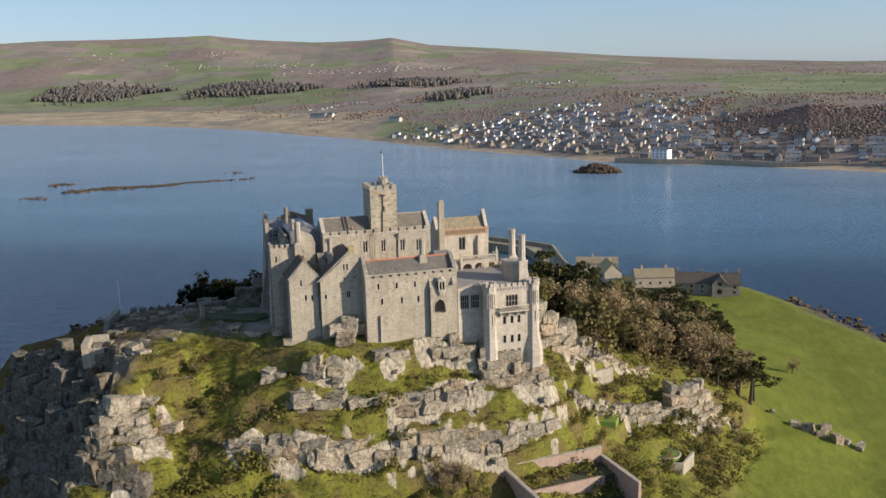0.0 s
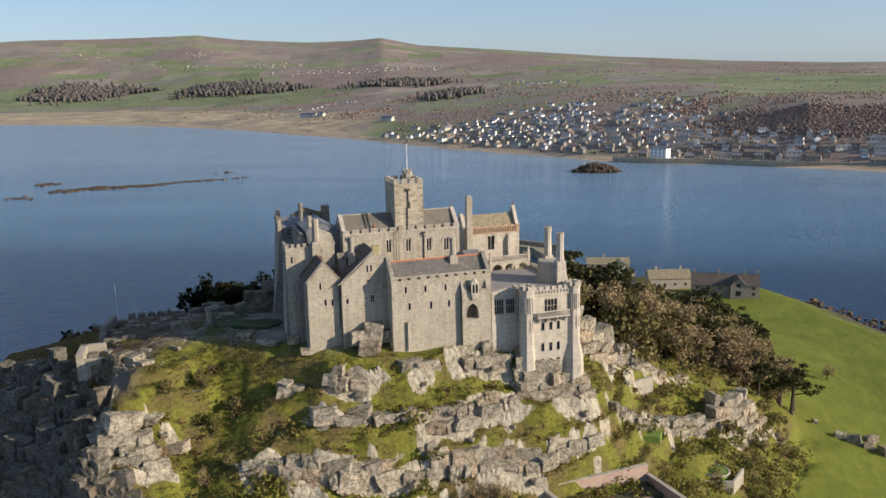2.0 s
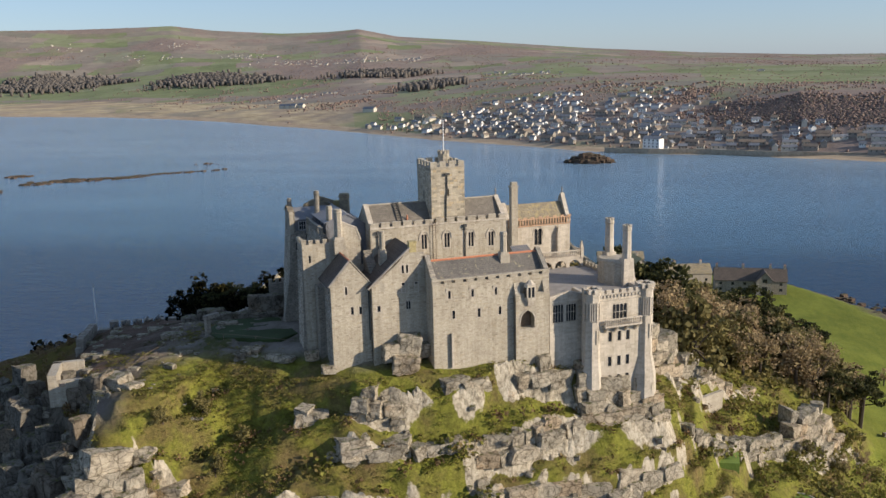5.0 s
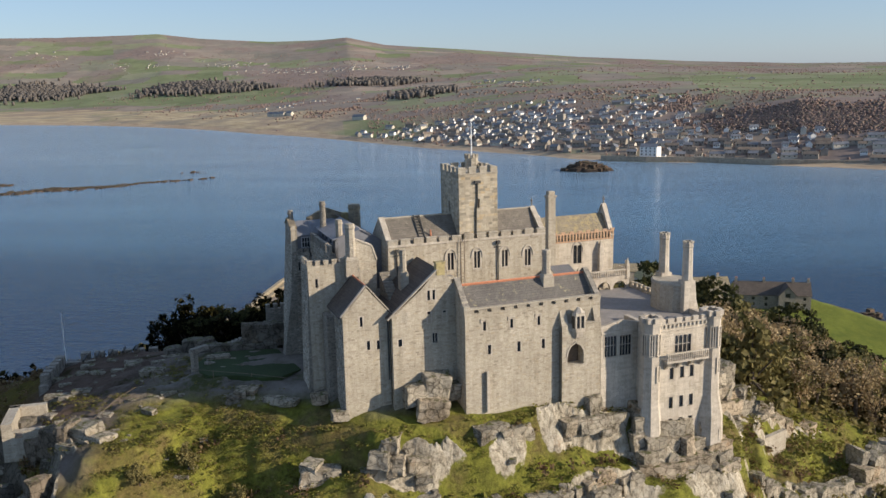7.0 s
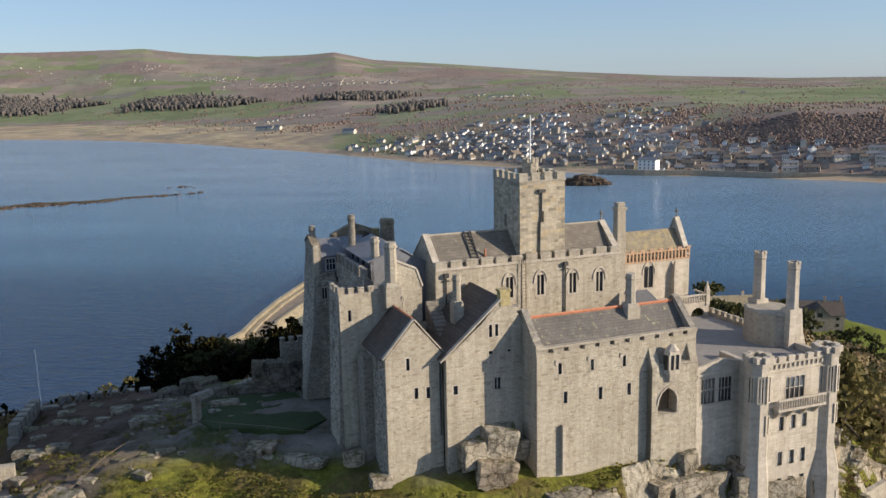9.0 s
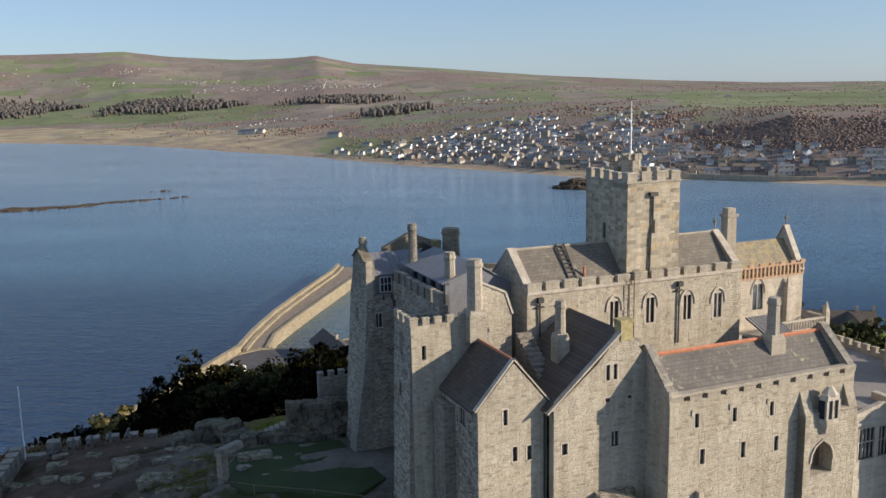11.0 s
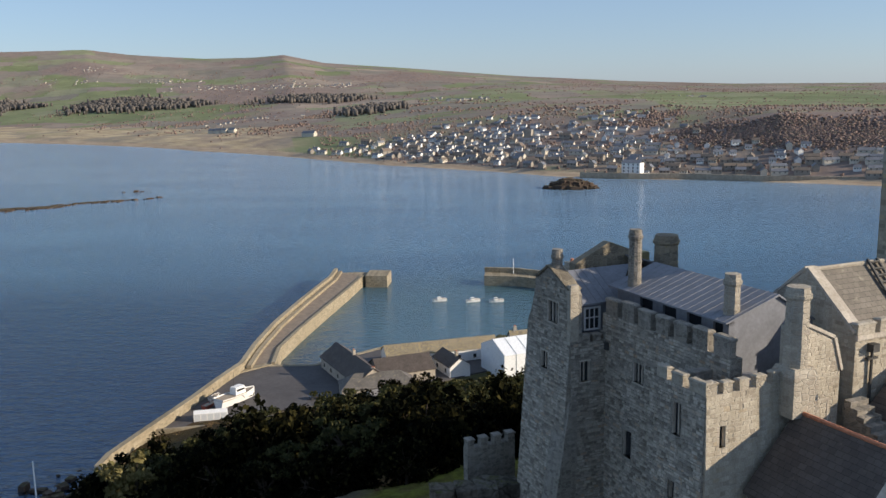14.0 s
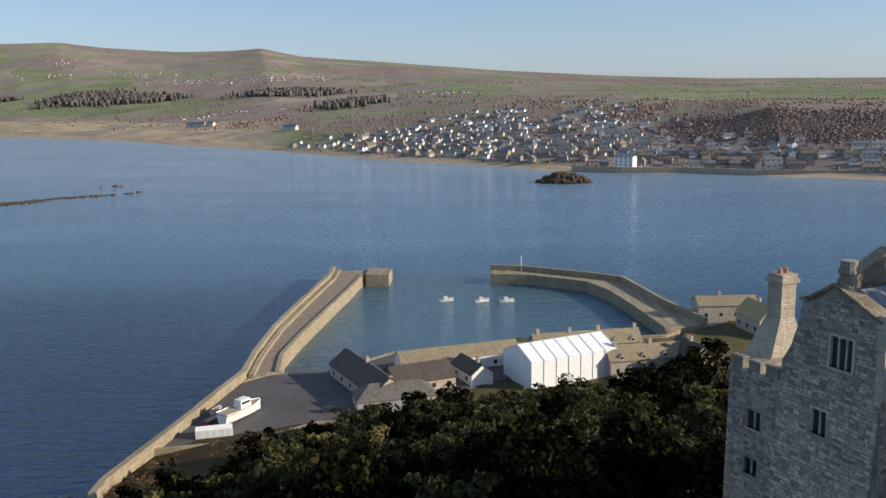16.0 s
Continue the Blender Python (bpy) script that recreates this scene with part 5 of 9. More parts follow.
def gabled_house():
    r = thing("gabled_house", CASTLE, "granite house with steep dark slate roof and coped front gable", "house")
    front = [(-6.3, 68.0, 69.4, 0.5, 1, False), (-5.4, 64.6, 65.9, 0.55, 1, False), (-4.0, 64.5, 65.8, 0.55, 1, False)]
    bm = wall(B(), (-8.9, -9.4), (-2.3, -9.4), 50, 69.6, 0.8, cut_s(front, -8.9))
    extrude(bm, [(-8.9, -9.4, 69.6), (-2.3, -9.4, 69.6), (-5.5, -9.4, 73.4)], (0, 0.8, 0))
    fw = part("front_wall", bm, STONE, r)
    clad(fw, PIECE, (-8.9, -9.4), (-2.3, -9.4), 54, 73.2, (0, 1), cut_s(front, -8.9), (0.46, 0.23), top=lambda u: 69.6 + 3.8 * min(1, u / 3.4, (6.6 - u) / 3.2))
    slits(r, front, -9.4)
    west = [(-6.2, 67.4, 68.9, 1.5, 3, False)]
    # same house, darker stone: the west side's shade is in the colour
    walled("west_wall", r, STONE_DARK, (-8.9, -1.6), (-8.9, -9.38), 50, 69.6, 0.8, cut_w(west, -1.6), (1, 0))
    west_windows(r, west, -8.9)
    walled("east_wall", r, STONE, (-2.3, -9.38), (-2.3, -1.6), 50, 69.6, 0.8, (), (-1, 0))
    bm = B()
    for (xa, za, xb, zb) in ((-9.3, 69.3, -5.5, 73.45), (-5.5, 73.45, -1.9, 69.3)):
        extrude(bm, [(xa, -9.1, za), (xa, -1.8, za), (xb, -1.8, zb), (xb, -9.1, zb)], (0, 0, 0.2))
    part("roof", bm, SLATE_DARK, r, "dark brown slate roof")
    part("coping", coping(B(), [(-9.1, -9.25, 69.55), (-5.5, -9.25, 73.65), (-2.1, -9.25, 69.55)], 0.5, 0.14), STONE_PALE, r)
    part("ridge_tiles", rod(B(), (-5.5, -9.0, 73.66), (-5.5, -1.9, 73.66), 0.13), TERRACOTTA, r)
    part("buttress", box(B(), -10.0, -8.85, -4.6, -2.0, 50, 68.6), STONE_DARK, r)
    bm = rod(B(), (-2.6, -9.55, 69.2), (-2.6, -9.55, 60.0), 0.09)
    part("rain_pipe", bm, IRON, r)
    return r


def second_house():
    r = thing("gabled_range", CASTLE, "granite gabled range with one long dark roof slope", "house")
    win = [(3.1, 71.0, 72.4, 0.5, 1, False), (3.85, 71.0, 72.4, 0.5, 1, False), (3.1, 67.8, 69.4, 0.6, 1, False), (5.4, 67.7, 69.3, 0.6, 1, False), (3.9, 64.8, 66.2, 0.85, 2, False), (-1.2, 64.9, 65.9, 0.65, 1, False), (-0.5, 68.6, 69.5, 0.45, 1, False)]
    bm = wall(B(), (-2.3, -10.6), (7.0, -10.6), 50, 69.0, 0.8, cut_s([w for w in win if w[2] < 69], -2.3))
    bm2 = wall(B(), (2.0, -10.6), (7.0, -10.6), 69.0, 72.6, 0.8, cut_s([(3.1, 69.0, 69.4, 0.6), (5.4, 69.0, 69.3, 0.6), *[w for w in win if w[1] > 70]], 2.0))
    fw = part("front_wall", bm, STONE, r)
    part("upper_wall", bm2, STONE, r)
    clad(fw, PIECE, (-2.3, -10.6), (7.0, -10.6), 54, 74.8, (0, 1), cut_s(win, -2.3), (0.46, 0.23), top=lambda u: min(69.0 + 0.8 * (u + 0.2), 72.6 + 2.4 * min(1, max(0, (9.3 - u) / 2.4))))
    bm = extrude(B(), [(-2.5, -10.6, 69.0), (2.0, -10.6, 69.0), (2.0, -10.6, 72.6)], (0, 0.8, 0))
    extrude(bm, [(2.0, -10.6, 72.6), (7.0, -10.6, 72.6), (5.4, -10.6, 74.9), (4.3, -10.6, 75.0)], (0, 0.8, 0))
    part("gable", bm, STONE, r)
    slits(r, [w for w in win if w[0] != -0.5], -10.6)
    bm = B()
    extrude(bm, [(-2.9, -10.4, 68.8), (-2.9, -1.0, 68.8), (4.7, -1.0, 75.05), (4.7, -10.4, 75.05)], (0, 0, 0.2))
    extrude(bm, [(4.7, -10.4, 75.05), (4.7, -1.0, 75.05), (7.2, -1.0, 72.4), (7.2, -10.4, 72.4)], (0, 0, 0.2))
    part("roof", bm, SLATE_DARK, r, "long dark slate roof slope")
    part("coping", coping(B(), [(-2.9, -10.45, 68.75), (4.5, -10.45, 75.2)], 0.55, 0.16), STONE_PALE, r)
    bm = box(B(), 4.3, 5.5, -10.7, -9.7, 74.4, 76.0)
    box(bm, 4.2, 5.6, -10.8, -9.6, 76.0, 76.25)
    part("gable_block", bm, LICHEN_STONE, r, "lichen-yellow block on the gable")
    part("side_wall", box(B(), 5.6, 7.0, -10.55, -3.0, 60, 72.9), STONE, r)
    part("stub_chimney", box(B(), 6.0, 7.2, -9.8, -8.8, 72.6, 73.9), STONE, r)
    chimney(r, "chimney", 1.0, -5.9, 71.5, 77.4, 0.5, 8, STONE, 0, (0.62, 2.4))
    part("back_wall", box(B(), -2.4, 7.0, -2.0, -1.0, 60, 71), STONE, r)
    return r


def bastion():
    r = thing("bastion", CASTLE, "battlemented south-west bastion with battered foot", "bastion")
    south = [(-10.5, 72.1, 73.4, 0.45, 1, False)]
    walled("south_wall", r, STONE, (-11.7, -1.2), (-5.8, -1.2), 50, 75.3, 0.8, cut_s(south, -11.7), batter=0.03, single=300, size=(0.48, 0.26))
    slits(r, south, -1.2)
    west = [(1.2, 72.2, 74.2, 0.8, 2, False), (1.4, 68.1, 69.3, 0.6, 1, False)]
    # west side again in the darker stone, its shade set by colour
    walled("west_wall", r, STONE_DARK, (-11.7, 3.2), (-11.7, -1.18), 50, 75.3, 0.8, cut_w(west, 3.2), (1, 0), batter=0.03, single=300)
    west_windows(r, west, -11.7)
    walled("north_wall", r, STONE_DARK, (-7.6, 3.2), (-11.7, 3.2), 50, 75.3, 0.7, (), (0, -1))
    part("deck", box(B(), -11.0, -5.0, -0.5, 2.6, 74.4, 74.7), LEAD, r)
    battlements(r, STONE, (-11.75, -1.25), (-6.2, -1.25), 75.3, 0.75, 0.8, 0.5, 0.45)
    battlements(r, STONE, (-11.75, 3.2), (-11.75, -0.75), 75.3, 0.75, 1.2, 0.5, 0.45, (1, 0))
    chimney(r, "chimney", -5.4, -1.4, 74.0, 81.0, 0.74, 8, STONE, 0, (0.95, 1.8))
    bm = extrude(B(), [(-5.8, -1.3, 60), (-1.6, -1.3, 60), (-1.6, -1.3, 75.3), (-2.3, -1.3, 77.5), (-4.6, -1.3, 78.6), (-5.8, -1.3, 78.6)], (0, 0.7, 0))
    rw = part("raised_wall", bm, STONE, r)
    clad(rw, PIECE, (-5.8, -1.3), (-1.6, -1.3), 68, 78.4, (0, 1), [(1.7, 3.5, 72.2, 73.9)], (0.44, 0.23), top=lambda u: 78.6 if u < 1.2 else (78.6 - 0.48 * (u - 1.2) if u < 3.5 else 77.5 - 3.1 * (u - 3.5)))
    part("coping", coping(B(), [(-4.7, -0.95, 78.6), (-2.3, -0.95, 77.5), (-1.6, -0.95, 75.4)], 0.9, 0.2), STONE_PALE, r)
    window(r, (-3.2, -1.3, 72.4), (1, 0), S_OUT, 1.5, 1.3, 3, False)
    # stair between the raised wall and the church
    for k in range(10):
        bm = box(B(), -1.3, 0.2, -6.5 + k * 0.5, -6.0 + k * 0.5, 70.0, 70.3 + k * 0.36)
        part("step", bm, STONE_DARK, r)
    return r


def west_range():
    r = thing("west_range", CASTLE, "grey granite west range with lead roof and tall merlons", "castle range")
    ww = [(9.8, 72.2, 73.6, 1.2, 3, True), (6.6, 72.0, 73.2, 0.9, 2, True), (4.3, 70.2, 72.2, 1.0, 2, False), (10.9, 66.4, 68.4, 1.0, 1, True)]
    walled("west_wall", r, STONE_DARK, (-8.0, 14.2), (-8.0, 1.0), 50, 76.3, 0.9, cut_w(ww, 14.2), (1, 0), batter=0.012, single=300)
    west_windows(r, ww, -8.0)
    battlements(r, STONE_DARK, (-8.0, 13.8), (-8.0, 1.2), 76.3, 1.35, 1.25, 0.55, 0.5, (1, 0))
    # attic of the lead roof, with dark lights
    bm = wall(B(), (-6.6, 14.4), (-6.6, 2.8), 74, 78.1, 0.4, [(2.7 + 2.5 * k, 4.1 + 2.5 * k, 76.9, 77.8) for k in range(4)], (1, 0))
    part("attic_wall", bm, LEAD, r)
    for k in range(4):
        bm = box(B(), -6.4, -6.25, 10.3 - 2.5 * k, 11.7 - 2.5 * k, 76.9, 77.8)
        part("attic_light", bm, GLASS, r)
    bm = B()
    extrude(bm, [(-7.0, 2.6, 77.95), (-7.0, 15.0, 77.95), (-2.8, 15.0, 79.3), (-2.8, 2.6, 79.3)], (0, 0, 0.12))
    extrude(bm, [(-2.8, 2.6, 79.3), (-2.8, 18.8, 79.3), (1.4, 18.8, 76.75), (1.4, 2.6, 76.75)], (0, 0, 0.12))
    roof = part("lead_roof", bm, LEAD, r, "grey lead sheet roof with rolled seams")
    for k in range(18):
        y = 2.9 + 0.7 * k
        bm = B()
        rod(bm, (-7.0, y, 78.07), (-2.8, y, 79.42), 0.025, 5)
        rod(bm, (-2.8, y, 79.42), (1.4, y, 76.87), 0.025, 5)
        part("seam", bm, LEAD, roof)
    part("south_end", extrude(B(), [(-6.6, 2.8, 70), (1.4, 2.8, 70), (1.4, 2.8, 76.8), (-2.8, 2.8, 79.3), (-6.6, 2.8, 78.0)], (0, 0.5, 0)), LEAD, r)
    part("east_wall", wall(B(), (1.4, 1.0), (1.4, 21.0), 56, 76.8, 0.6, (), (-1, 0)), STONE_DARK, r)
    part("north_wall", wall(B(), (-7.6, 20.2), (1.4, 20.2), 50, 75.6, 0.6), STONE_DARK, r)
    # chimneys over the lead roof
    chimney(r, "round_chimney", -6.0, 13.2, 76.6, 82.4, 0.48, 12, STONE_DARK)
    chimney(r, "octagonal_chimney", 0.2, 17.5, 75.5, 80.9, 1.0, 8, LICHEN_DARK)
    chimney(r, "chimney", -5.8, 3.5, 75.3, 80.9, 0.54, 8, STONE, 0, (0.62, 1.6))
    # battlemented gable behind the roof
    bm = extrude(B(), [(-7.4, 18.9, 74), (-0.8, 18.9, 74), (-0.8, 18.9, 79.2), (-4.2, 18.9, 80.5), (-7.4, 18.9, 79.0)], (0, 0.8, 0))
    part("north_gable", bm, LICHEN_DARK, r)
    bm = box(B(), -1.7, -0.5, 18.7, 19.9, 76, 79.4)
    part("gable_block", bm, LICHEN_STONE, r)
    return r


def north_range():
    """The lower range behind the gabled tower, with a chimney on its north wall."""
    r = thing("north_range", CASTLE, "lower granite north range with mullioned lights and tall chimney", "castle range")
    lights = [(27.4, 67.25, 68.5, 1.25, 2, False), (27.5, 64.1, 65.2, 1.2, 2, False)]
    walled("west_wall", r, STONE_DARK, (-5.0, 29.7), (-5.0, 19.6), 46, 71.1, 0.8, cut_w(lights, 29.7), (1, 0), batter=0.012, single=200)
    west_windows(r, lights, -5.0)
    battlements(r, STONE_DARK, (-5.0, 29.6), (-5.0, 21.0), 71.1, 0.75, 0.9, 0.55, 0.5, (1, 0))
    part("north_wall", wall(B(), (8.0, 29.7), (-5.0, 29.7), 46, 71.1, 0.8, (), (0, -1)), STONE_DARK, r)
    part("deck", box(B(), -4.3, 8.0, 19.6, 29.0, 70.2, 70.5), LEAD, r)
    # the flaring breast, the stack with its cap and two pots
    bm = box(B(), -2.9, 1.5, 28.6, 31.6, 69.5, 73.6)
    for v in bm.verts:
        if v.co.z > 73:
            v.co.x, v.co.y = -0.1 + (v.co.x + 0.7) * 0.30, 30.2 + (v.co.y - 30.1) * 0.42
    box(bm, -0.76, 0.56, 29.58, 30.82, 73.6, 76.0)
    box(bm, -0.92, 0.72, 29.42, 30.98, 76.0, 76.25)
    box(bm, -0.80, 0.60, 29.54, 30.86, 76.25, 76.6)
    stack = part("north_chimney", bm, STONE, r)
    for k in (-0.3, 0.25):
        part("chimney_pot", tube(B(), -0.1 + k, 30.2, 76.6, 76.95, 0.17, 0.14), TERRACOTTA, stack)
    return r


def gabled_tower():
    """The tower at the range's north end, its west wall flaring outwards to the foot."""
    q = thing("gabled_tower", CASTLE @ pose(-0.2, 1.8, -0.65), "grey granite gabled tower with flaring west wall", "tower")
    wt = [(14.4, 76.1, 77.7, 1.4, 3, True), (15.35, 72.4, 73.7, 1.0, 2, True)]
    lower = cut_w([w for w in wt if w[2] < 75], 18.05)
    bm = wall(B(), (-10.8, 18.05), (-10.8, 12.0), 50, 75.6, 0.9, lower, (1, 0), batter=0.075)
    tower = part("tower_wall", bm, STONE_DARK, q)
    clad(tower, PIECE_DARK, (-10.8, 18.05), (-10.8, 12.0), 56, 75.5, (1, 0), lower, (0.38, 0.2), 0.075, 75.6, None, 300)
    upper = cut_w([w for w in wt if w[1] > 75], 17.6)
    bm = wall(B(), (-10.8, 16.95), (-10.8, 12.0), 75.6, 78.4, 0.9, cut_w([w for w in wt if w[1] > 75], 16.95), (1, 0))
    extrude(bm, [(-10.8, 12.0, 78.4), (-10.8, 16.95, 78.4), (-10.8, 16.95, 79.1), (-10.8, 16.4, 79.3), (-10.8, 15.0, 80.2), (-10.8, 12.3, 78.9), (-10.8, 12.0, 78.6)], (0.9, 0, 0))
    extrude(bm, [(-10.8, 16.95, 75.6), (-10.8, 18.05, 75.6), (-10.8, 17.5, 76.6), (-10.8, 16.95, 78.4)], (0.9, 0, 0))
    gb = part("gable", bm, STONE_DARK, q)
    clad(gb, PIECE_DARK, (-10.8, 17.6), (-10.8, 12.0), 75.6, 79.9, (1, 0), upper, (0.38, 0.2), 0, None, lambda u: 76.4 + 3.6 * u if u < 0.65 else (79.0 + 0.55 * (u - 0.65) if u < 2.6 else 80.0 - 0.45 * (u - 2.6)), 250)
    for y, z0, z1, w, l, p in wt:
        off = 0.075 * max(0, 75.6 - z1)
        window(q, (-10.8 - off, y, z0), (0, -1), W_OUT, w, z1 - z0, l, p)
    bm = coping(B(), [(-10.4, 12.2, 78.9), (-10.4, 15.0, 80.2), (-10.4, 16.4, 79.3), (-10.4, 17.0, 79.1)], 1.1, 0.16)
    part("coping", bm, LICHEN_DARK, q)
    chimney(q, "gable_chimney", -10.3, 14.7, 79.7, 81.5, 0.42, 12, STONE_DARK)
    bm = box(B(), -10.9, -10.2, 11.9, 12.35, 75.2, 78.7)
    box(bm, -10.95, -10.1, 11.85, 12.5, 78.7, 79.3, 0.1)
    part("corner_shaft", bm, STONE, q)
    south = [(-9.6, 72.1, 73.6, 0.8, 2, True)]
    walled("tower_south_wall", q, STONE_DARK, (-10.8, 12.0), (-6.1, 12.0), 50, 75.0, 0.9, cut_s(south, -10.8), batter=0.02, single=250)
    slits(q, south, 12.0)
    battlements(q, STONE_DARK, (-10.8, 11.98), (-6.3, 11.98), 75.0, 0.6, 0.62, 0.3, 0.5)
    bm = B()
    rod(bm, (-7.75, 11.75, 74.6), (-7.75, 11.75, 68), 0.09)
    box(bm, -8.0, -7.5, 11.5, 11.98, 74.3, 74.9)
    part("rain_pipe", bm, IRON, q)
    # battered foot at the corner
    bm = extrude(B(), [(-13.9, 11.7, 52), (-10.4, 11.7, 52), (-10.4, 11.7, 71.5), (-11.0, 11.7, 70.8)], (0, 1.9, 0))
    part("raking_buttress", bm, STONE_DARK, q)
    # slate-hung dormer with a four-pane light
    bm = box(B(), -9.9, -6.5, 13.0, 13.4, 74.6, 77.5)
    part("dormer_wall", bm, LEAD, q)
    window(q, (-8.4, 12.9, 75.7), (1, 0), S_OUT, 1.25, 1.5, 3, False, trim=WHITE_GREY, depth=0.1, transom=True)
    walled("tower_north_wall", q, STONE_DARK, (-3.0, 18.05), (-10.8, 18.05), 50, 75.6, 0.9, (), (0, -1), batter=0.02, single=120)
    bm = extrude(B(), [(-10.2, 12.75, 77.5), (-6.4, 12.75, 77.5), (-2.9, 15.9, 79.4), (-10.2, 15.9, 79.4)], (0, 0, 0.12))
    roof = part("lead_roof", bm, LEAD, q, "grey lead sheet roof with rolled seams")
    part("rear_slope", extrude(B(), [(-10.2, 15.9, 79.4), (-2.9, 15.9, 79.4), (-2.9, 17.6, 78.2), (-10.2, 17.6, 78.2)], (0, 0, 0.12)), LEAD, q)
    for k in range(7):
        x = -9.9 + 0.62 * k
        part("seam", rod(B(), (x, 12.75, 77.62), (x, 15.9, 79.52), 0.03, 5), LEAD, roof)
    return q


def gallery():
    r = thing("gallery", CASTLE, "pale gallery wall with tall mullioned windows under a roof terrace", "gallery")
    win = [(29.5, 60.6, 63.7, 2.1, 4, True), (32.0, 60.6, 63.6, 2.0, 4, True)]
    walled("front_wall", r, STONE_PALE, (27.9, -14.8), (34.0, -14.8), 44, 65.0, 0.7, cut_s(win, 27.9))
    for x, z0, z1, w, l, p in win:
        window(r, (x, -14.8, z0), (1, 0), S_OUT, w, z1 - z0, l, p, transom=True)
    bm = extrude(B(), [(27.9, -14.85, 65.0), (34.0, -14.85, 65.0), (34.0, -14.85, 65.4), (31.2, -14.85, 66.0), (28.4, -14.85, 65.4), (27.9, -14.85, 65.3)], (0, 0.5, 0))
    part("parapet", bm, STONE_PALE, r)
    part("string_course", box(B(), 27.9, 34.0, -14.95, -14.8, 64.1, 64.35), STONE_PALE, r)
    bm = box(B(), 27.9, 46.5, -14.1, 6.5, 64.3, 64.75)
    part("terrace", bm, PAVE, r, "grey paved roof terrace")
    walled("terrace_wall", r, STONE, (46.4, -11.0), (46.4, 6.5), 44, 65.2, 0.6, (), (-1, 0))
    battlements(r, STONE, (46.4, -3.5), (46.4, 6.5), 65.2, 0.6, 0.9, 0.5, 0.5, (-1, 0))
    walled("terrace_north_wall", r, STONE, (28.0, 6.2), (46.4, 6.2), 50, 64.7, 0.5)
    # a slatted glazed lean-to by the church
    bm = extrude(B(), [(26.4, -6.5, 69.6), (30.0, -6.5, 69.6), (30.0, -1.0, 71.6), (26.4, -1.0, 71.6)], (0, 0, 0.12))
    lean = part("lean_to_roof", bm, LEAD, r)
    for k in range(9):
        x = 26.5 + 0.42 * k
        part("glazing_bar", rod(B(), (x, -6.5, 69.75), (x, -1.0, 71.75), 0.06, 5), STONE_PALE, lean)
    part("lean_to_wall", box(B(), 26.4, 30.0, -6.4, -0.6, 64.6, 69.7), STONE, r)
    return r


def terrace_stacks():
    r = thing("chimney_block", CASTLE, "granite stack block on the terrace with two tall octagonal chimneys", "chimney block")
    bm = tube(B(), 44.6, -7.6, 64.0, 68.9, 3.0, 2.9, 10)
    tube(bm, 44.6, -7.6, 68.9, 69.25, 3.05, 2.8, 10)
    for v in bm.verts:
        v.co.y = -7.6 + (v.co.y + 7.6) * 1.25
    part("block", bm, STONE, r)
    for y, z1 in ((-4.9, 75.9), (-11.1, 75.6)):
        bm = extrude(B(), [(43.9, y - 0.9, 64.3), (46.9, y - 0.9, 64.3), (46.2, y - 0.85, 66.8), (45.95, y - 0.8, 69.8), (44.05, y - 0.8, 69.8), (44.0, y - 0.85, 66.8)], (0, 1.7, 0))
        part("breast", bm, STONE_PALE, r)
        ch = chimney(r, "chimney", 45.0, y, 69.4, z1, 0.80, 8, STONE_PALE)
        for k in range(8):
            a = math.pi / 4 * k + math.pi / 8
            part("merlon", box(B(), 45.0 + 0.66 * math.cos(a) - 0.16, 45.0 + 0.66 * math.cos(a) + 0.16, y + 0.66 * math.sin(a) - 0.16, y + 0.66 * math.sin(a) + 0.16, z1 - 0.05, z1 + 0.3), STONE_PALE, ch)
        for k in (-0.25, 0.25):
            part("chimney_pot", tube(B(), 45.0 + k, y, z1 - 0.1, z1 + 0.4, 0.16, 0.13), IRON, ch)
    return r


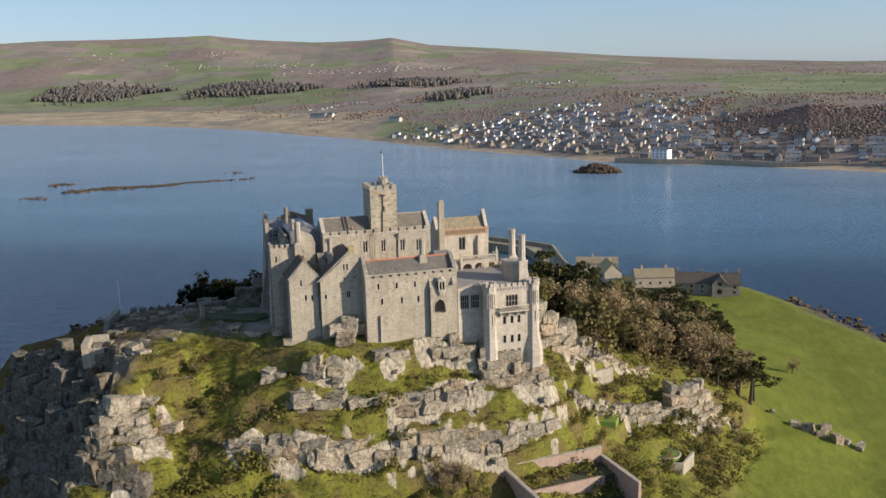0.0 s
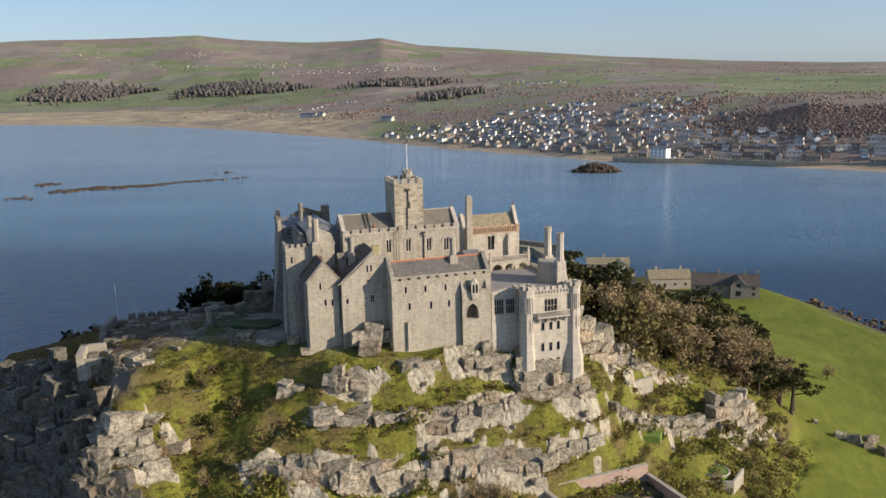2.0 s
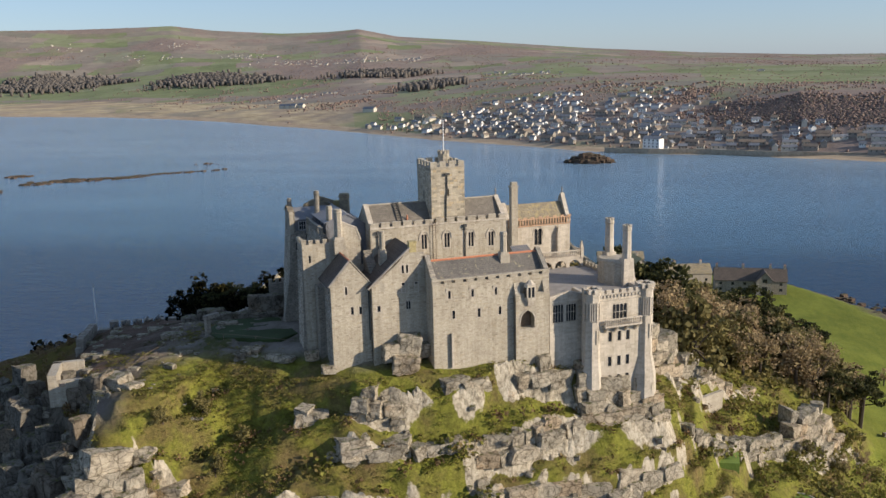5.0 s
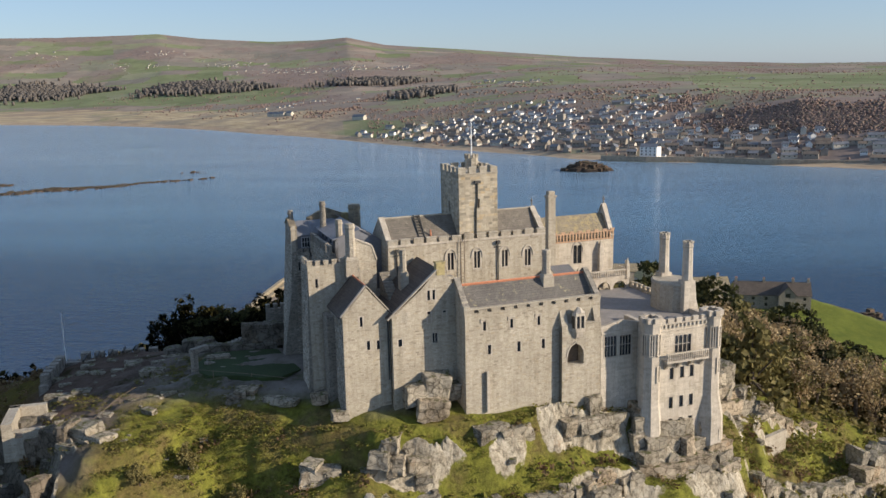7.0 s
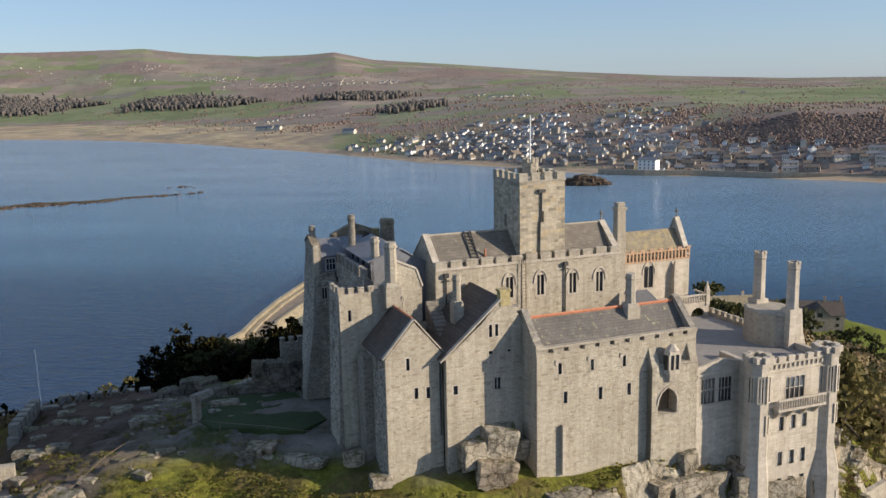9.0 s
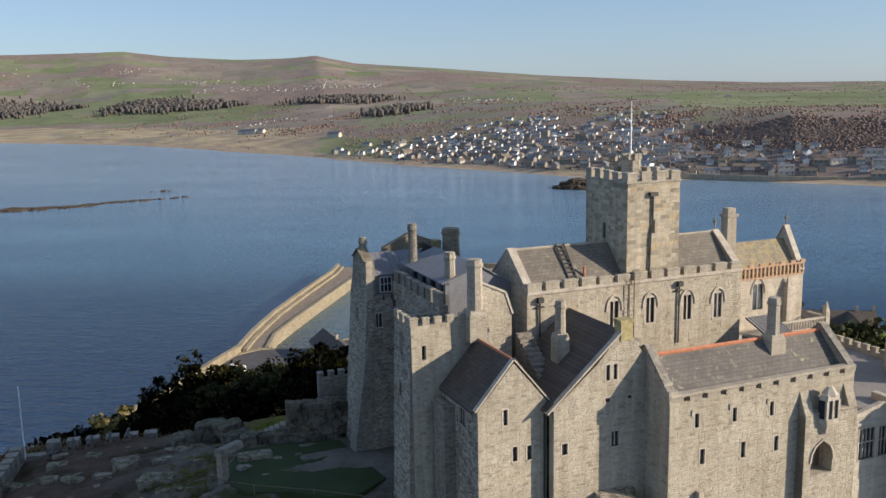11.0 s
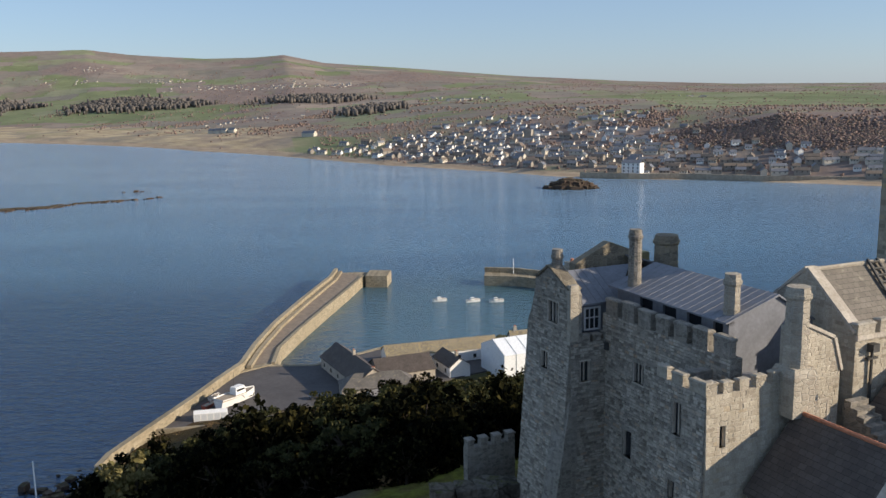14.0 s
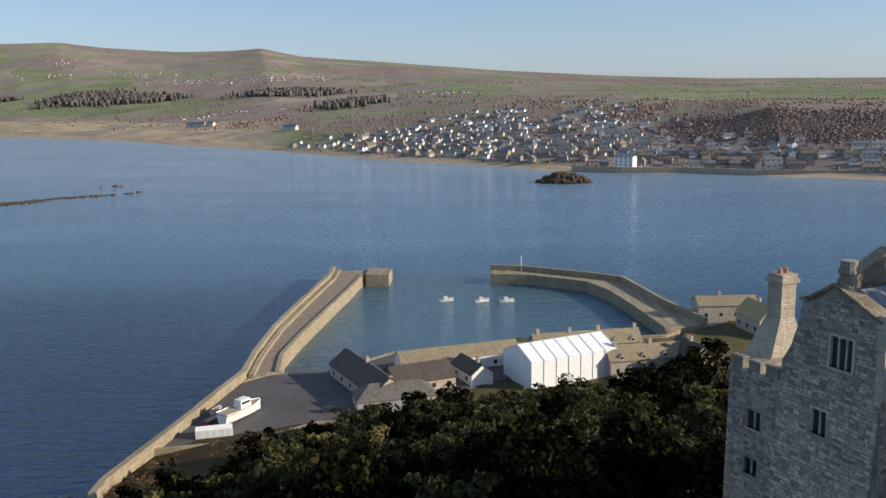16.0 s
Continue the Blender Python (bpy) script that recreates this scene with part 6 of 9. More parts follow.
def se_tower():
    r = thing("south_east_tower", CASTLE, "tall pale granite tower with corner turrets, balcony and flaring foot", "tower")
    holes = [(39.7, 60.6, 63.6, 2.9, 4, True)]
    for z in (57.0, 52.5, 49.1):
        holes += [(x, z, z + 1.75, 0.8, 1, False) for x in (37.9, 39.7, 41.4)]
    holes += [(37.6, 45.6, 46.6, 0.7, 1, False), (39.0, 45.6, 46.6, 0.7, 1, False)]
    walled("front_wall", r, STONE_PALE, (34.6, -18.0), (44.6, -18.0), 38, 65.6, 0.8, cut_s(holes, 34.6))
    for x, z0, z1, w, l, p in holes:
        window(r, (x, -18.0, z0), (1, 0), S_OUT, w, z1 - z0, l, p, hood=False, transom=w > 2)
    for z in (64.4, 65.45):
        part("string_course", box(B(), 34.6, 44.6, -18.14, -18.0, z, z + 0.18), STONE_PALE, r)
    for k in range(14):
        x = 35.2 + 9.0 * k / 13
        part("corbel", box(B(), x - 0.13, x + 0.13, -18.2, -18.0, 64.9, 65.4), STONE_PALE, r)
    battlements(r, STONE_PALE, (35.6, -18.15), (43.6, -18.15), 65.6, 0.7, 0.95, 0.5, 0.5)
    walled("west_wall", r, STONE_PALE, (34.0, -11.0), (34.0, -17.5), 38, 65.5, 0.7, (), (1, 0))
    walled("east_wall", r, STONE_PALE, (45.6, -17.5), (45.6, -11.0), 38, 65.5, 0.7, (), (-1, 0))
    part("deck", box(B(), 34.4, 45.2, -17.4, -13.9, 64.3, 64.7), PAVE, r)
    for x, s in ((34.6, -1), (45.0, 1)):
        bm = tube(B(), x, -17.3, 54.0, 66.0, 1.55, 1.5, 8)
        tube(bm, x, -17.3, 50.5, 54.0, 2.3 if s > 0 else 1.9, 1.55, 8)
        tube(bm, x, -17.3, 38.0, 50.5, 2.7 if s > 0 else 2.3, 2.3 if s > 0 else 1.9, 8)
        for k in range(8):
            a = math.pi / 4 * k
            box(bm, x + 1.3 * math.cos(a) - 0.36, x + 1.3 * math.cos(a) + 0.36, -17.3 + 1.3 * math.sin(a) - 0.36, -17.3 + 1.3 * math.sin(a) + 0.36, 66.0, 66.75)
        tube(bm, x, -17.3, 65.5, 66.0, 1.6, 1.7, 8)
        t = part("turret", bm, STONE_PALE, r)
        for k, (z0, z1) in enumerate(((61.2, 64.3), (57.2, 59.4), (47.0, 48.4))):
            if k == 2 and s < 0:
                continue
            for ang in (-112.5, -67.5, -157.5) if k < 1 else (-67.5,):
                a = radians(ang)
                c, sn = math.cos(a), math.sin(a)
                rr = 1.50 if k < 2 else 2.27
                window(t, (x + rr * c, -17.3 + rr * sn, z0), (-sn, c), (c, sn), 0.62, z1 - z0, 1, k < 1, depth=0.08, bar=0.12)
    # balcony
    bm = box(B(), 36.2, 43.4, -19.3, -18.0, 59.9, 60.2)
    box(bm, 36.2, 43.4, -19.3, -19.05, 61.2, 61.4)
    bal = part("balcony", bm, STONE_PALE, r)
    for k in range(20):
        x = 36.35 + 6.9 * k / 19
        part("baluster", tube(B(), x, -19.18, 60.2, 61.2, 0.1, 0.1, 6), STONE_PALE, bal)
    for k in range(4):
        x = 36.8 + 2.0 * k
        bm = extrude(B(), [(x - 0.2, -18.0, 59.9), (x - 0.2, -19.2, 59.9), (x - 0.2, -18.0, 58.6)], (0.4, 0, 0))
        part("bracket", bm, STONE_PALE, bal)
    return r


TERRACOTTA_STONE = plain("warm_stone", (0.46, 0.30, 0.19), 0.9, 0.2, 2.0)
LICHEN_STONE = plain("lichen_stone", (0.36, 0.30, 0.15), 0.95, 0.35, 1.6)
LICHEN_DARK = stone("lichened_dark_granite", (0.33, 0.28, 0.20), (0.18, 0.155, 0.12), (0.32, 0.25, 0.09), (0.6, 0.3), 0.02, 0.06, 0.2)
WHITE_GREY = plain("grey_white_paint", (0.5, 0.5, 0.5), 0.6, 0.1, 1.0, 0, 0)
church(), lady_chapel(), loggia(), south_block(), gabled_house(), second_house(), bastion(), west_range(), gabled_tower(), north_range(), gallery(), terrace_stacks(), se_tower()

tall = thing("tall_chimney", CASTLE, "tall lichened square chimney behind the nave", "chimney")
bm = box(B(), 30.5, 32.0, 7.2, 8.6, 60, 81.2, 0.12)
box(bm, 30.45, 32.05, 7.15, 8.65, 81.2, 81.5)
box(bm, 30.7, 31.8, 7.4, 8.4, 81.5, 82.2)
part("shaft", bm, STONE, tall)

flag = thing("flagpole", CASTLE, "white flagpole with weather vane on the church tower", "flagpole")
bm = tube(B(), 16.7, 6.6, 88.4, 94.7, 0.11, 0.06, 8)
part("pole", bm, WHITE, flag)
bm = B()
rod(bm, (16.3, 6.6, 94.9), (17.3, 6.6, 94.9), 0.04)
rod(bm, (16.7, 6.6, 94.5), (16.7, 6.6, 95.3), 0.03)
box(bm, 16.1, 16.5, 6.57, 6.63, 94.75, 95.1)
part("vane", bm, IRON, flag)


# ---- granite outcrops: blocky boulders along the natural joints ----
def rock_material(name, pale, warm, dark):
    m, nt, bs = mat_new(name)
    pos = coords(nt, 1.0)
    inf = nt.nodes.new("ShaderNodeObjectInfo")
    c = ramp(nt, noise_fac(nt, pos, 0.35, 6, 0.7), [(0.28, dark), (0.46, tuple(0.8 * v for v in pale)), (0.60, pale), (0.76, warm)])
    st = ramp(nt, noise_fac(nt, coords(nt, (1.3, 1.3, 0.9)), 1.0, 7, 0.72), [(0.34, (0.42, 0.40, 0.37)), (0.52, (1.06, 1.06, 1.06))])
    c = mix(nt, 1.0, c, st, "MULTIPLY")
    tint = ramp(nt, inf.outputs["Random"], [(0.0, (0.78, 0.77, 0.75)), (0.6, (1.05, 1.03, 1.0)), (1.0, (1.1, 0.96, 0.82))])
    c = mix(nt, 1.0, c, tint, "MULTIPLY")
    vc = nt.nodes.new("ShaderNodeTexVoronoi")
    vc.feature = "DISTANCE_TO_EDGE"
    vc.inputs["Scale"].default_value = 1.0
    wv = nt.nodes.new("ShaderNodeVectorMath")
    wv.operation = "MULTIPLY_ADD"
    wv.inputs[1].default_value = (0.5, 0.5, 0.5)
    wn2 = node(nt, "TexNoise", Scale=0.9, Detail=4)
    nt.links.new(pos, wn2.inputs["Vector"])
    nt.links.new(wn2.outputs["Color"], wv.inputs[0])
    nt.links.new(coords(nt, (0.5, 0.5, 0.7)), wv.inputs[2])
    nt.links.new(wv.outputs[0], vc.inputs["Vector"])
    c = mix(nt, 0.75, c, ramp(nt, vc.outputs["Distance"], [(0.0, (0.22, 0.20, 0.17)), (0.035, (0.75, 0.74, 0.72)), (0.07, (1, 1, 1))]), "MULTIPLY")
    geo = nt.nodes.new("ShaderNodeNewGeometry")
    sp = nt.nodes.new("ShaderNodeSeparateXYZ")
    nt.links.new(geo.outputs["Normal"], sp.inputs[0])
    ml = node(nt, "Math")
    ml.operation = "MULTIPLY_ADD"
    ml.inputs[1].default_value = 0.7
    nt.links.new(sp.outputs[2], ml.inputs[0])
    nt.links.new(noise_fac(nt, pos, 0.9, 5, 0.7), ml.inputs[2])
    mfac = node(nt, "MapRange")
    mfac.inputs[1].default_value, mfac.inputs[2].default_value = 1.19, 1.32
    nt.links.new(ml.outputs[0], mfac.inputs[0])
    c = mix(nt, mfac.outputs[0], c, (0.095, 0.10, 0.03))
    nt.links.new(c, bs.inputs["Base Color"])
    bs.inputs["Roughness"].default_value = 0.95
    bs.inputs["Specular IOR Level"].default_value = 0.15
    bump(nt, bs, noise_fac(nt, pos, 1.1, 8, 0.72), 0.9, 0.5)
    return m


ROCK = rock_material("granite_outcrop", (0.43, 0.388, 0.315), (0.38, 0.285, 0.19), (0.16, 0.14, 0.11))
# grey granite of the west side, darkened in colour to stand for its shade
ROCK_GREY_SHADED = rock_material("granite_grey_shaded", (0.20, 0.185, 0.16), (0.175, 0.15, 0.118), (0.062, 0.056, 0.047))
ROCK_WET = rock_material("reef_rock", (0.15, 0.11, 0.085), (0.19, 0.125, 0.08), (0.055, 0.045, 0.038))


def rock_shape(seed, n=14, sub=3, rough=0.05):
    """An angular granite block: a skewed box with its corners and edges broken off."""
    rnd = random.Random(seed)
    bm = bmesh.new()
    for sx in (-1, 1):
        for sy in (-1, 1):
            for sz in (-1, 1):
                c = Vector((sx * rnd.uniform(0.72, 1.0), sy * rnd.uniform(0.72, 1.0), sz * rnd.uniform(0.75, 1.0)))
                for ax in range(3 if sub > 1 else 1):
                    v = c.copy()
                    v[ax] -= (sx, sy, sz)[ax] * rnd.uniform(0.05, 0.34) * (1 + rough)
                    bm.verts.new(v)
    bmesh.ops.convex_hull(bm, input=bm.verts[:])
    bmesh.ops.delete(bm, geom=[v for v in bm.verts if not v.link_faces], context="VERTS")
    if sub > 3:
        bmesh.ops.subdivide_edges(bm, edges=bm.edges[:], cuts=2, use_grid_fill=True)
        for v in bm.verts:
            k = noise.noise(v.co * 1.6 + Vector((seed, 0, 0))) * 0.11 + noise.noise(v.co * 3.9 + Vector((0, seed, 0))) * 0.09 - 0.045 * max(0.0, 1 - 9 * abs(noise.noise(v.co * 1.3 + Vector((0, 0, seed)))))
            v.co *= 1 + k
    bmesh.ops.triangulate(bm, faces=bm.faces[:])
    return bm


def shape_arrays(bm):
    bm.verts.ensure_lookup_table()
    v = np.array([p.co[:] for p in bm.verts])
    f = np.array([[q.index for q in p.verts] for p in bm.faces])
    bm.free()
    return v, f


def rock_mesh(k, mat):
    me = bpy.data.meshes.new("boulder")
    bm = rock_shape(k, 14, 4)
    bm.to_mesh(me)
    bm.free()
    me.materials.append(mat)
    return me


PALE_ROCKS = [rock_mesh(k, ROCK) for k in range(12)]
GREY_ROCKS = [rock_mesh(20 + k, ROCK_GREY_SHADED) for k in range(9)]
rk = random.Random(5)


def uphill(x, y, e=2.5):
    q = land_smooth(np.array([x + e, x - e, x, x]), np.array([y, y, y + e, y - e]))
    g = Vector((float(q[0] - q[1]), float(q[2] - q[3]), 0))
    return g.normalized() if g.length > 1e-3 else Vector((0, 1, 0))


def outcrop(line, height, tone):
    """Courses of broken granite blocks along a foot line, stepping back into the hill."""
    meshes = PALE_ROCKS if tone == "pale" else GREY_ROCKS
    label = "pale jointed granite outcrop on the grass slope" if tone == "pale" else "grey granite crag with upright joints, colour deepened for shade"
    r = thing("outcrop", Matrix(), label, "outcrop", tone + " outcrops")
    P = [Vector((*p, 0)) for p in line]
    total = sum((b - a).length for a, b in zip(P, P[1:]))

    def at(s):
        for a, b in zip(P, P[1:]):
            ln = (b - a).length
            if s <= ln:
                return a.lerp(b, s / ln), (b - a) / ln
            s -= ln
        return P[-1], (P[-1] - P[-2]).normalized()

    up = 0.0
    while up < height:
        h = rk.uniform(1.8, 3.2) if tone == "pale" else rk.uniform(2.6, 4.6)
        h = min(h, height * 0.7)
        s = rk.uniform(-0.8, 0.4)
        while s < total:
            w = rk.choice((rk.uniform(1.4, 3.0), rk.uniform(2.6, 6.4))) if tone == "pale" else rk.uniform(1.4, 3.6)
            mid = s + w / 2
            s += w * 0.93
            c, d = at(min(max(mid, 0), total))
            crest = height * (0.45 + 0.45 * math.sin(math.pi * min(max(mid / total, 0.02), 0.98)) ** 0.6 + 1.1 * float(fbm(np.array([c.x / 5]), np.array([c.y / 5]), 23)[0]))
            if up + h * 0.45 > crest or rk.random() < 0.05:
                continue
            n = uphill(c.x, c.y)
            deep = rk.uniform(1.5, 2.3)
            hh = h * rk.uniform(0.82, 1.22)
            q = c + n * (deep * 0.55 + up * 0.5 + rk.uniform(-0.45, 0.5))
            z = float(land_smooth(np.array([c.x]), np.array([c.y]))[0]) + up + hh * 0.40 - 0.5
            ob = new("block", rk.choice(meshes))
            ob.parent = r
            ob.matrix_basis = pose(q.x, q.y, z, rk.uniform(-7, 7), rk.uniform(-7, 7), math.degrees(math.atan2(d.y, d.x)) + rk.uniform(-13, 13) + 180 * rk.randrange(2)) @ Matrix.Diagonal((w * 0.58, deep, hh * 0.60, 1))
        up += h * 0.9
    return r


for line, height, tone in OUTCROPS:
    outcrop(line, height, tone)
for x, y, s in ((53, 261, 0.9), (56.5, 260, 1.2), (60, 258.6, 0.9), (64, 257.2, 1.3), (66.5, 257.6, 0.8), (70, 256, 1.0), (58, 263.5, 0.7), (62, 264, 1.1), (48, 268, 0.6)):
    ob = new("boulder", rk.choice(PALE_ROCKS))
    ob.matrix_basis = pose(x, y, float(land_smooth(np.array([x]), np.array([y]))[0]) + 0.5 * s, rk.uniform(-12, 12), rk.uniform(-12, 12), rk.uniform(0, 180)) @ Matrix.Diagonal((s * 1.8, s * 1.2, s * 1.3, 1))
    tagged(ob, "grey boulder lying on the open grass slope", "boulder", "lawn boulders")


# outcrops that the houses' feet stand on
for u, v, z, s, tall in ((0.6, -11.6, 58.0, 1.7, 1.6), (3.4, -11.7, 58.8, 1.9, 1.9), (5.6, -11.4, 57.8, 1.5, 1.5), (2.2, -13.4, 56.3, 2.1, 1.2), (-9.6, -9.0, 55.6, 1.2, 1.1), (-11.6, -5.0, 57.0, 1.1, 1.1)):
    ob = new("boulder", rk.choice(PALE_ROCKS))
    ob.matrix_basis = CASTLE @ pose(u, v, z, rk.uniform(-6, 6), rk.uniform(-6, 6), rk.uniform(-25, 25)) @ Matrix.Diagonal((s * 1.15, s * 0.8, s * tall * 0.62, 1))
    tagged(ob, "pale granite outcrop against the foot of a castle wall", "boulder", "castle foot boulders")


def scatter_mesh(name, shapes, places, mat, label, category, smooth=False):
    """Many small pieces joined into one object: places are (x, y, z, scale xyz, turn)."""
    V, F, n = [], [], 0
    for x, y, z, sx, sy, sz, t, k in places:
        v, f = shapes[k % len(shapes)]
        c, s = math.cos(t), math.sin(t)
        w = v * (sx, sy, sz)
        V.append(np.stack([w[:, 0] * c - w[:, 1] * s + x, w[:, 0] * s + w[:, 1] * c + y, w[:, 2] + z], -1))
        F.append(f + n)
        n += len(v)
    V, F = np.concatenate(V), np.concatenate(F)
    me = bpy.data.meshes.new(name)
    k = F.shape[1]
    me.vertices.add(len(V))
    me.vertices.foreach_set("co", V.ravel())
    me.loops.add(F.size)
    me.loops.foreach_set("vertex_index", F.ravel().astype(np.int32))
    me.polygons.add(len(F))
    me.polygons.foreach_set("loop_start", np.arange(len(F)) * k)
    me.polygons.foreach_set("loop_total", np.full(len(F), k))
    me.polygons.foreach_set("use_smooth", np.full(len(F), smooth))
    me.update()
    me.materials.append(mat)
    return tagged(new(name, me), label, category, kind="stuff")


small_rocks = [shape_arrays(rock_shape(40 + k, 12, 2, 0.08)) for k in range(6)]
rnd = np.random.RandomState(3)
px, py = rnd.uniform(-175, 70, 30000), rnd.uniform(135, 262, 30000)
pz, pb = land(px, py)
zs_ = land_smooth(px, py)
ok = (pb > 0.35) & (zs_ > 12) & (zs_ < 56)
idx = np.nonzero(ok)[0][:170]
places = [(px[i], py[i], pz[i] - 0.1, *(rnd.uniform(0.4, 1.1) * np.array([rnd.uniform(1.0, 1.8), rnd.uniform(0.7, 1.0), rnd.uniform(0.5, 0.8)])), rnd.uniform(0, 6.3), i) for i in idx]
ledge = np.nonzero((px > -124) & (px < -86) & (py > 170) & (py < 205) & (zs_ > 49))[0][:105]
for i in ledge:
    s = 0.2 + 0.85 * rnd.rand() ** 2.5
    places.append((px[i], py[i], pz[i] + 0.05, s * rnd.uniform(1.2, 2.4), s, s * rnd.uniform(0.4, 0.7), rnd.uniform(-0.3, 0.7), i))
scatter_mesh("rubble", small_rocks, places, ROCK, "broken granite rubble on the cliff ledges", "rocks")

# the tidal reef, the islet near the far shore and the boulders along the island's edge
places = []
for i in range(520):
    t = rnd.rand() ** 0.9
    if vnoise(np.array([t * 9.0]), np.array([0.5]), 91)[0] < 0.38:
        continue
    x, y = -548 + 126 * t, 815 + 96 * t + 5 * math.sin(t * 9)
    x, y = x + rnd.normal(0, 6), y + rnd.normal(0, 9) * (1.1 - 0.7 * t)
    s = (0.5 + 2.4 * rnd.rand() ** 2.4) * (1.2 - 0.7 * t)
    places.append((x, y, -0.35 * s, s * rnd.uniform(1.2, 2.4), s * rnd.uniform(0.8, 1.6), s * 0.8, rnd.uniform(0, 6.3), i))
for cx, cy, n in ((-594, 872, 30), (-554, 771, 16), (-440, 985, 8), (-405, 920, 5)):
    for i in range(n):
        s = rnd.uniform(0.8, 2.4)
        places.append((cx + rnd.normal(0, 9), cy + rnd.normal(0, 5), -0.3, s * 1.4, s, s * 0.8, rnd.uniform(0, 6), i))
scatter_mesh("reef", small_rocks, places, ROCK_WET, "low line of dark wet reef rocks in the bay", "reef")
places = []
for i in range(150):
    a, d = rnd.uniform(0, 6.3), math.sqrt(rnd.rand())
    x, y = -18 + 24 * d * math.cos(a), 984 + 15 * d * math.sin(a)
    s = rnd.uniform(1.5, 4.0)
    places.append((x, y, 7.5 * (1 - d * d) * rnd.uniform(0.7, 1.1) - 0.4 * s * d, s * 1.3, s, s * 0.9, rnd.uniform(0, 6.3), i))
scatter_mesh("islet", small_rocks, places, ROCK_WET, "small brown rocky islet off the town beach", "islet")
places = []
for k in range(len(SHORE)):
    (ax, ay), (bx, by) = SHORE[k], SHORE[(k + 1) % len(SHORE)]
    if ay > 440 or by > 440 or (ax < -150 and ay > 345):
        continue
    n = int(math.hypot(bx - ax, by - ay) / 0.5)
    for i in range(n):
        t = rnd.rand()
        s = 0.25 + 1.1 * rnd.rand() ** 2
        places.append((ax + (bx - ax) * t + rnd.normal(0, 4), ay + (by - ay) * t + rnd.normal(0, 4), rnd.uniform(-0.6, 0.9), s * 1.3, s, s * 0.8, rnd.uniform(0, 6.3), i))
scatter_mesh("shore_rocks", small_rocks, places, ROCK_WET, "dark seaweed-stained boulders along the shore", "rocks")


# ---- the harbour below the hill ----
def strip_wall(name, pts, z0, z1, thick, mat, label, category, parent=None, kind="structure"):
    """A wall along a bent line: one mesh, mitred."""
    P = [Vector((x, y, 0)) for x, y in pts]
    left, right = [], []
    for i, p in enumerate(P):
        d = (P[min(i + 1, len(P) - 1)] - P[max(i - 1, 0)]).normalized()
        s = Vector((-d.y, d.x, 0)) * thick / 2
        left.append(p + s), right.append(p - s)
    bm = B()
    up = Vector((0, 0, 1))
    for i in range(len(P) - 1):
        a = [left[i] + up * z0, left[i + 1] + up * z0, left[i + 1] + up * z1, left[i] + up * z1]
        b = [right[i] + up * z0, right[i + 1] + up * z0, right[i + 1] + up * z1, right[i] + up * z1]
        face(bm, *a), face(bm, *b[::-1]), face(bm, a[3], a[2], b[2], b[3])
        if i == 0:
            face(bm, a[0], a[3], b[3], b[0])
        if i == len(P) - 2:
            face(bm, a[1], b[1], b[2], a[2])
    ob = part(name, bm, mat, parent)
    return tagged(ob, label, category, kind=kind) if parent is None else ob


def slab(pts, z0, z1):
    return extrude(B(), [(x, y, z0) for x, y in pts], (0, 0, z1 - z0))


west_pier = thing("west_pier", Matrix(), "long curved granite harbour pier with parapet wall", "pier")
outer = [(-178.5, 320), (-181.6, 328), (-182.0, 335), (-179.3, 352), (-175.6, 374.3), (-173, 394.1), (-170.5, 409.2), (-172, 429.4), (-172.4, 460.1), (-170.6, 494), (-168.1, 529), (-166.8, 545), (-167.5, 564)]
inner = [(-161.6, 414.6), (-164, 432.1), (-162.5, 455.4), (-159.2, 490), (-155.5, 525.6), (-153, 555), (-141, 553.5)]
deck = [(-171, 405), *outer[7:], (-153, 566), (-141, 564), *inner[::-1]]
part("deck", slab(deck, -3, 4.6), PIER, west_pier)
bm = slab([(-169, 412), (-170.5, 430), (-170.8, 460), (-166.6, 529), (-166, 562), (-155, 560), (-157.5, 526), (-164, 456), (-165.8, 433), (-163.2, 416)], 4.6, 4.65)
part("roadway", bm, plain("pier_setts", (0.24, 0.19, 0.14), 0.9, 0.25, 0.4), west_pier)
strip_wall("parapet", outer, 0, 7.0, 1.6, PIER, "", "", west_pier)
strip_wall("step_wall", [(x + 2.2, y) for x, y in outer[6:]], 4.5, 5.7, 1.6, PIER, "", "", west_pier)
strip_wall("inner_kerb", inner, -2, 5.2, 1.4, PIER, "", "", west_pier)
part("pier_head", slab([(-151, 551.5), (-140.6, 551), (-140.2, 565), (-151, 566)], -3, 5.6), PIER, west_pier)
for t in (0.15, 0.6):
    part("mooring_post", tube(B(), -155 + 12 * t, 557.5, 4.6, 5.5, 0.25, 0.2), IRON, west_pier)

east_pier = thing("east_pier", Matrix(), "bent granite east pier with dark tide line", "pier")
e_out = [(-94, 566), (-79, 564), (-49, 547), (-37, 539), (-28, 497), (-19, 468)]
e_in = [(-94, 555), (-77, 553), (-52, 538), (-45, 521), (-40, 498), (-34, 462)]
part("deck", slab([*e_out, *e_in[::-1]], -3, 4.4), PIER, east_pier)
strip_wall("parapet", e_out, 0, 6.8, 1.4, PIER, "", "", east_pier)
strip_wall("inner_kerb", e_in, -2, 4.9, 1.2, PIER, "", "", east_pier)
part("mast", rod(B(), (-80, 561, 4.4), (-80, 561, 12), 0.12), WHITE, east_pier)

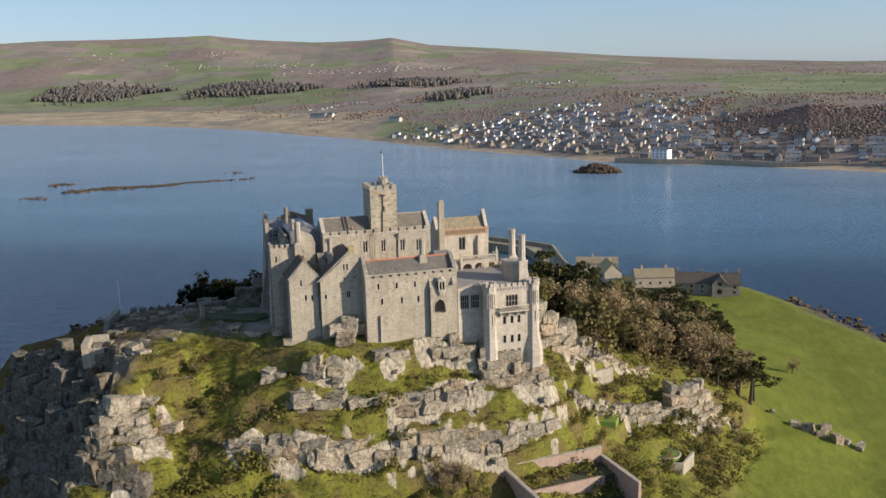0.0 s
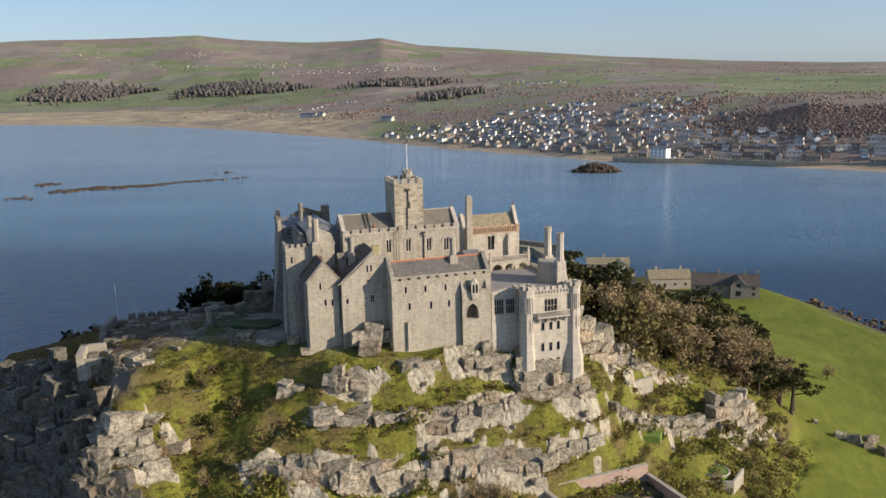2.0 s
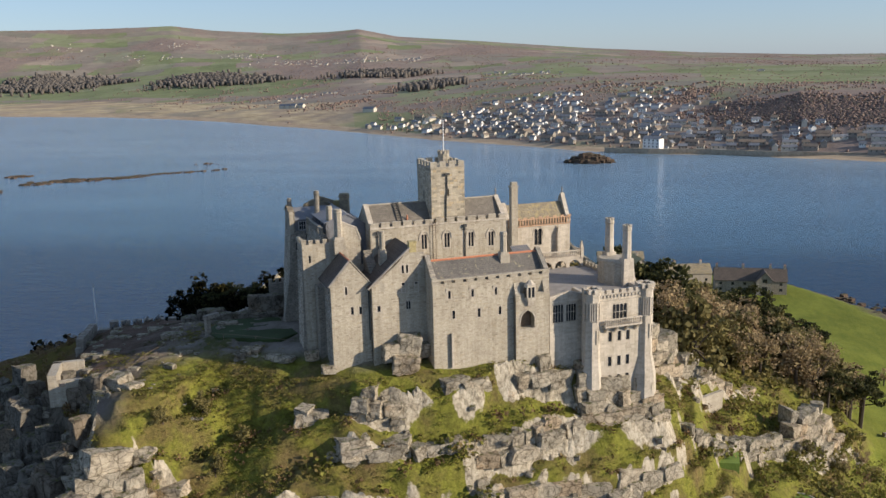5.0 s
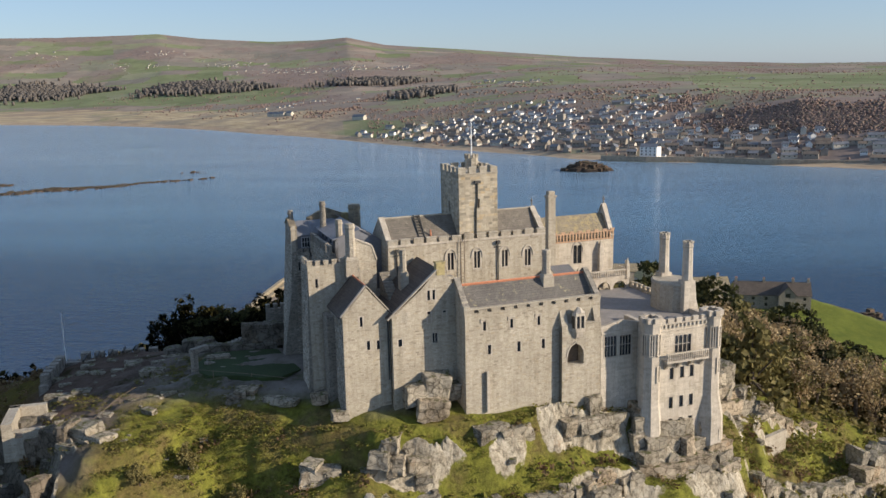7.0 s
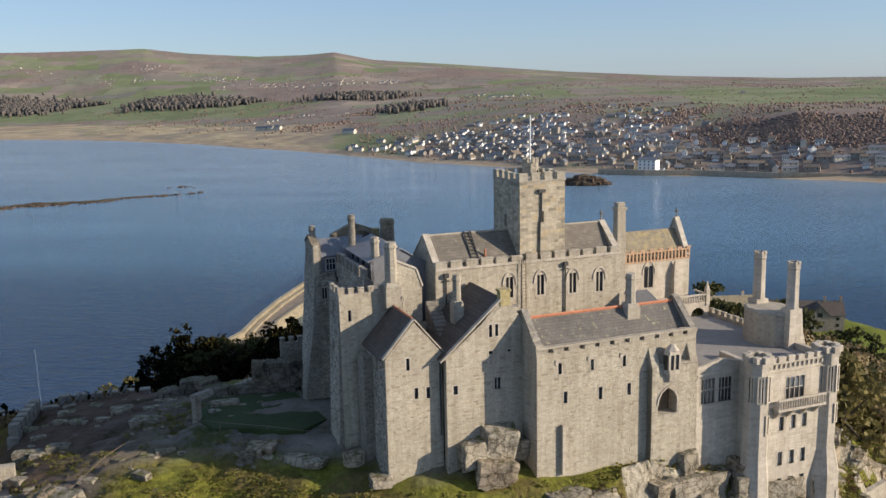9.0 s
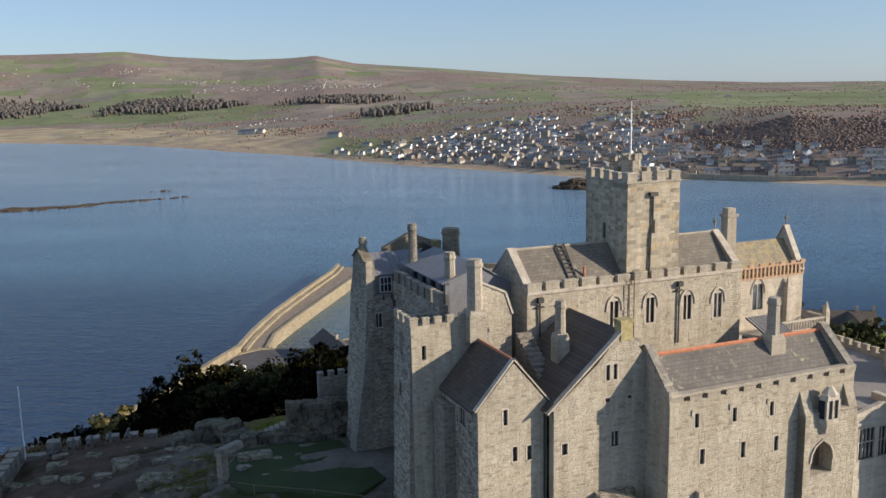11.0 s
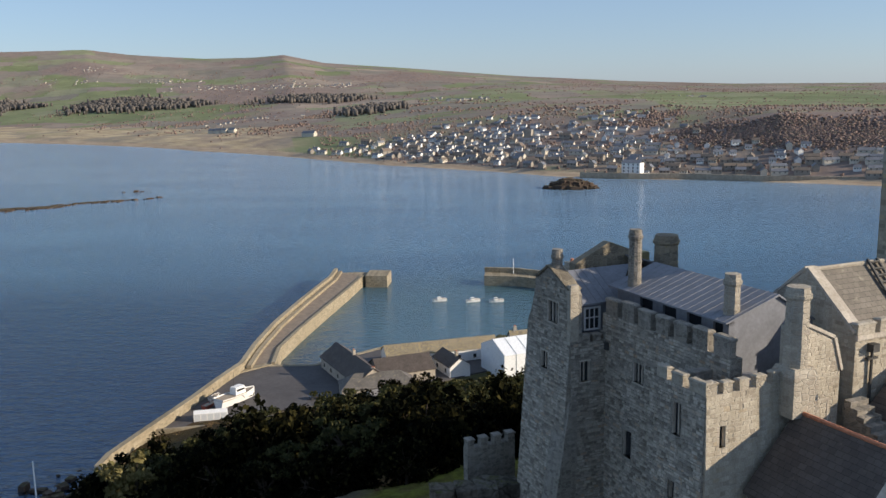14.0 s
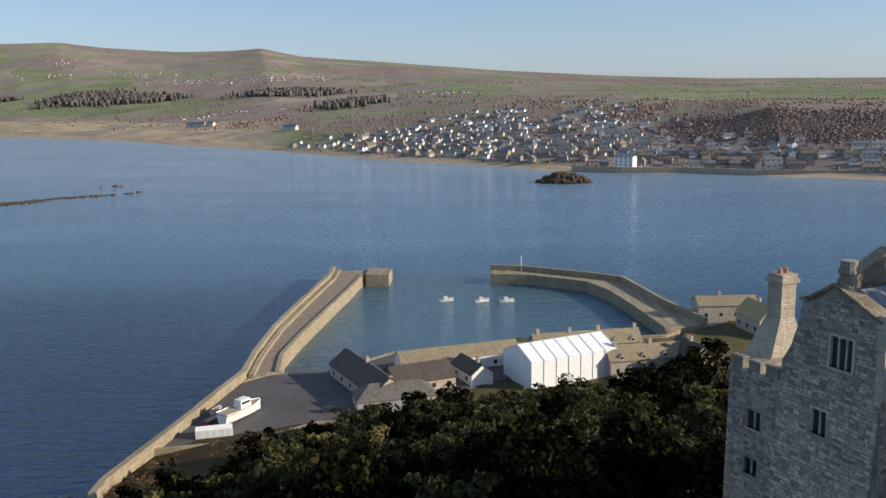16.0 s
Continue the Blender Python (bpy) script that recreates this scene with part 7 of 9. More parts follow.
# quay yard
yard_pts = [(-178.5, 357), (-173.2, 394), (-171, 412), (-147, 414), (-128, 434), (-78, 446), (-72, 424), (-112, 394), (-126, 375), (-140, 372.5), (-150, 366), (-160, 361)]
tagged(part("quay_yard", slab(yard_pts, 1.5, 4.2), TARMAC), "dark tarmac quay yard behind the pier", "yard", kind="structure")
strip_wall("yard_wall", [(-179.5, 354.5), (-172, 356.3), (-158, 360.4), (-149.6, 365.8), (-142, 372.2), (-128, 374)], 1, 5.3, 0.9, PIER, "low pale granite wall along the yard", "wall")
strip_wall("quay_wall", [(-171, 413), (-148, 414.8), (-128, 435.6), (-78, 447.2), (-36, 455), (-30, 462)], -3, 4.3, 1.6, PIER, "granite quay wall round the harbour", "wall")


def cottage(name, x, y, z, turn, ln, wd, eave, ridge, wall_mat, roof_mat, label, chimneys=(0.15, 0.85), dormers=0, wins=4, hip=0.0, category="cottage", group="", storeys=1):
    """A small house: ridge along its own x; windows and a door on both long sides."""
    r = thing(name, pose(x, y, z, 0, 0, turn), label, category, group)
    hx, hy = ln / 2, wd / 2
    bm = B()
    box(bm, -hx, hx, -hy, hy, -1.5, eave)
    for s in (-1, 1):
        if not hip:
            extrude(bm, [(s * hx, -hy, eave), (s * hx, hy, eave), (s * hx, 0, ridge - 0.05)], (-s * 0.4, 0, 0))
    body = part("wall", bm, wall_mat, r)
    bm = B()
    o = 0.35
    hh = hip * wd / 2
    for s in (-1, 1):
        ze = eave - o * (ridge - eave) / hy
        extrude(bm, [(-hx - o, s * (hy + o), ze), (hx + o, s * (hy + o), ze), (hx + o - hh, 0, ridge), (-hx - o + hh, 0, ridge)], (0, 0, 0.16))
    if hip:
        for s in (-1, 1):
            face(bm, (s * (hx + o), -hy - o, ze + 0.1), (s * (hx + o), hy + o, ze + 0.1), (s * (hx + o - hh), 0, ridge + 0.16))
    part("roof", bm, roof_mat, r)
    for f in chimneys:
        cx = -hx + f * ln
        bm = box(B(), cx - 0.5, cx + 0.5, -0.4, 0.4, ridge - 0.8, ridge + 1.3)
        box(bm, cx - 0.58, cx + 0.58, -0.48, 0.48, ridge + 1.3, ridge + 1.5)
        c = part("chimney", bm, wall_mat if wall_mat is not WHITE else STONE, r)
        for k in (-0.25, 0.25):
            part("pot", tube(B(), cx + k, 0, ridge + 1.5, ridge + 1.95, 0.15, 0.12), TERRACOTTA, c)
    for s in (-1, 1):
        for lv in range(storeys):
            for k in range(wins):
                cx = -hx + (k + 0.5) * ln / wins
                zz = 0.9 + lv * (eave - 0.6) / storeys
                bm = box(B(), cx - 0.55, cx + 0.55, s * hy - 0.03, s * hy + 0.03, zz, zz + 1.25)
                w = part("window", bm, GLASS, r)
                bm = box(B(), cx - 0.65, cx + 0.65, s * hy - 0.06, s * hy + 0.06, zz - 0.14, zz)
                part("sill", bm, STONE_PALE, w)
    for k in range(dormers):
        cx = -hx + (k + 0.5) * ln / dormers
        bm = extrude(B(), [(cx - 0.8, -hy + 0.3, eave - 0.1), (cx + 0.8, -hy + 0.3, eave - 0.1), (cx + 0.8, -hy + 0.3, eave + 1.0), (cx, -hy + 0.3, eave + 1.7), (cx - 0.8, -hy + 0.3, eave + 1.0)], (0, 1.8, 0))
        d = part("dormer", bm, wall_mat, r)
        part("dormer_pane", box(B(), cx - 0.45, cx + 0.45, -hy + 0.26, -hy + 0.31, eave + 0.1, eave + 1.0), GLASS, d)
    return r


COTTAGE = plain("cottage_stone", (0.42, 0.37, 0.30), 0.9, 0.2, 0.8)
cottage("harbour_house", -132.5, 401.6, 4.2, -60, 32, 11, 3.6, 7.6, COTTAGE, SLATE_DARK, "long harbour house with dark slate roof", (0.5,), 0, 5, 0)
cottage("harbour_house", -123.5, 388.5, 4.2, 16, 22, 9, 3.0, 6.2, COTTAGE, SLATE, "low stone house with hipped grey roof", (0.45,), 0, 5, 1.0)
cottage("boat_store", -118, 404, 4.2, 25, 18, 13, 3.2, 6.6, COTTAGE, SLATE_DARK, "dark-roofed store between the harbour houses", ())
cottage("outbuilding", -119.5, 381.5, 4.2, 27, 11, 6, 2.6, 3.6, COTTAGE, PAVE, "flat-roofed pale outbuilding by the harbour house", ())
cottage("quay_range", -106.9, 421.5, 4.2, 20, 38, 8.5, 4.0, 6.6, WHITE, SLATE_BROWN, "long white quayside range with pale brown roof", (), 0, 7)
cottage("quay_house", -102.5, 409.5, 4.2, -62, 13, 7, 3.4, 6.0, WHITE, SLATE_DARK, "small white gabled quay house with slate roof", (0.8,), 0, 2)
cottage("cottage_row", -66.5, 431.5, 4.2, 13, 35, 8, 4.8, 8.2, COTTAGE, SLATE_BROWN, "row of stone cottages with brown roof and dormers", (0.05, 0.35, 0.62, 0.97), 6, 8)
cottage("cottage_row", -49, 417, 4.6, 14, 28, 8, 4.6, 8.0, COTTAGE, SLATE_BROWN, "stone cottage terrace with lichened roof and chimneys", (0.1, 0.5, 0.95), 4, 6)
cottage("gabled_cottage", -37, 416, 4.6, -70, 13, 8, 5.0, 9.0, COTTAGE, SLATE_DARK, "gabled stone cottage at the terrace end", (0.5,), 0, 3)
cottage("quay_house", -9, 481, 4.2, 4, 22, 9, 5.0, 7.6, COTTAGE, SLATE_BROWN, "stone house by the east pier root", (0.4,), 0, 4)
cottage("lichened_house", -2, 463, 4.2, -75, 15, 9, 5.0, 9.5, COTTAGE, LICHEN_STONE, "house with yellow lichened roof by the pier", (0.5,), 0, 3)
cottage("lodge_house", 20, 452, 4.4, 10, 20, 9, 4.5, 8.0, COTTAGE, SLATE_BROWN, "brown-roofed lodge among trees", (0.2, 0.8), 0, 4)
r_ = cottage("stone_villa", 45, 438, 4.0, -3, 30, 9, 5.6, 10.0, STONE_DARK, SLATE_DARK, "large dark stone villa with slate roof and chimneys", (0.03, 0.4, 0.78, 0.98), 0, 6, storeys=2)
bm = extrude(B(), [(2.0, -7.0, -1), (9.0, -7.0, -1), (9.0, -7.0, 5.8), (5.5, -7.0, 9.6), (2.0, -7.0, 5.8)], (0, 6, 0))
part("front_gable", bm, STONE_DARK, r_)
bm = B()
for s in (-1, 1):
    extrude(bm, [(5.5 + s * 3.9, -7.3, 5.5), (5.5 + s * 3.9, 0, 5.5), (5.5, 0, 9.75), (5.5, -7.3, 9.75)], (0, 0, 0.18))
part("gable_roof", bm, SLATE_DARK, r_)
part("window", box(B(), 4.4, 6.6, -7.05, -6.95, 1.2, 3.4), GLASS, r_)
part("window", box(B(), 4.6, 6.4, -7.05, -6.95, 5.2, 6.8), GLASS, r_)

# the white marquee
CANVAS = plain("white_canvas", (0.83, 0.85, 0.86), 0.5, 0.03, 0.3, 0, 0.0)
tent = thing("marquee", pose(-76.2, 413.6, 4.8, 0, 0, 28) @ Matrix.Diagonal((1.06, 1.16, 1.07, 1)), "large white canvas marquee with ribbed roof", "marquee")
part("wall", box(B(), -14, 14, -6.8, 6.8, -1, 6.8), CANVAS, tent)
bm = B()
for s in (-1, 1):
    extrude(bm, [(-14.1, s * 7.0, 6.7), (14.1, s * 7.0, 6.7), (14.1, 0, 9.9), (-14.1, 0, 9.9)], (0, 0, 0.08))
for s in (-1, 1):
    extrude(bm, [(s * 14.0, -6.8, 6.75), (s * 14.0, 6.8, 6.75), (s * 14.0, 0, 9.9)], (-s * 0.1, 0, 0))
part("roof", bm, CANVAS, tent)
GREYLINE = plain("canvas_seam", (0.55, 0.58, 0.6), 0.6, 0.05, 1.0, 0, 0)
for k in range(8):
    x = -14 + 4 * k
    bm = B()
    rod(bm, (x, -7.02, 6.85), (x, 0, 10.02), 0.1, 4), rod(bm, (x, -6.86, -0.5), (x, -6.86, 6.8), 0.1, 4)
    part("rib", bm, GREYLINE, tent)


# boats, the laid-up launch, shed, car
def boat(x, y, z, turn, ln, hull_mat, label, cabin=True, group=""):
    r = thing("boat", pose(x, y, z, 0, 0, turn), label, "boat", group)
    bm = B()
    st = []
    for f, w, k in ((-0.5, 0.30, 0.55), (-0.2, 0.34, 0.2), (0.15, 0.31, 0.1), (0.38, 0.18, 0.25), (0.5, 0.02, 0.6)):
        st.append([(f * ln, -w * ln * 0.5, 0.16 * ln + 0.03 * ln * abs(f)), (f * ln, -w * ln * 0.3, -0.02 * ln), (f * ln, 0, -0.05 * ln), (f * ln, w * ln * 0.3, -0.02 * ln), (f * ln, w * ln * 0.5, 0.16 * ln + 0.03 * ln * abs(f))])
    vs = [[bm.verts.new(p) for p in s] for s in st]
    for a, b in zip(vs, vs[1:]):
        for i in range(4):
            bm.faces.new((a[i], b[i], b[i + 1], a[i + 1]))
    bm.faces.new(vs[0])
    part("hull", bm, hull_mat, r)
    bm = extrude(B(), [(f * ln, w * ln * 0.47, 0.13 * ln) for f, w in ((-0.5, -0.30), (-0.2, -0.34), (0.15, -0.31), (0.38, -0.18), (0.49, 0.0), (0.38, 0.18), (0.15, 0.31), (-0.2, 0.34), (-0.5, 0.30))], (0, 0, 0.02 * ln))
    part("deck", bm, plain("boat_deck", (0.35, 0.28, 0.2), 0.7), r)
    if cabin:
        bm = box(B(), -0.1 * ln, 0.18 * ln, -0.1 * ln, 0.1 * ln, 0.14 * ln, 0.30 * ln, 0.02 * ln)
        c = part("cabin", bm, WHITE, r)
        part("cabin_window", box(B(), -0.06 * ln, 0.14 * ln, -0.1 * ln, 0.1 * ln, 0.22 * ln, 0.26 * ln), GLASS, c)
    part("mast", rod(B(), (-0.05 * ln, 0, 0.15 * ln), (-0.05 * ln, 0, 0.62 * ln), 0.06), IRON, r)
    return r


RED_HULL = plain("red_antifoul", (0.35, 0.08, 0.05), 0.6)
boat(-113.7, 522.4, 0.15, 200, 6.5, WHITE, "white open boat moored in the harbour", True, "moored boats")
boat(-98.7, 521.1, 0.15, 205, 6.5, WHITE, "white motor boat moored in the harbour", True, "moored boats")
boat(-88.3, 520.9, 0.15, 195, 6.5, WHITE, "small white boat moored in the harbour", True, "moored boats")
boat(-163.0, 377.5, 5.3, 60, 14.0, WHITE, "white workboat laid up on the quay yard", True)
boat(-170, 375, 4.4, 70, 6, RED_HULL, "small red-hulled boat on the yard", False)
boat(-171, 382, 4.4, 75, 5, WHITE, "dinghy stored by the sea wall", False)
shed = thing("shed", pose(-166.8, 365.6, 4.2, 0, 0, 16), "long low white shed on the quay", "shed")
bm = extrude(B(), [(-4.5, -1.5, 0), (-4.5, 1.5, 0), (-4.5, 1.5, 2.2), (-4.5, 0, 2.8), (-4.5, -1.5, 2.2)], (9, 0, 0))
part("body", bm, WHITE, shed)
for k in range(5):
    part("door_panel", box(B(), -4.2 + 1.75 * k, -2.8 + 1.75 * k, -1.54, -1.48, 0.1, 2.0), plain("shed_door", (0.62, 0.64, 0.65), 0.6, 0.06), shed)
car = thing("car", pose(-140.7, 382.3, 4.2, 0, 0, 20), "dark estate car parked by the harbour house", "car")
bm = box(B(), -2.1, 2.1, -0.85, 0.85, 0.35, 0.95, 0.06)
part("body", bm, plain("car_paint", (0.03, 0.035, 0.045), 0.25, 0.1), car)
part("cabin", box(B(), -1.7, 1.0, -0.78, 0.78, 0.93, 1.5, 0.22), GLASS, car)
for sx in (-1.3, 1.3):
    for sy in (-0.82, 0.82):
        rod(bm := B(), (sx, sy - 0.1, 0.33), (sx, sy + 0.1, 0.33), 0.33, 12)
        part("wheel", bm, IRON, car)


# ---- the town on the far shore, hamlets, woods and hedges ----
rnd = np.random.RandomState(12)
ROOF_TOWN = plain("town_slate", (0.165, 0.172, 0.190), 0.55, 0.25, 0.3)
ROOF_TOWN_B = plain("town_slate_brown", (0.19, 0.15, 0.115), 0.8, 0.25, 0.3)
CREAM = plain("cream_render", (0.58, 0.53, 0.44), 0.8, 0.08, 0.2)
GREYSTONE = plain("town_granite", (0.30, 0.27, 0.23), 0.9, 0.2, 0.2)


def town_house(ln, wd, eave, ridge, wm, rm, label):
    r = thing("town_house", Matrix(), label, "house", "town houses")
    bm = box(B(), -ln / 2, ln / 2, -wd / 2, wd / 2, -4, eave)
    for s in (-1, 1):
        extrude(bm, [(s * ln / 2, -wd / 2, eave), (s * ln / 2, wd / 2, eave), (s * ln / 2, 0, ridge)], (-s * 0.3, 0, 0))
    part("wall", bm, wm, r)
    bm = B()
    for s in (-1, 1):
        extrude(bm, [(-ln / 2 - 0.3, s * (wd / 2 + 0.4), eave - 0.2), (ln / 2 + 0.3, s * (wd / 2 + 0.4), eave - 0.2), (ln / 2 + 0.3, 0, ridge), (-ln / 2 - 0.3, 0, ridge)], (0, 0, 0.2))
    part("roof", bm, rm, r)
    bm = box(B(), -ln / 2 + 0.4, -ln / 2 + 1.4, -0.5, 0.5, ridge - 0.6, ridge + 1.5)
    part("chimney", bm, GREYSTONE, r)
    for k in range(3):
        x = -ln / 2 + (k + 0.5) * ln / 3
        part("window", box(B(), x - 0.6, x + 0.6, -wd / 2 - 0.04, -wd / 2 + 0.02, eave - 2.0, eave - 0.7), GLASS, r)
    return r


kinds = [
    town_house(7.0, 5.4, 3.6, 5.9, WHITE, ROOF_TOWN, "white rendered house with grey slate roof"),
    town_house(10.0, 5.6, 3.6, 6.0, WHITE, ROOF_TOWN, "long white house with grey slate roof"),
    town_house(8.0, 6.2, 3.8, 6.2, CREAM, ROOF_TOWN_B, "cream rendered house with brown roof"),
    town_house(10.5, 6.4, 4.4, 7.0, GREYSTONE, ROOF_TOWN, "granite house with grey slate roof"),
    town_house(15.0, 6.4, 4.4, 7.0, GREYSTONE, ROOF_TOWN_B, "granite terrace with brown slate roof"),
    town_house(7.4, 5.6, 2.4, 4.4, WHITE, ROOF_TOWN, "white bungalow with grey roof"),
    town_house(16.0, 6.0, 3.8, 6.2, CREAM, ROOF_TOWN, "pale terrace with long grey slate roof"),
]
# streets run along the shore, one behind the other up the slope
built, plots = 0, []
for row in range(27):
    d0 = 20 + 16.5 * row + (row % 3 == 2) * 4
    b = -0.262
    while b < 0.40:
        r = float(np.interp(b, BEAR, SHORE_R)) + d0 + 9 * float(fbm(np.array([b * 22]), np.array([row * 0.7]), 33)[0])
        ln = rnd.uniform(8, 19)
        b += (ln + rnd.uniform(1.0, 7.0)) / r
        deep = np.interp(b, [-0.262, -0.23, -0.15, -0.08, 0.02, 0.095, 0.13, 0.18, 0.40], [55, 95, 250, 400, 440, 400, 175, 112, 90])
        y = r / math.hypot(1, b)
        x = y * b
        wild = float(fbm(np.array([x / 55]), np.array([y / 60]), 93)[0])
        thin = 0.08 + 0.62 * max(0.0, d0 / deep - 0.4) + (0.6 if wild < -0.09 else 0.0) + (0.25 if b > -0.02 and d0 > 150 else 0.0)
        if d0 > deep or rnd.rand() < thin or (-0.262 < b < -0.225 and d0 > 60 and rnd.rand() < 0.6):
            continue
        plots.append((x, y, b, d0, ln))
order = np.argsort([p[3] + 40 * rnd.rand() for p in plots])
far_walls = []
for q in order:
    x, y, b, d0, ln = plots[q]
    z = float(mainland_z(x, y))
    slope = -34 if b < -0.05 else -22 if b < 0.08 else -10
    turn = slope + rnd.normal(0, 9) + 90 * (rnd.rand() < 0.22)
    near = d0 < 75 and b > -0.12
    pick = (0.12, 0.07, 0.16, 0.27, 0.22, 0.03, 0.13) if near else (0.17, 0.13, 0.16, 0.12, 0.10, 0.16, 0.16)
    if built < 300:
        m = pose(x, y, z, 0, 0, turn)
        if built < len(kinds):
            kinds[built].matrix_basis = m
        else:
            copy_thing(kinds[rnd.choice(7, p=pick)], m)
        built += 1
    else:
        w = rnd.uniform(6, 7.5)
        spot = (x, y, z - 1.0, ln * 0.75, w * 0.85, rnd.uniform(5.2, 6.8), radians(turn), 0)
        far_walls.append(spot)

# the church tower of the town and the white seafront house
tc = thing("town_church", pose(-46, 1337, float(mainland_z(-46, 1337)) - 3.0, 0, 0, -20), "square granite church tower above the town roofs", "church")
bm = box(B(), -5, 5, -5, 5, -4, 14)
part("tower", bm, GREYSTONE, tc)
battlements(tc, GREYSTONE, (-5, -5), (5, -5), 14, 1.2, 1.6, 1.2, 0.6)
part("nave", box(B(), 5, 24, -5, 5, -4, 6), GREYSTONE, tc)
sh = thing("seafront_house", pose(54, 1079, 5.0, 0, 0, -30), "tall white seafront house with grey roof", "house")
part("wall", box(B(), -10, 10, -6, 6, -6, 11), WHITE, sh)
part("roof", roof_pair(B(), -10.5, 10.5, -6.6, 0, 6.6, 10.8, 14.0, 10.8), ROOF_TOWN, sh)
for k in range(4):
    for lv in (1.5, 5.0, 8.4):
        part("window", box(B(), -8.2 + 5 * k, -6.8 + 5 * k, -6.06, -5.95, lv, lv + 1.8), GLASS, sh)
wall_pts = [(-101, 1140), (-55, 1097), (0, 1086), (48, 1066), (107, 1059), (175, 1027), (292, 1000), (413, 990)]
strip_wall("sea_wall", wall_pts[2:], -1, 5.8, 2.0, plain("sea_wall_granite", (0.36, 0.29, 0.21), 0.9, 0.3, 0.3), "granite sea wall under the town", "wall")

# hamlets far inland, joined
box_v = np.array([(-.5, -.5, 0), (.5, -.5, 0), (.5, .5, 0), (-.5, .5, 0), (-.5, -.5, .6), (.5, -.5, .6), (.5, .5, .6), (-.5, .5, .6), (-.5, 0, 1), (.5, 0, 1)], float)
box_f = np.array([(0, 1, 5), (0, 5, 4), (2, 3, 7), (2, 7, 6), (1, 2, 6), (1, 6, 5), (3, 0, 4), (3, 4, 7), (5, 6, 9), (7, 4, 8)])
roof_f = np.array([(4, 5, 9), (4, 9, 8), (6, 7, 8), (6, 8, 9)])
hv = []
for cx, cy, sp, n in ((-2402, 3769, 40, 6), (-2215, 3764, 61, 8), (-1835, 3577, 41, 10), (-1704, 3531, 40, 10), (-1774, 3881, 49, 16), (-1399, 3668, 65, 30), (-1096, 3361, 58, 24), (-847, 3323, 70, 38), (-683, 3350, 57, 34), (-1194, 3325, 45, 10), (-918, 3267, 56, 12), (-263, 2608, 23, 10), (-194, 2513, 22, 12), (-118, 2535, 23, 14), (-712, 2147, 23, 10), (-661, 2264, 30, 10), (36, 1655, 15, 6), (508, 3139, 81, 6), (412, 2372, 31, 6)):
    for i in range(n):
        x, y = cx + rnd.normal(0, sp), cy + rnd.normal(0, sp * 0.9)
        if y > coast(x) + 60:
            s = rnd.uniform(5, 10)
            hv.append((x, y, float(mainland_z(x, y)) - 1.0, s, s * 0.6, s * 0.55, rnd.uniform(-0.9, 0.3), 0))
for x, y in ((-645, 1898), (-630, 1890), (-612, 1885), (-413, 1648), (-402, 1640), (-660, 1906)):
    hv.append((x, y, float(mainland_z(x, y)) - 1.0, 15, 9, 10.5, -0.5, 0))
scatter_mesh("hamlet_walls", [(box_v, box_f)], hv, CREAM, "far white farmhouses scattered over the hills", "houses")
scatter_mesh("hamlet_roofs", [(box_v * (1.06, 1.1, 1.02), roof_f)], hv, ROOF_TOWN, "grey roofs of the far farmhouses", "roofs")
white_part, stone_part = far_walls[::2], far_walls[1::2]
scatter_mesh("upper_town_walls", [(box_v, box_f)], white_part, WHITE, "white houses crowded up the slope behind the town", "houses")
scatter_mesh("upper_town_stone_walls", [(box_v, box_f)], stone_part, GREYSTONE, "granite houses among the upper streets", "houses")
scatter_mesh("upper_town_roofs", [(box_v * (1.06, 1.1, 1.02), roof_f)], far_walls, ROOF_TOWN, "grey slate roofs of the upper streets", "roofs")


def leaf_material(name, stops, rough=0.7, gloss=0.12):
    m, nt, bs = mat_new(name)
    geo = nt.nodes.new("ShaderNodeNewGeometry")
    c = ramp(nt, geo.outputs["Random Per Island"], stops)
    pos = coords(nt, 1.0)
    c = mix(nt, 1.0, c, ramp(nt, noise_fac(nt, pos, 0.25, 4, 0.6), [(0.3, (0.65,) * 3), (0.7, (1.25,) * 3)]), "MULTIPLY")
    nt.links.new(c, bs.inputs["Base Color"])
    bs.inputs["Roughness"].default_value = rough
    bs.inputs["Specular IOR Level"].default_value = gloss
    tr, ms = nt.nodes.new("ShaderNodeBsdfTranslucent"), nt.nodes.new("ShaderNodeMixShader")
    nt.links.new(c, tr.inputs["Color"])
    ms.inputs[0].default_value = 0.3
    nt.links.new(bs.outputs[0], ms.inputs[1])
    nt.links.new(tr.outputs[0], ms.inputs[2])
    nt.links.new(ms.outputs[0], nt.nodes["Material Output"].inputs["Surface"])
    return m


# woods and firs lightened too, with the haze in their leaf colours
WOODS = leaf_material("far_woods", [(0.0, (0.25, 0.190, 0.165)), (0.4, (0.32, 0.232, 0.195)), (0.7, (0.36, 0.255, 0.212)), (1.0, (0.28, 0.240, 0.175))])
FIRS = leaf_material("far_firs", [(0.0, (0.15, 0.138, 0.128)), (0.5, (0.18, 0.162, 0.148)), (1.0, (0.21, 0.185, 0.16))])
clump = [shape_arrays(rock_shape(70 + k, 10, 1, 0.6)) for k in range(4)]
tv, fv = [], []


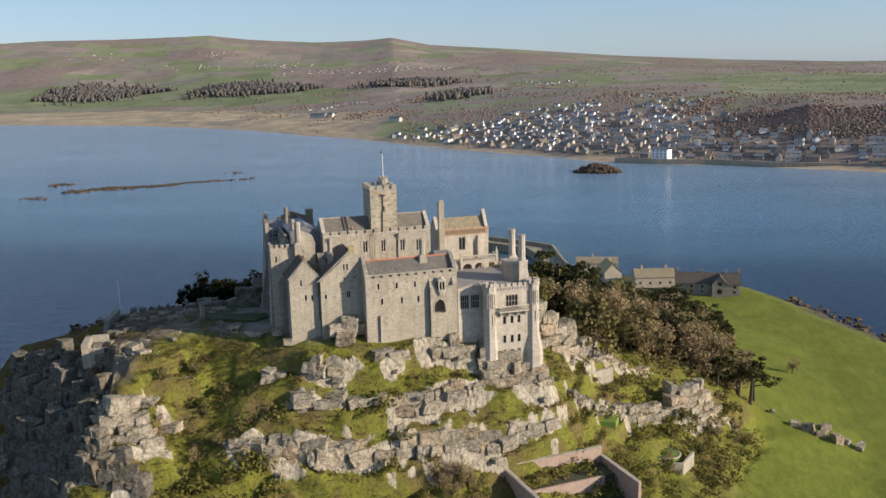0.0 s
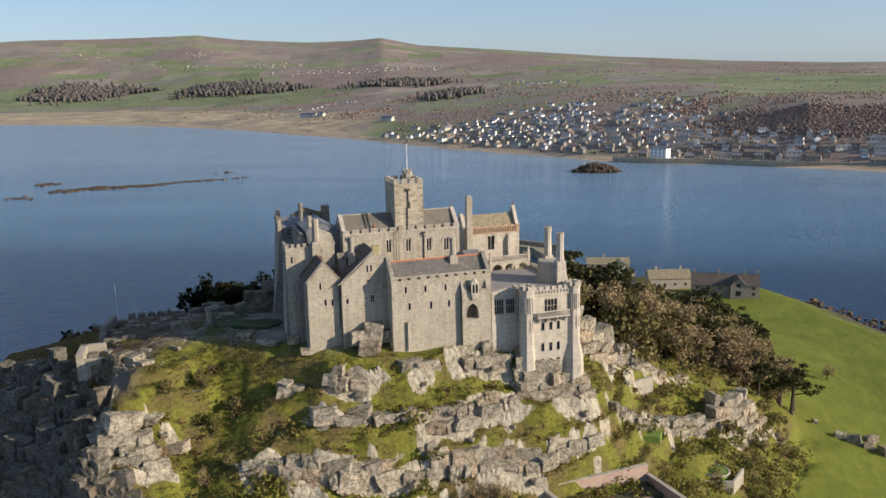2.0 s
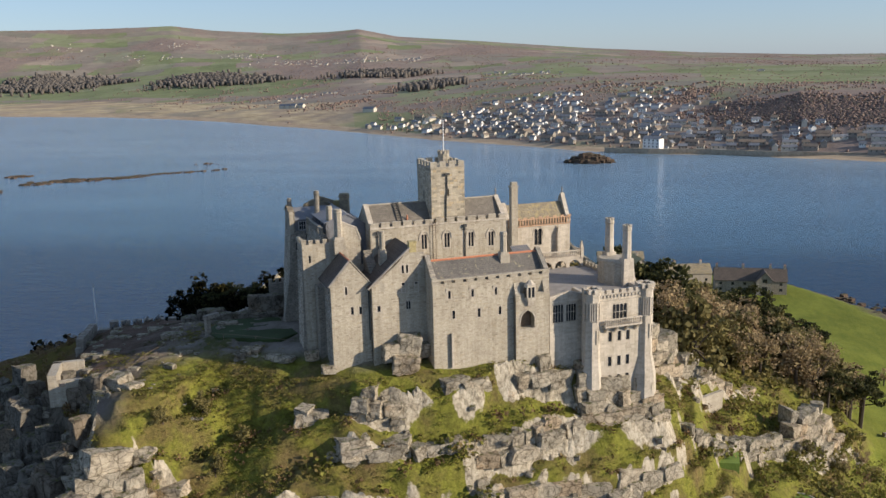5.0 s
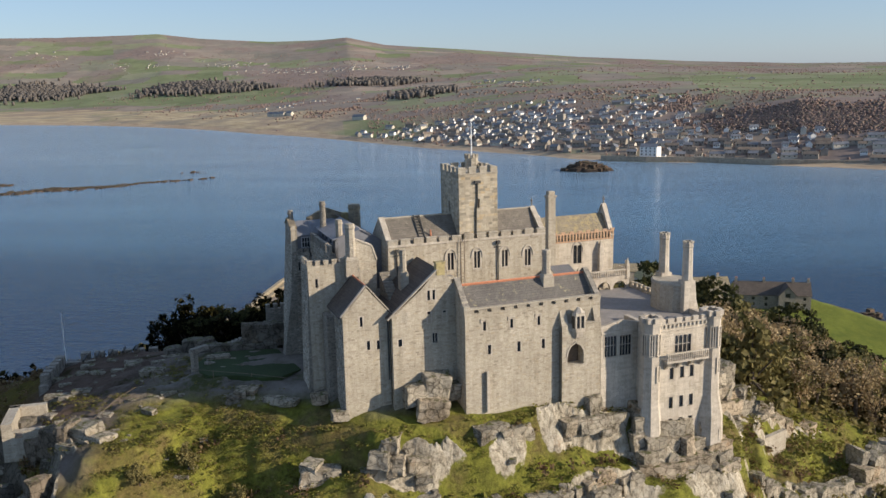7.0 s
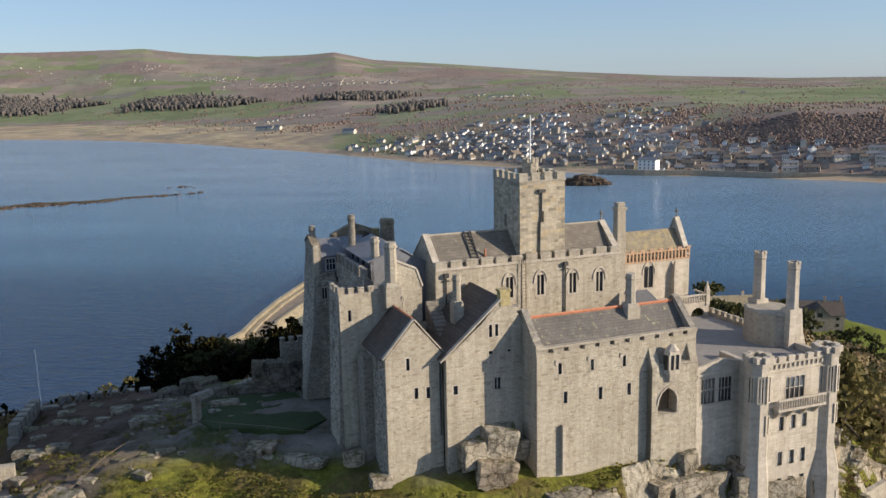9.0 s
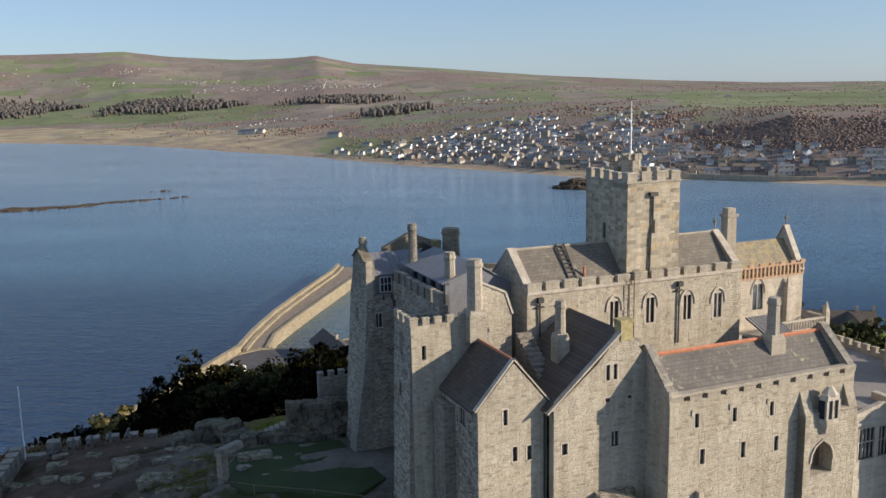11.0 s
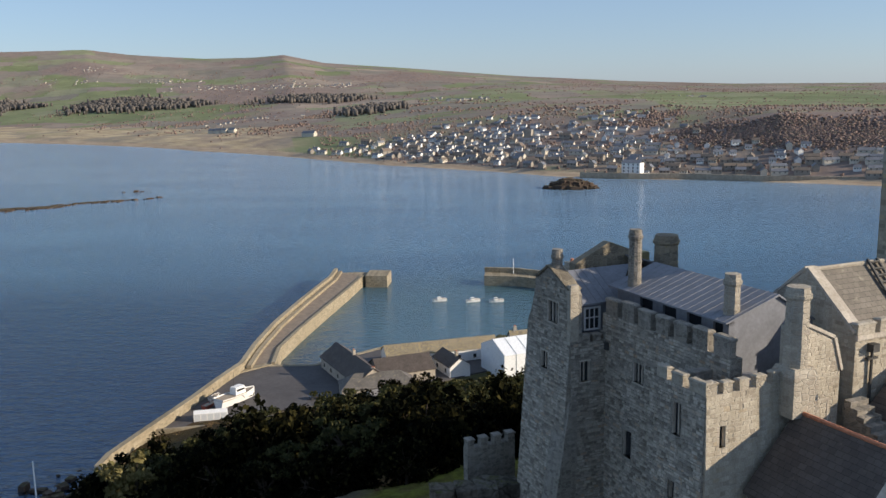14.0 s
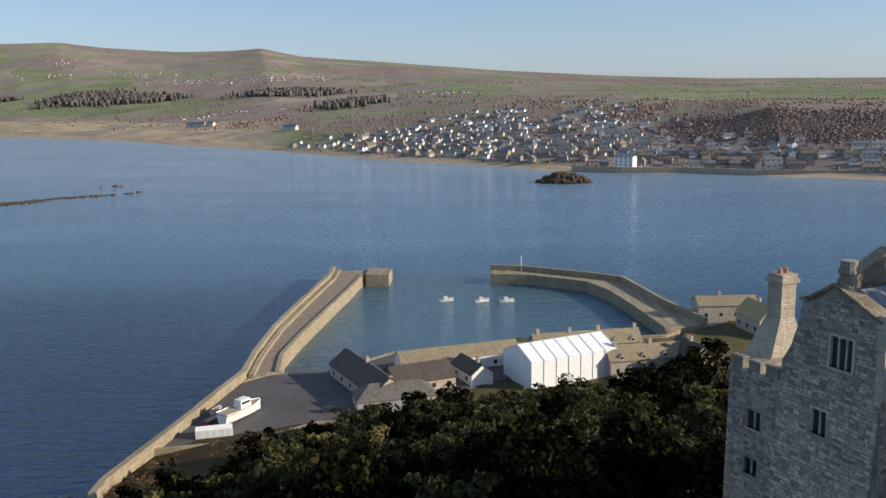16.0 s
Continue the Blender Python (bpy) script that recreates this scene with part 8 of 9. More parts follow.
def wood(into, cx, cy, sx, sy, n, lo, hi, full=0):
    for i in range(n):
        x, y = cx + rnd.normal(0, 0.62) * sx, cy + rnd.normal(0, 0.62) * sy
        gap = float((fbm(np.array([x / 70]), np.array([y / 110]), 77) + 0.5 * fbm(np.array([x / 22]), np.array([y / 34]), 78))[0])
        if y > coast(x) + 30 and (full or gap > 0.02):
            s = lo + (hi - lo) * rnd.rand() ** 1.6
            into.append((x, y, float(mainland_z(x, y)) + s * 0.5, s * 1.7, s * 1.5, s * rnd.uniform(0.8, 1.3), rnd.uniform(0, 6.3), i))


# dark fir plantations behind the dunes, then brown winter woods
for a in ((-1947, 3012, 85, 112, 420), (-1817, 3019, 89, 109, 420), (-1660, 3033, 60, 18, 120), (-1315, 2913, 76, 80, 380), (-1149, 2853, 101, 51, 420), (-627, 2813, 96, 52, 420), (-369, 2171, 56, 87, 160)):
    wood(fv, *a[:4], int(a[4] * 2.2), 3.6, 6.2, 1)
for a in ((-529, 1927, 59, 165, 420), (-495, 2106, 63, 204, 420), (-363, 2107, 59, 281, 520), (-270, 2219, 61, 321, 420), (-151, 2024, 60, 148, 300), (132, 1611, 60, 176, 420), (9, 1697, 71, 113, 260), (-789, 2164, 66, 226, 320), (-1033, 2461, 101, 232, 300), (-1362, 2802, 125, 95, 200), (-821, 2684, 141, 204, 260), (-43, 3040, 176, 288, 300), (615, 2983, 271, 677, 420), (-420, 3092, 187, 194, 260), (-2154, 3612, 258, 142, 200), (-1496, 3830, 250, 183, 240), (-954, 3664, 229, 186, 200)):
    wood(tv, *a[:4], int(a[4] * 1.5), 0.7, 1.9)
for a in ((150, 1248, 36, 16, 900), (205, 1188, 46, 22, 2000), (258, 1150, 46, 22, 2000), (330, 1110, 60, 20, 1500), (96, 1365, 40, 26, 300), (130, 1420, 34, 26, 260)):
    wood(tv, *a[:4], int(a[4] * 1.3), 0.7, 1.35, 1)
qx, qy = rnd.uniform(-3000, 1900, 80000), rnd.uniform(1300, 4700, 80000)
use = land_use(qx, qy)
qd = inland(qx, qy)[1]
line = (use[4] < 3.2) & (qd > 420) & (use[2] < 0.2) & (np.abs(qx) < qy * 0.7)
qz = mainland_z(qx, qy)
for i in np.nonzero(line)[0]:
    s = rnd.uniform(0.6, 1.3)
    tv.append((qx[i], qy[i], float(qz[i]) + s * 0.2, s * 3.4, s * 1.2, s * 0.8, 0.28, i))
lone = (use[1] > 0.75) & (qd > 300) & (use[2] < 0.2) & ~line & (np.abs(qx) < qy * 0.7)
for i in np.nonzero(lone)[0][:2600]:
    s = rnd.uniform(0.6, 1.7)
    tv.append((qx[i], qy[i], float(qz[i]) + s * 0.4, s * 1.6, s * 1.4, s * 1.1, rnd.uniform(0, 6.3), i))
# gardens and street trees between the houses
for i in range(7000):
    b, d = rnd.uniform(-0.24, 0.40), 22 + 470 * rnd.rand()
    r = float(np.interp(b, BEAR, SHORE_R)) + d
    y = r / math.hypot(1, b)
    x = y * b
    if fbm(np.array([x / 45]), np.array([y / 45]), 95)[0] < -0.08:
        continue
    s = 0.45 + 1.1 * rnd.rand() ** 2
    tv.append((x, y, float(mainland_z(x, y)) + s * 0.5, s * 1.3, s * 1.2, s * 1.1, rnd.uniform(0, 6.3), i))
scatter_mesh("far_woods", clump, tv, WOODS, "brown winter woods and hedges on the mainland", "woods", True)
fv = [(x, y, z + 3, sx * 0.62, sy * 0.62, sz * 1.6, t, k) for x, y, z, sx, sy, sz, t, k in fv]
scatter_mesh("far_firs", clump, fv, FIRS, "dark fir plantations behind the dunes", "woods", True)


# ---- trees and shrubs of the island ----
EAST_GREEN = leaf_material("olive_leaves", [(0.0, (0.12, 0.105, 0.042)), (0.5, (0.20, 0.175, 0.068)), (1.0, (0.29, 0.24, 0.10))])
# north slope's shade is put into this leaf colour, down to near black
EVERGREEN_SHADED = leaf_material("evergreen_leaves_shaded", [(0.0, (0.002, 0.003, 0.002)), (0.5, (0.006, 0.007, 0.003)), (0.85, (0.022, 0.021, 0.008)), (1.0, (0.062, 0.054, 0.018))], 0.9, 0.05)
PINE_LEAF = leaf_material("pine_needles", [(0.0, (0.030, 0.034, 0.014)), (0.6, (0.060, 0.064, 0.024)), (1.0, (0.12, 0.11, 0.04))])
BROWN_LEAF = leaf_material("winter_twigs", [(0.0, (0.25, 0.18, 0.105)), (0.5, (0.36, 0.265, 0.15)), (1.0, (0.39, 0.31, 0.165))])
GORSE = leaf_material("gorse_and_heath", [(0.0, (0.085, 0.085, 0.022)), (0.3, (0.15, 0.15, 0.034)), (0.55, (0.21, 0.205, 0.042)), (0.78, (0.20, 0.145, 0.065)), (1.0, (0.25, 0.24, 0.055))])
BRACKEN = leaf_material("dead_bracken", [(0.0, (0.12, 0.075, 0.04)), (0.5, (0.20, 0.13, 0.07)), (1.0, (0.26, 0.19, 0.09))])
BARK = plain("bark", (0.07, 0.052, 0.038), 0.9, 0.3, 2.0)


def leaves(rs, centres, radii, per, size, flat=0.75):
    """Small folded leaf sprays round each clump's shell: (verts, tris)."""
    V, F = [], []
    for (cx, cy, cz), r in zip(centres, radii):
        for _ in range(per):
            d = rs.normal(size=3)
            d /= np.linalg.norm(d)
            p = np.array([cx, cy, cz]) + d * r * (0.55 + 0.5 * rs.rand()) * (1, 1, flat)
            a = rs.normal(size=3)
            a /= np.linalg.norm(a)
            b = np.cross(a, d + 0.6 * rs.normal(size=3))
            b /= np.linalg.norm(b) + 1e-6
            s = size * rs.uniform(0.6, 1.3)
            n = len(V)
            V += [p - a * s, p + b * s * 0.7, p + a * s, p - b * s * 0.6 + d * s * 0.35]
            F += [(n, n + 1, n + 2), (n, n + 2, n + 3)]
    return np.array(V), np.array(F)


def limb(bm, p, q, r0, r1):
    p, q = Vector(p), Vector(q)
    d = (q - p).normalized()
    s = d.orthogonal().normalized()
    t = d.cross(s)
    a = [bm.verts.new(p + r0 * (math.cos(k * 1.0472) * s + math.sin(k * 1.0472) * t)) for k in range(6)]
    b = [bm.verts.new(q + r1 * (math.cos(k * 1.0472) * s + math.sin(k * 1.0472) * t)) for k in range(6)]
    for k in range(6):
        bm.faces.new((a[k], a[(k + 1) % 6], b[(k + 1) % 6], b[k]))


def tree(kind, seed, label, category="tree"):
    rs = np.random.RandomState(seed)
    r = thing(kind, Matrix(), label, category, kind + "s")
    bm = B()
    h = 9.0
    cs, rr = [], []
    if kind == "pine_tree":
        limb(bm, (0, 0, -1), (0.3, 0.1, 5.5), 0.42, 0.28)
        for k in range(9):
            a = rs.uniform(0, 6.3)
            d = rs.uniform(1.6, 4.2)
            z = rs.uniform(6.2, 9.6) - d * 0.18
            limb(bm, (0.3, 0.1, rs.uniform(4.2, 5.8)), (d * math.cos(a), d * math.sin(a), z - 0.3), 0.2, 0.06)
            for j in range(3):
                cs.append((d * math.cos(a) + rs.normal(0, 0.9), d * math.sin(a) + rs.normal(0, 0.9), z + rs.normal(0, 0.25)))
                rr.append(rs.uniform(0.8, 1.4))
        v, f = leaves(rs, cs, rr, 46, 0.34, 0.42)
        mat = PINE_LEAF
    elif kind == "bare_tree":
        limb(bm, (0, 0, -1), (0.1, 0, 3.0), 0.3, 0.2)
        for k in range(18):
            a, d = rs.uniform(0, 6.3), rs.uniform(0.5, 2.8)
            z = rs.uniform(1.6, 7.5)
            limb(bm, (0.1, 0, 2.6), (d * math.cos(a), d * math.sin(a), z), 0.11, 0.03)
            cs.append((d * math.cos(a), d * math.sin(a), z)), rr.append(rs.uniform(0.9, 1.6))
        v, f = leaves(rs, cs, rr, 60, 0.22, 0.9)
        mat = BROWN_LEAF
    else:
        limb(bm, (0, 0, -1), (0.1, 0.1, 3.5), 0.36, 0.22)
        for k in range(22):
            a, d = rs.uniform(0, 6.3), 3.4 * math.sqrt(rs.rand())
            z = 1.0 + (7.2 - 0.45 * d * d * 0.6) * rs.uniform(0.05, 1.0)
            limb(bm, (0.1, 0.1, 2.5), (d * math.cos(a) * 0.8, d * math.sin(a) * 0.8, z - 0.4), 0.12, 0.04)
            cs.append((d * math.cos(a), d * math.sin(a), z)), rr.append(rs.uniform(0.9, 1.7))
        v, f = leaves(rs, cs, rr, 70, 0.36, 0.8)
        mat = EAST_GREEN if kind == "olive_tree" else EVERGREEN_SHADED
    part("trunk", bm, BARK, r)
    mesh_ob("crown", [tuple(p) for p in v], [tuple(int(i) for i in t) for t in f], mat, r)
    return r


rt = random.Random(8)
protos = {
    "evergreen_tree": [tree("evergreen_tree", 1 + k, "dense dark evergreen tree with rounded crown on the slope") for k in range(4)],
    "pine_tree": [tree("pine_tree", 11 + k, "spreading dark pine tree with flat layered crown") for k in range(3)],
    "olive_tree": [tree("olive_tree", 31 + k, "rounded olive-green tree with dense low crown") for k in range(3)],
    "bare_tree": [tree("bare_tree", 21 + k, "bare brown winter tree with fine twigs") for k in range(3)],
}
used = {k: 0 for k in protos}


def plant(kind, x, y, s):
    z = ground_z(x, y)
    m = pose(x, y, z, 0, 0, rt.uniform(0, 360))
    k = used[kind]
    used[kind] += 1
    if k < len(protos[kind]):
        ob = protos[kind][k]
        ob.matrix_basis = m
    else:
        ob = copy_thing(rt.choice(protos[kind]), m)
    ob.scale = (s, s, s * rt.uniform(0.9, 1.1))


# single pines that stand out, then the woods on the north and east slopes
for x, y, s in ((-104, 226, 0.8), (-110, 221, 0.6), (30, 286, 1.8), (34, 296, 1.7), (-14, 250, 1.9), (-19, 256, 2.0), (6, 296, 1.8), (16, 300, 1.8), (22, 308, 1.7)):
    plant("pine_tree", x, y, s)
spots = []
tries = 0
while len(spots) < 330 and tries < 12000:
    tries += 1
    x, y = rt.uniform(-178, 42), rt.uniform(226, 372)
    zz = float(land_smooth(np.array([x]), np.array([y]))[0])
    if zz > 52 or zz < 4.02:
        continue
    edge = (386 if -112 < x < -40 else 366) - 0.22 * max(0, -x - 110) - 0.25 * max(0, x + 40)
    west = -178 + 0.42 * max(0, y - 250)
    if y > edge or x < west or (x < -121 and y < 262) or (x > 34 and y > 300) or (x > -4 and y < 240 + 0.5 * (x + 4)):
        continue
    if y > 296 and x < -143 + 0.62 * (y - 324):
        continue
    east = x > -42
    if any((x - a) ** 2 + (y - b) ** 2 < (15 if east else 17) for a, b in spots):
        continue
    spots.append((x, y))
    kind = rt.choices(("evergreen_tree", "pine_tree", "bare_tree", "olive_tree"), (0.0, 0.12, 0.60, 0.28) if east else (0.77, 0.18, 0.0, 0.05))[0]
    plant(kind, x, y, rt.uniform(1.35, 2.0) if east else rt.uniform(0.85, 1.35))
for k in range(9):
    x = -111 + 2.1 * k + rt.uniform(-0.8, 0.8)
    plant("evergreen_tree", x, 221 + 0.22 * k + rt.uniform(-2, 4), rt.uniform(0.66, 0.9))
for x, y, s in ((62, 314, 0.75), (-36, 173, 0.75), (-33, 174, 0.8), (-30, 175, 0.7), (-33, 171, 0.65), (-118, 181, 0.5), (-84, 158, 0.5), (-92, 158, 0.5), (14, 207, 0.5), (34, 240, 0.6), (28, 232, 0.5)):
    plant("bare_tree", x, y, s)
for x, y, s in ((-62, 388, 1.0), (-55, 393, 1.1), (-48, 398, 1.25), (-41, 403, 1.4), (-35, 408, 1.5), (-30, 414, 1.5), (-58, 385, 1.2), (-45, 394, 1.3)):
    plant("evergreen_tree", x, y, s)
for x, y, s in ((37, 262, 1.25), (41, 266, 1.35), (43, 272, 1.2), (33, 262, 1.0), (38, 274, 1.3), (30, 256, 0.9)):
    plant("pine_tree", x, y, s)
for x, y, s in ((-90, 172, 0.42), (-86, 166, 0.45), (-83, 171, 0.4), (-94, 166, 0.38), (-80, 160, 0.4), (18, 226, 0.45), (22, 220, 0.4), (10, 224, 0.4), (26, 230, 0.45)):
    plant("olive_tree", x, y, s)

# shrubs, gorse and heath on the ledges, joined
rs = np.random.RandomState(4)


def shrubs(name, n, box_, test, size, mat, label, per=26, leaf=0.22, flat=1.0):
    px, py = rs.uniform(box_[0], box_[1], n * 6), rs.uniform(box_[2], box_[3], n * 6)
    z, b = land(px, py)
    zz = land_smooth(px, py)
    dens = fbm(px / 14, py / 14, 60) + 0.5 * fbm(px / 4, py / 4, 61)
    keep = np.nonzero(test(px, py, zz, b, dens))[0][:n]
    V, F, c = [], [], 0
    base = [leaves(rs, [(rs.normal(0, 0.5), rs.normal(0, 0.5), 0.35 + 0.3 * rs.rand()) for _ in range(3)], [0.55, 0.6, 0.5], per // 3, leaf, 0.8) for _ in range(10)]
    for i in keep:
        v, f = base[i % 10]
        s = size * rs.uniform(0.5, 1.5)
        a = rs.uniform(0, 6.3)
        ca, sa = math.cos(a), math.sin(a)
        w = v * s
        V.append(np.stack([w[:, 0] * ca - w[:, 1] * sa + px[i], w[:, 0] * sa + w[:, 1] * ca + py[i], w[:, 2] * flat * rs.uniform(0.7, 1.2) + z[i]], -1))
        F.append(f + c)
        c += len(v)
    V, F = np.concatenate(V), np.concatenate(F)
    ob = mesh_ob(name, V.tolist(), F.tolist(), mat)
    return tagged(ob, label, "shrubs", kind="stuff")


soft_ground = lambda x, y, z, b, d: (np.hypot(x - 14, y - 207) > 8) & (np.hypot(x + 1, y - 211) > 7) & (b < 0.35) & (z > 11) & (z < 54.5) & (d > -0.26) & ((y < 200) | (x > -40)) & (y < 232) & ((x > -99) | (z < 50))
shrubs("heath", 7600, (-116, 60, 138, 250), soft_ground, 0.85, GORSE, "olive gorse and heath on the grass ledges", 18, 0.23, 0.5)
shrubs("tussocks", 1300, (-121, -80, 168, 198), lambda x, y, z, b, d: (z > 48) & (z < 58) & (d > -0.1) & ((x > -108) | (y < 186)) & ((y < 185.5) | (x < -97)), 0.55, GORSE, "rough olive grass tussocks on the west terrace", 26, 0.2, 0.45)
shrubs("bracken", 900, (-150, 60, 138, 250), lambda x, y, z, b, d: (b < 0.4) & (z > 11) & (z < 54) & (d < -0.02) & ((x > -99) | (z < 50)), 1.0, BRACKEN, "rusty dead bracken between the rocks")
shrubs("bushes", 260, (-100, 60, 140, 245), lambda x, y, z, b, d: (b < 0.5) & (z > 13) & (z < 50) & (d > 0.12), 2.4, GORSE, "rounded olive bushes on the cliff slope", 60, 0.16)
shrubs("garden_shrubs", 230, (-12, 46, 188, 246), lambda x, y, z, b, d: (z > 11) & (z < 34) & (np.hypot(x - 13.5, y - 210.5) > 5.5) & (np.hypot(x + 1, y - 211) > 8) & (np.hypot(x - 16, y - 202) > 6), 1.7, GORSE, "mixed garden shrubs on the terraced slope", 40, 0.18)
shrubs("slope_scrub", 420, (-182, -120, 296, 372), lambda x, y, z, b, d: (z > 3.9) & (z < 30) & (d > -0.02) & (x < -140 + 0.62 * (y - 324)) & (y < 352 + 0.4 * (x + 180)), 1.1, BRACKEN, "brown bracken and low scrub below the yard wall", 26, 0.22, 0.6)
shrubs("undergrowth", 1500, (-180, 50, 225, 380), lambda x, y, z, b, d: (z > 5) & (z < 52) & (y < 376) & (x < -24) & ((y < 296) | (x > -143 + 0.62 * (y - 324))), 1.9, EVERGREEN_SHADED, "dark undergrowth beneath the trees", 30, 0.28)


shrubs("east_undergrowth", 700, (-24, 50, 225, 380), lambda x, y, z, b, d: (z > 5) & (z < 46) & (x < 36) & ((x < -10) | (y > 246)), 1.9, EAST_GREEN, "olive brown undergrowth beneath the winter trees", 30, 0.28)


# ---- west terrace: gun battery, ruined arch, lawn, low fort, flagstaff ----
def battery():
    r = thing("gun_battery", Matrix(), "low granite battery wall with square merlons", "battery wall")
    strip_wall("base_wall", [(-124.5, 194), (-128, 206), (-112, 211.4)], 46, 52.6, 1.4, STONE_DARK, "", "", r)
    for p, q, n in ((Vector((-125.4, 206.9, 0)), Vector((-112.2, 211.3, 0)), 6), (Vector((-124.7, 194.6, 0)), Vector((-127.9, 205.6, 0)), 6)):
        for k in range(n):
            c = p.lerp(q, (k + 0.5) / n)
            d = (q - p).normalized()
            w = (q - p).length / n * 0.33
            s = Vector((-d.y, d.x, 0)) * 0.65
            bm = extrude(B(), [(c - d * w - s + Vector((0, 0, 52.6))), (c + d * w - s + Vector((0, 0, 52.6))), (c + d * w + s + Vector((0, 0, 52.6))), (c - d * w + s + Vector((0, 0, 52.6)))], (0, 0, 1.55))
            part("merlon", bm, STONE_DARK, r)
    return r


battery()
for k in range(5):
    t = (k + 0.5) / 6
    x, y = -124.4 + 12.6 * t, 204.9 + 4.2 * t
    z = ground_z(x, y)
    g = thing("cannon", pose(x, y, z, 0, 0, 108), "black iron cannon on a timber carriage", "cannon", "battery guns")
    part("barrel", rod(B(), (-1.2, 0, 0.75), (1.3, 0, 0.85), 0.2, 10), IRON, g)
    part("carriage", box(B(), -1.1, 0.5, -0.38, 0.38, 0.15, 0.6, 0.06), WOOD, g)
    for sx in (-0.8, 0.3):
        part("wheel", rod(B(), (sx, -0.5, 0.25), (sx, 0.5, 0.25), 0.25, 10), WOOD, g)

staff = thing("flagstaff", pose(-126.9, 205.2, 53.0), "tall slim white flagstaff beside the battery", "flagstaff")
part("pole", tube(B(), 0, 0, -0.5, 8.9, 0.09, 0.05), WHITE, staff)

fort = thing("small_fort", pose(-113.0, 178.0, 0, 0, 0, 24), "small roofless granite gun platform with embrasures", "fort")
walled("front_wall", fort, STONE, (-6, -4.5), (7, -4.5), 50, 54.2, 1.0, [(1.6 + 3.4 * k, 2.6 + 3.4 * k, 53.2, 54.0) for k in range(4)], low=50)
walled("west_wall", fort, STONE, (-6, 3), (-6, -4.45), 50, 55.4, 1.4, (), (1, 0), low=50)
part("rear_wall", box(B(), -6, -1.0, 2.2, 3.2, 50, 55.4), STONE, fort)
part("platform", box(B(), -5, 7, -3.6, 2.4, 48, 52.7), PAVE, fort)

ruin = thing("ruined_arch", pose(-95.6, 191.0, 0, 0, 0, 62), "ruined granite doorway beside the court lawn", "ruin")
bm = box(B(), -1.6, -0.7, -0.45, 0.5, 54, 60.4, 0.06)
box(bm, 0.9, 1.7, -0.5, 0.5, 54, 58.2, 0.08)
box(bm, -1.8, 1.4, -0.5, 0.5, 60.3, 61.0, 0.1)
box(bm, 1.7, 2.6, -0.6, 0.6, 54, 57.9, 0.15)
part("doorway", bm, STONE_DARK, ruin)

court = thing("court_wall", pose(-97.0, 198.2, 0, 0, 0, 17), "rough big-block granite wall behind the court lawn", "wall")
rw_ = random.Random(31)


def rough_block(parent, x, y, z, w, d, h):
    ob = new("block", rw_.choice(GREY_ROCKS))
    ob.parent = parent
    ob.matrix_basis = pose(x, y, z, rw_.uniform(-3, 3), rw_.uniform(-3, 3), rw_.uniform(-5, 5)) @ Matrix.Diagonal((w * 0.6, d * 0.6, h * 0.62, 1))


for lv in range(3):
    for k in range(6):
        rough_block(court, k * 1.75 + 0.85 + 0.8 * (lv % 2), 0.8 + 0.1 * lv, 55.7 + 1.15 * lv, rw_.uniform(1.5, 2.2), 1.6, 1.25)
for lv in range(3):
    for k in range(4):
        rough_block(court, 6.0 + k * 1.75 + 0.5 * (lv % 2), 1.6, 58.6 + 1.2 * lv, rw_.uniform(1.5, 2.2), 2.0, 1.3)
for k in range(8):
    bm = box(B(), 0.6 + k * 0.62, 1.2 + k * 0.62, 1.9, 3.4, 56, 57.7 + 0.22 * k, 0.05)
    part("step", bm, STONE_DARK, court)
for x, y, z, s in ((-103.5, 206, 56.4, 1.5), (-101, 205.5, 56.9, 1.3), (-106.5, 204.5, 55.6, 1.2), (-98.8, 202.5, 57.0, 1.2), (-117, 199, 53.4, 0.9), (-110, 198, 54.4, 0.8), (-114, 190, 53.6, 0.8), (-108, 193, 54.5, 0.9), (-112, 203, 54.2, 0.8), (-102, 192, 55.6, 0.7)):
    ob = new("boulder", rk.choice(GREY_ROCKS))
    ob.matrix_basis = pose(x, y, z, 0, 0, rw_.uniform(0, 60)) @ Matrix.Diagonal((s * 1.4, s, s * 0.75, 1))
    tagged(ob, "grey boulder on the west terrace, colour deepened for shade", "boulder", "terrace boulders")

north_court = thing("north_court_wall", CASTLE, "low granite wall with square merlons at the tower's foot", "wall")
part("wall", box(B(), -14.0, -9.5, 24.7, 25.5, 50, 62.9), STONE_DARK, north_court)
battlements(north_court, STONE_DARK, (-14.0, 24.7), (-9.5, 24.7), 62.9, 0.85, 0.8, 0.65, 0.7)

# grass green lowered, with the court's shade put into the colour
LAWN_SHADED = plain("lawn_grass_shaded", (0.03, 0.05, 0.012), 0.95, 0.2, 0.25)
pts = [(-95.0, 188.6), (-92.6, 186.9), (-88.4, 187.4), (-84.5, 186.6), (-81.5, 187.4), (-79.6, 191), (-86.5, 200.6), (-91.5, 199.6), (-96.4, 197.6), (-96.8, 192.5)]
lawn = tagged(part("lawn", slab(pts, 53, 57.8), LAWN_SHADED), "small shaded lawn in the west court", "lawn", kind="structure")

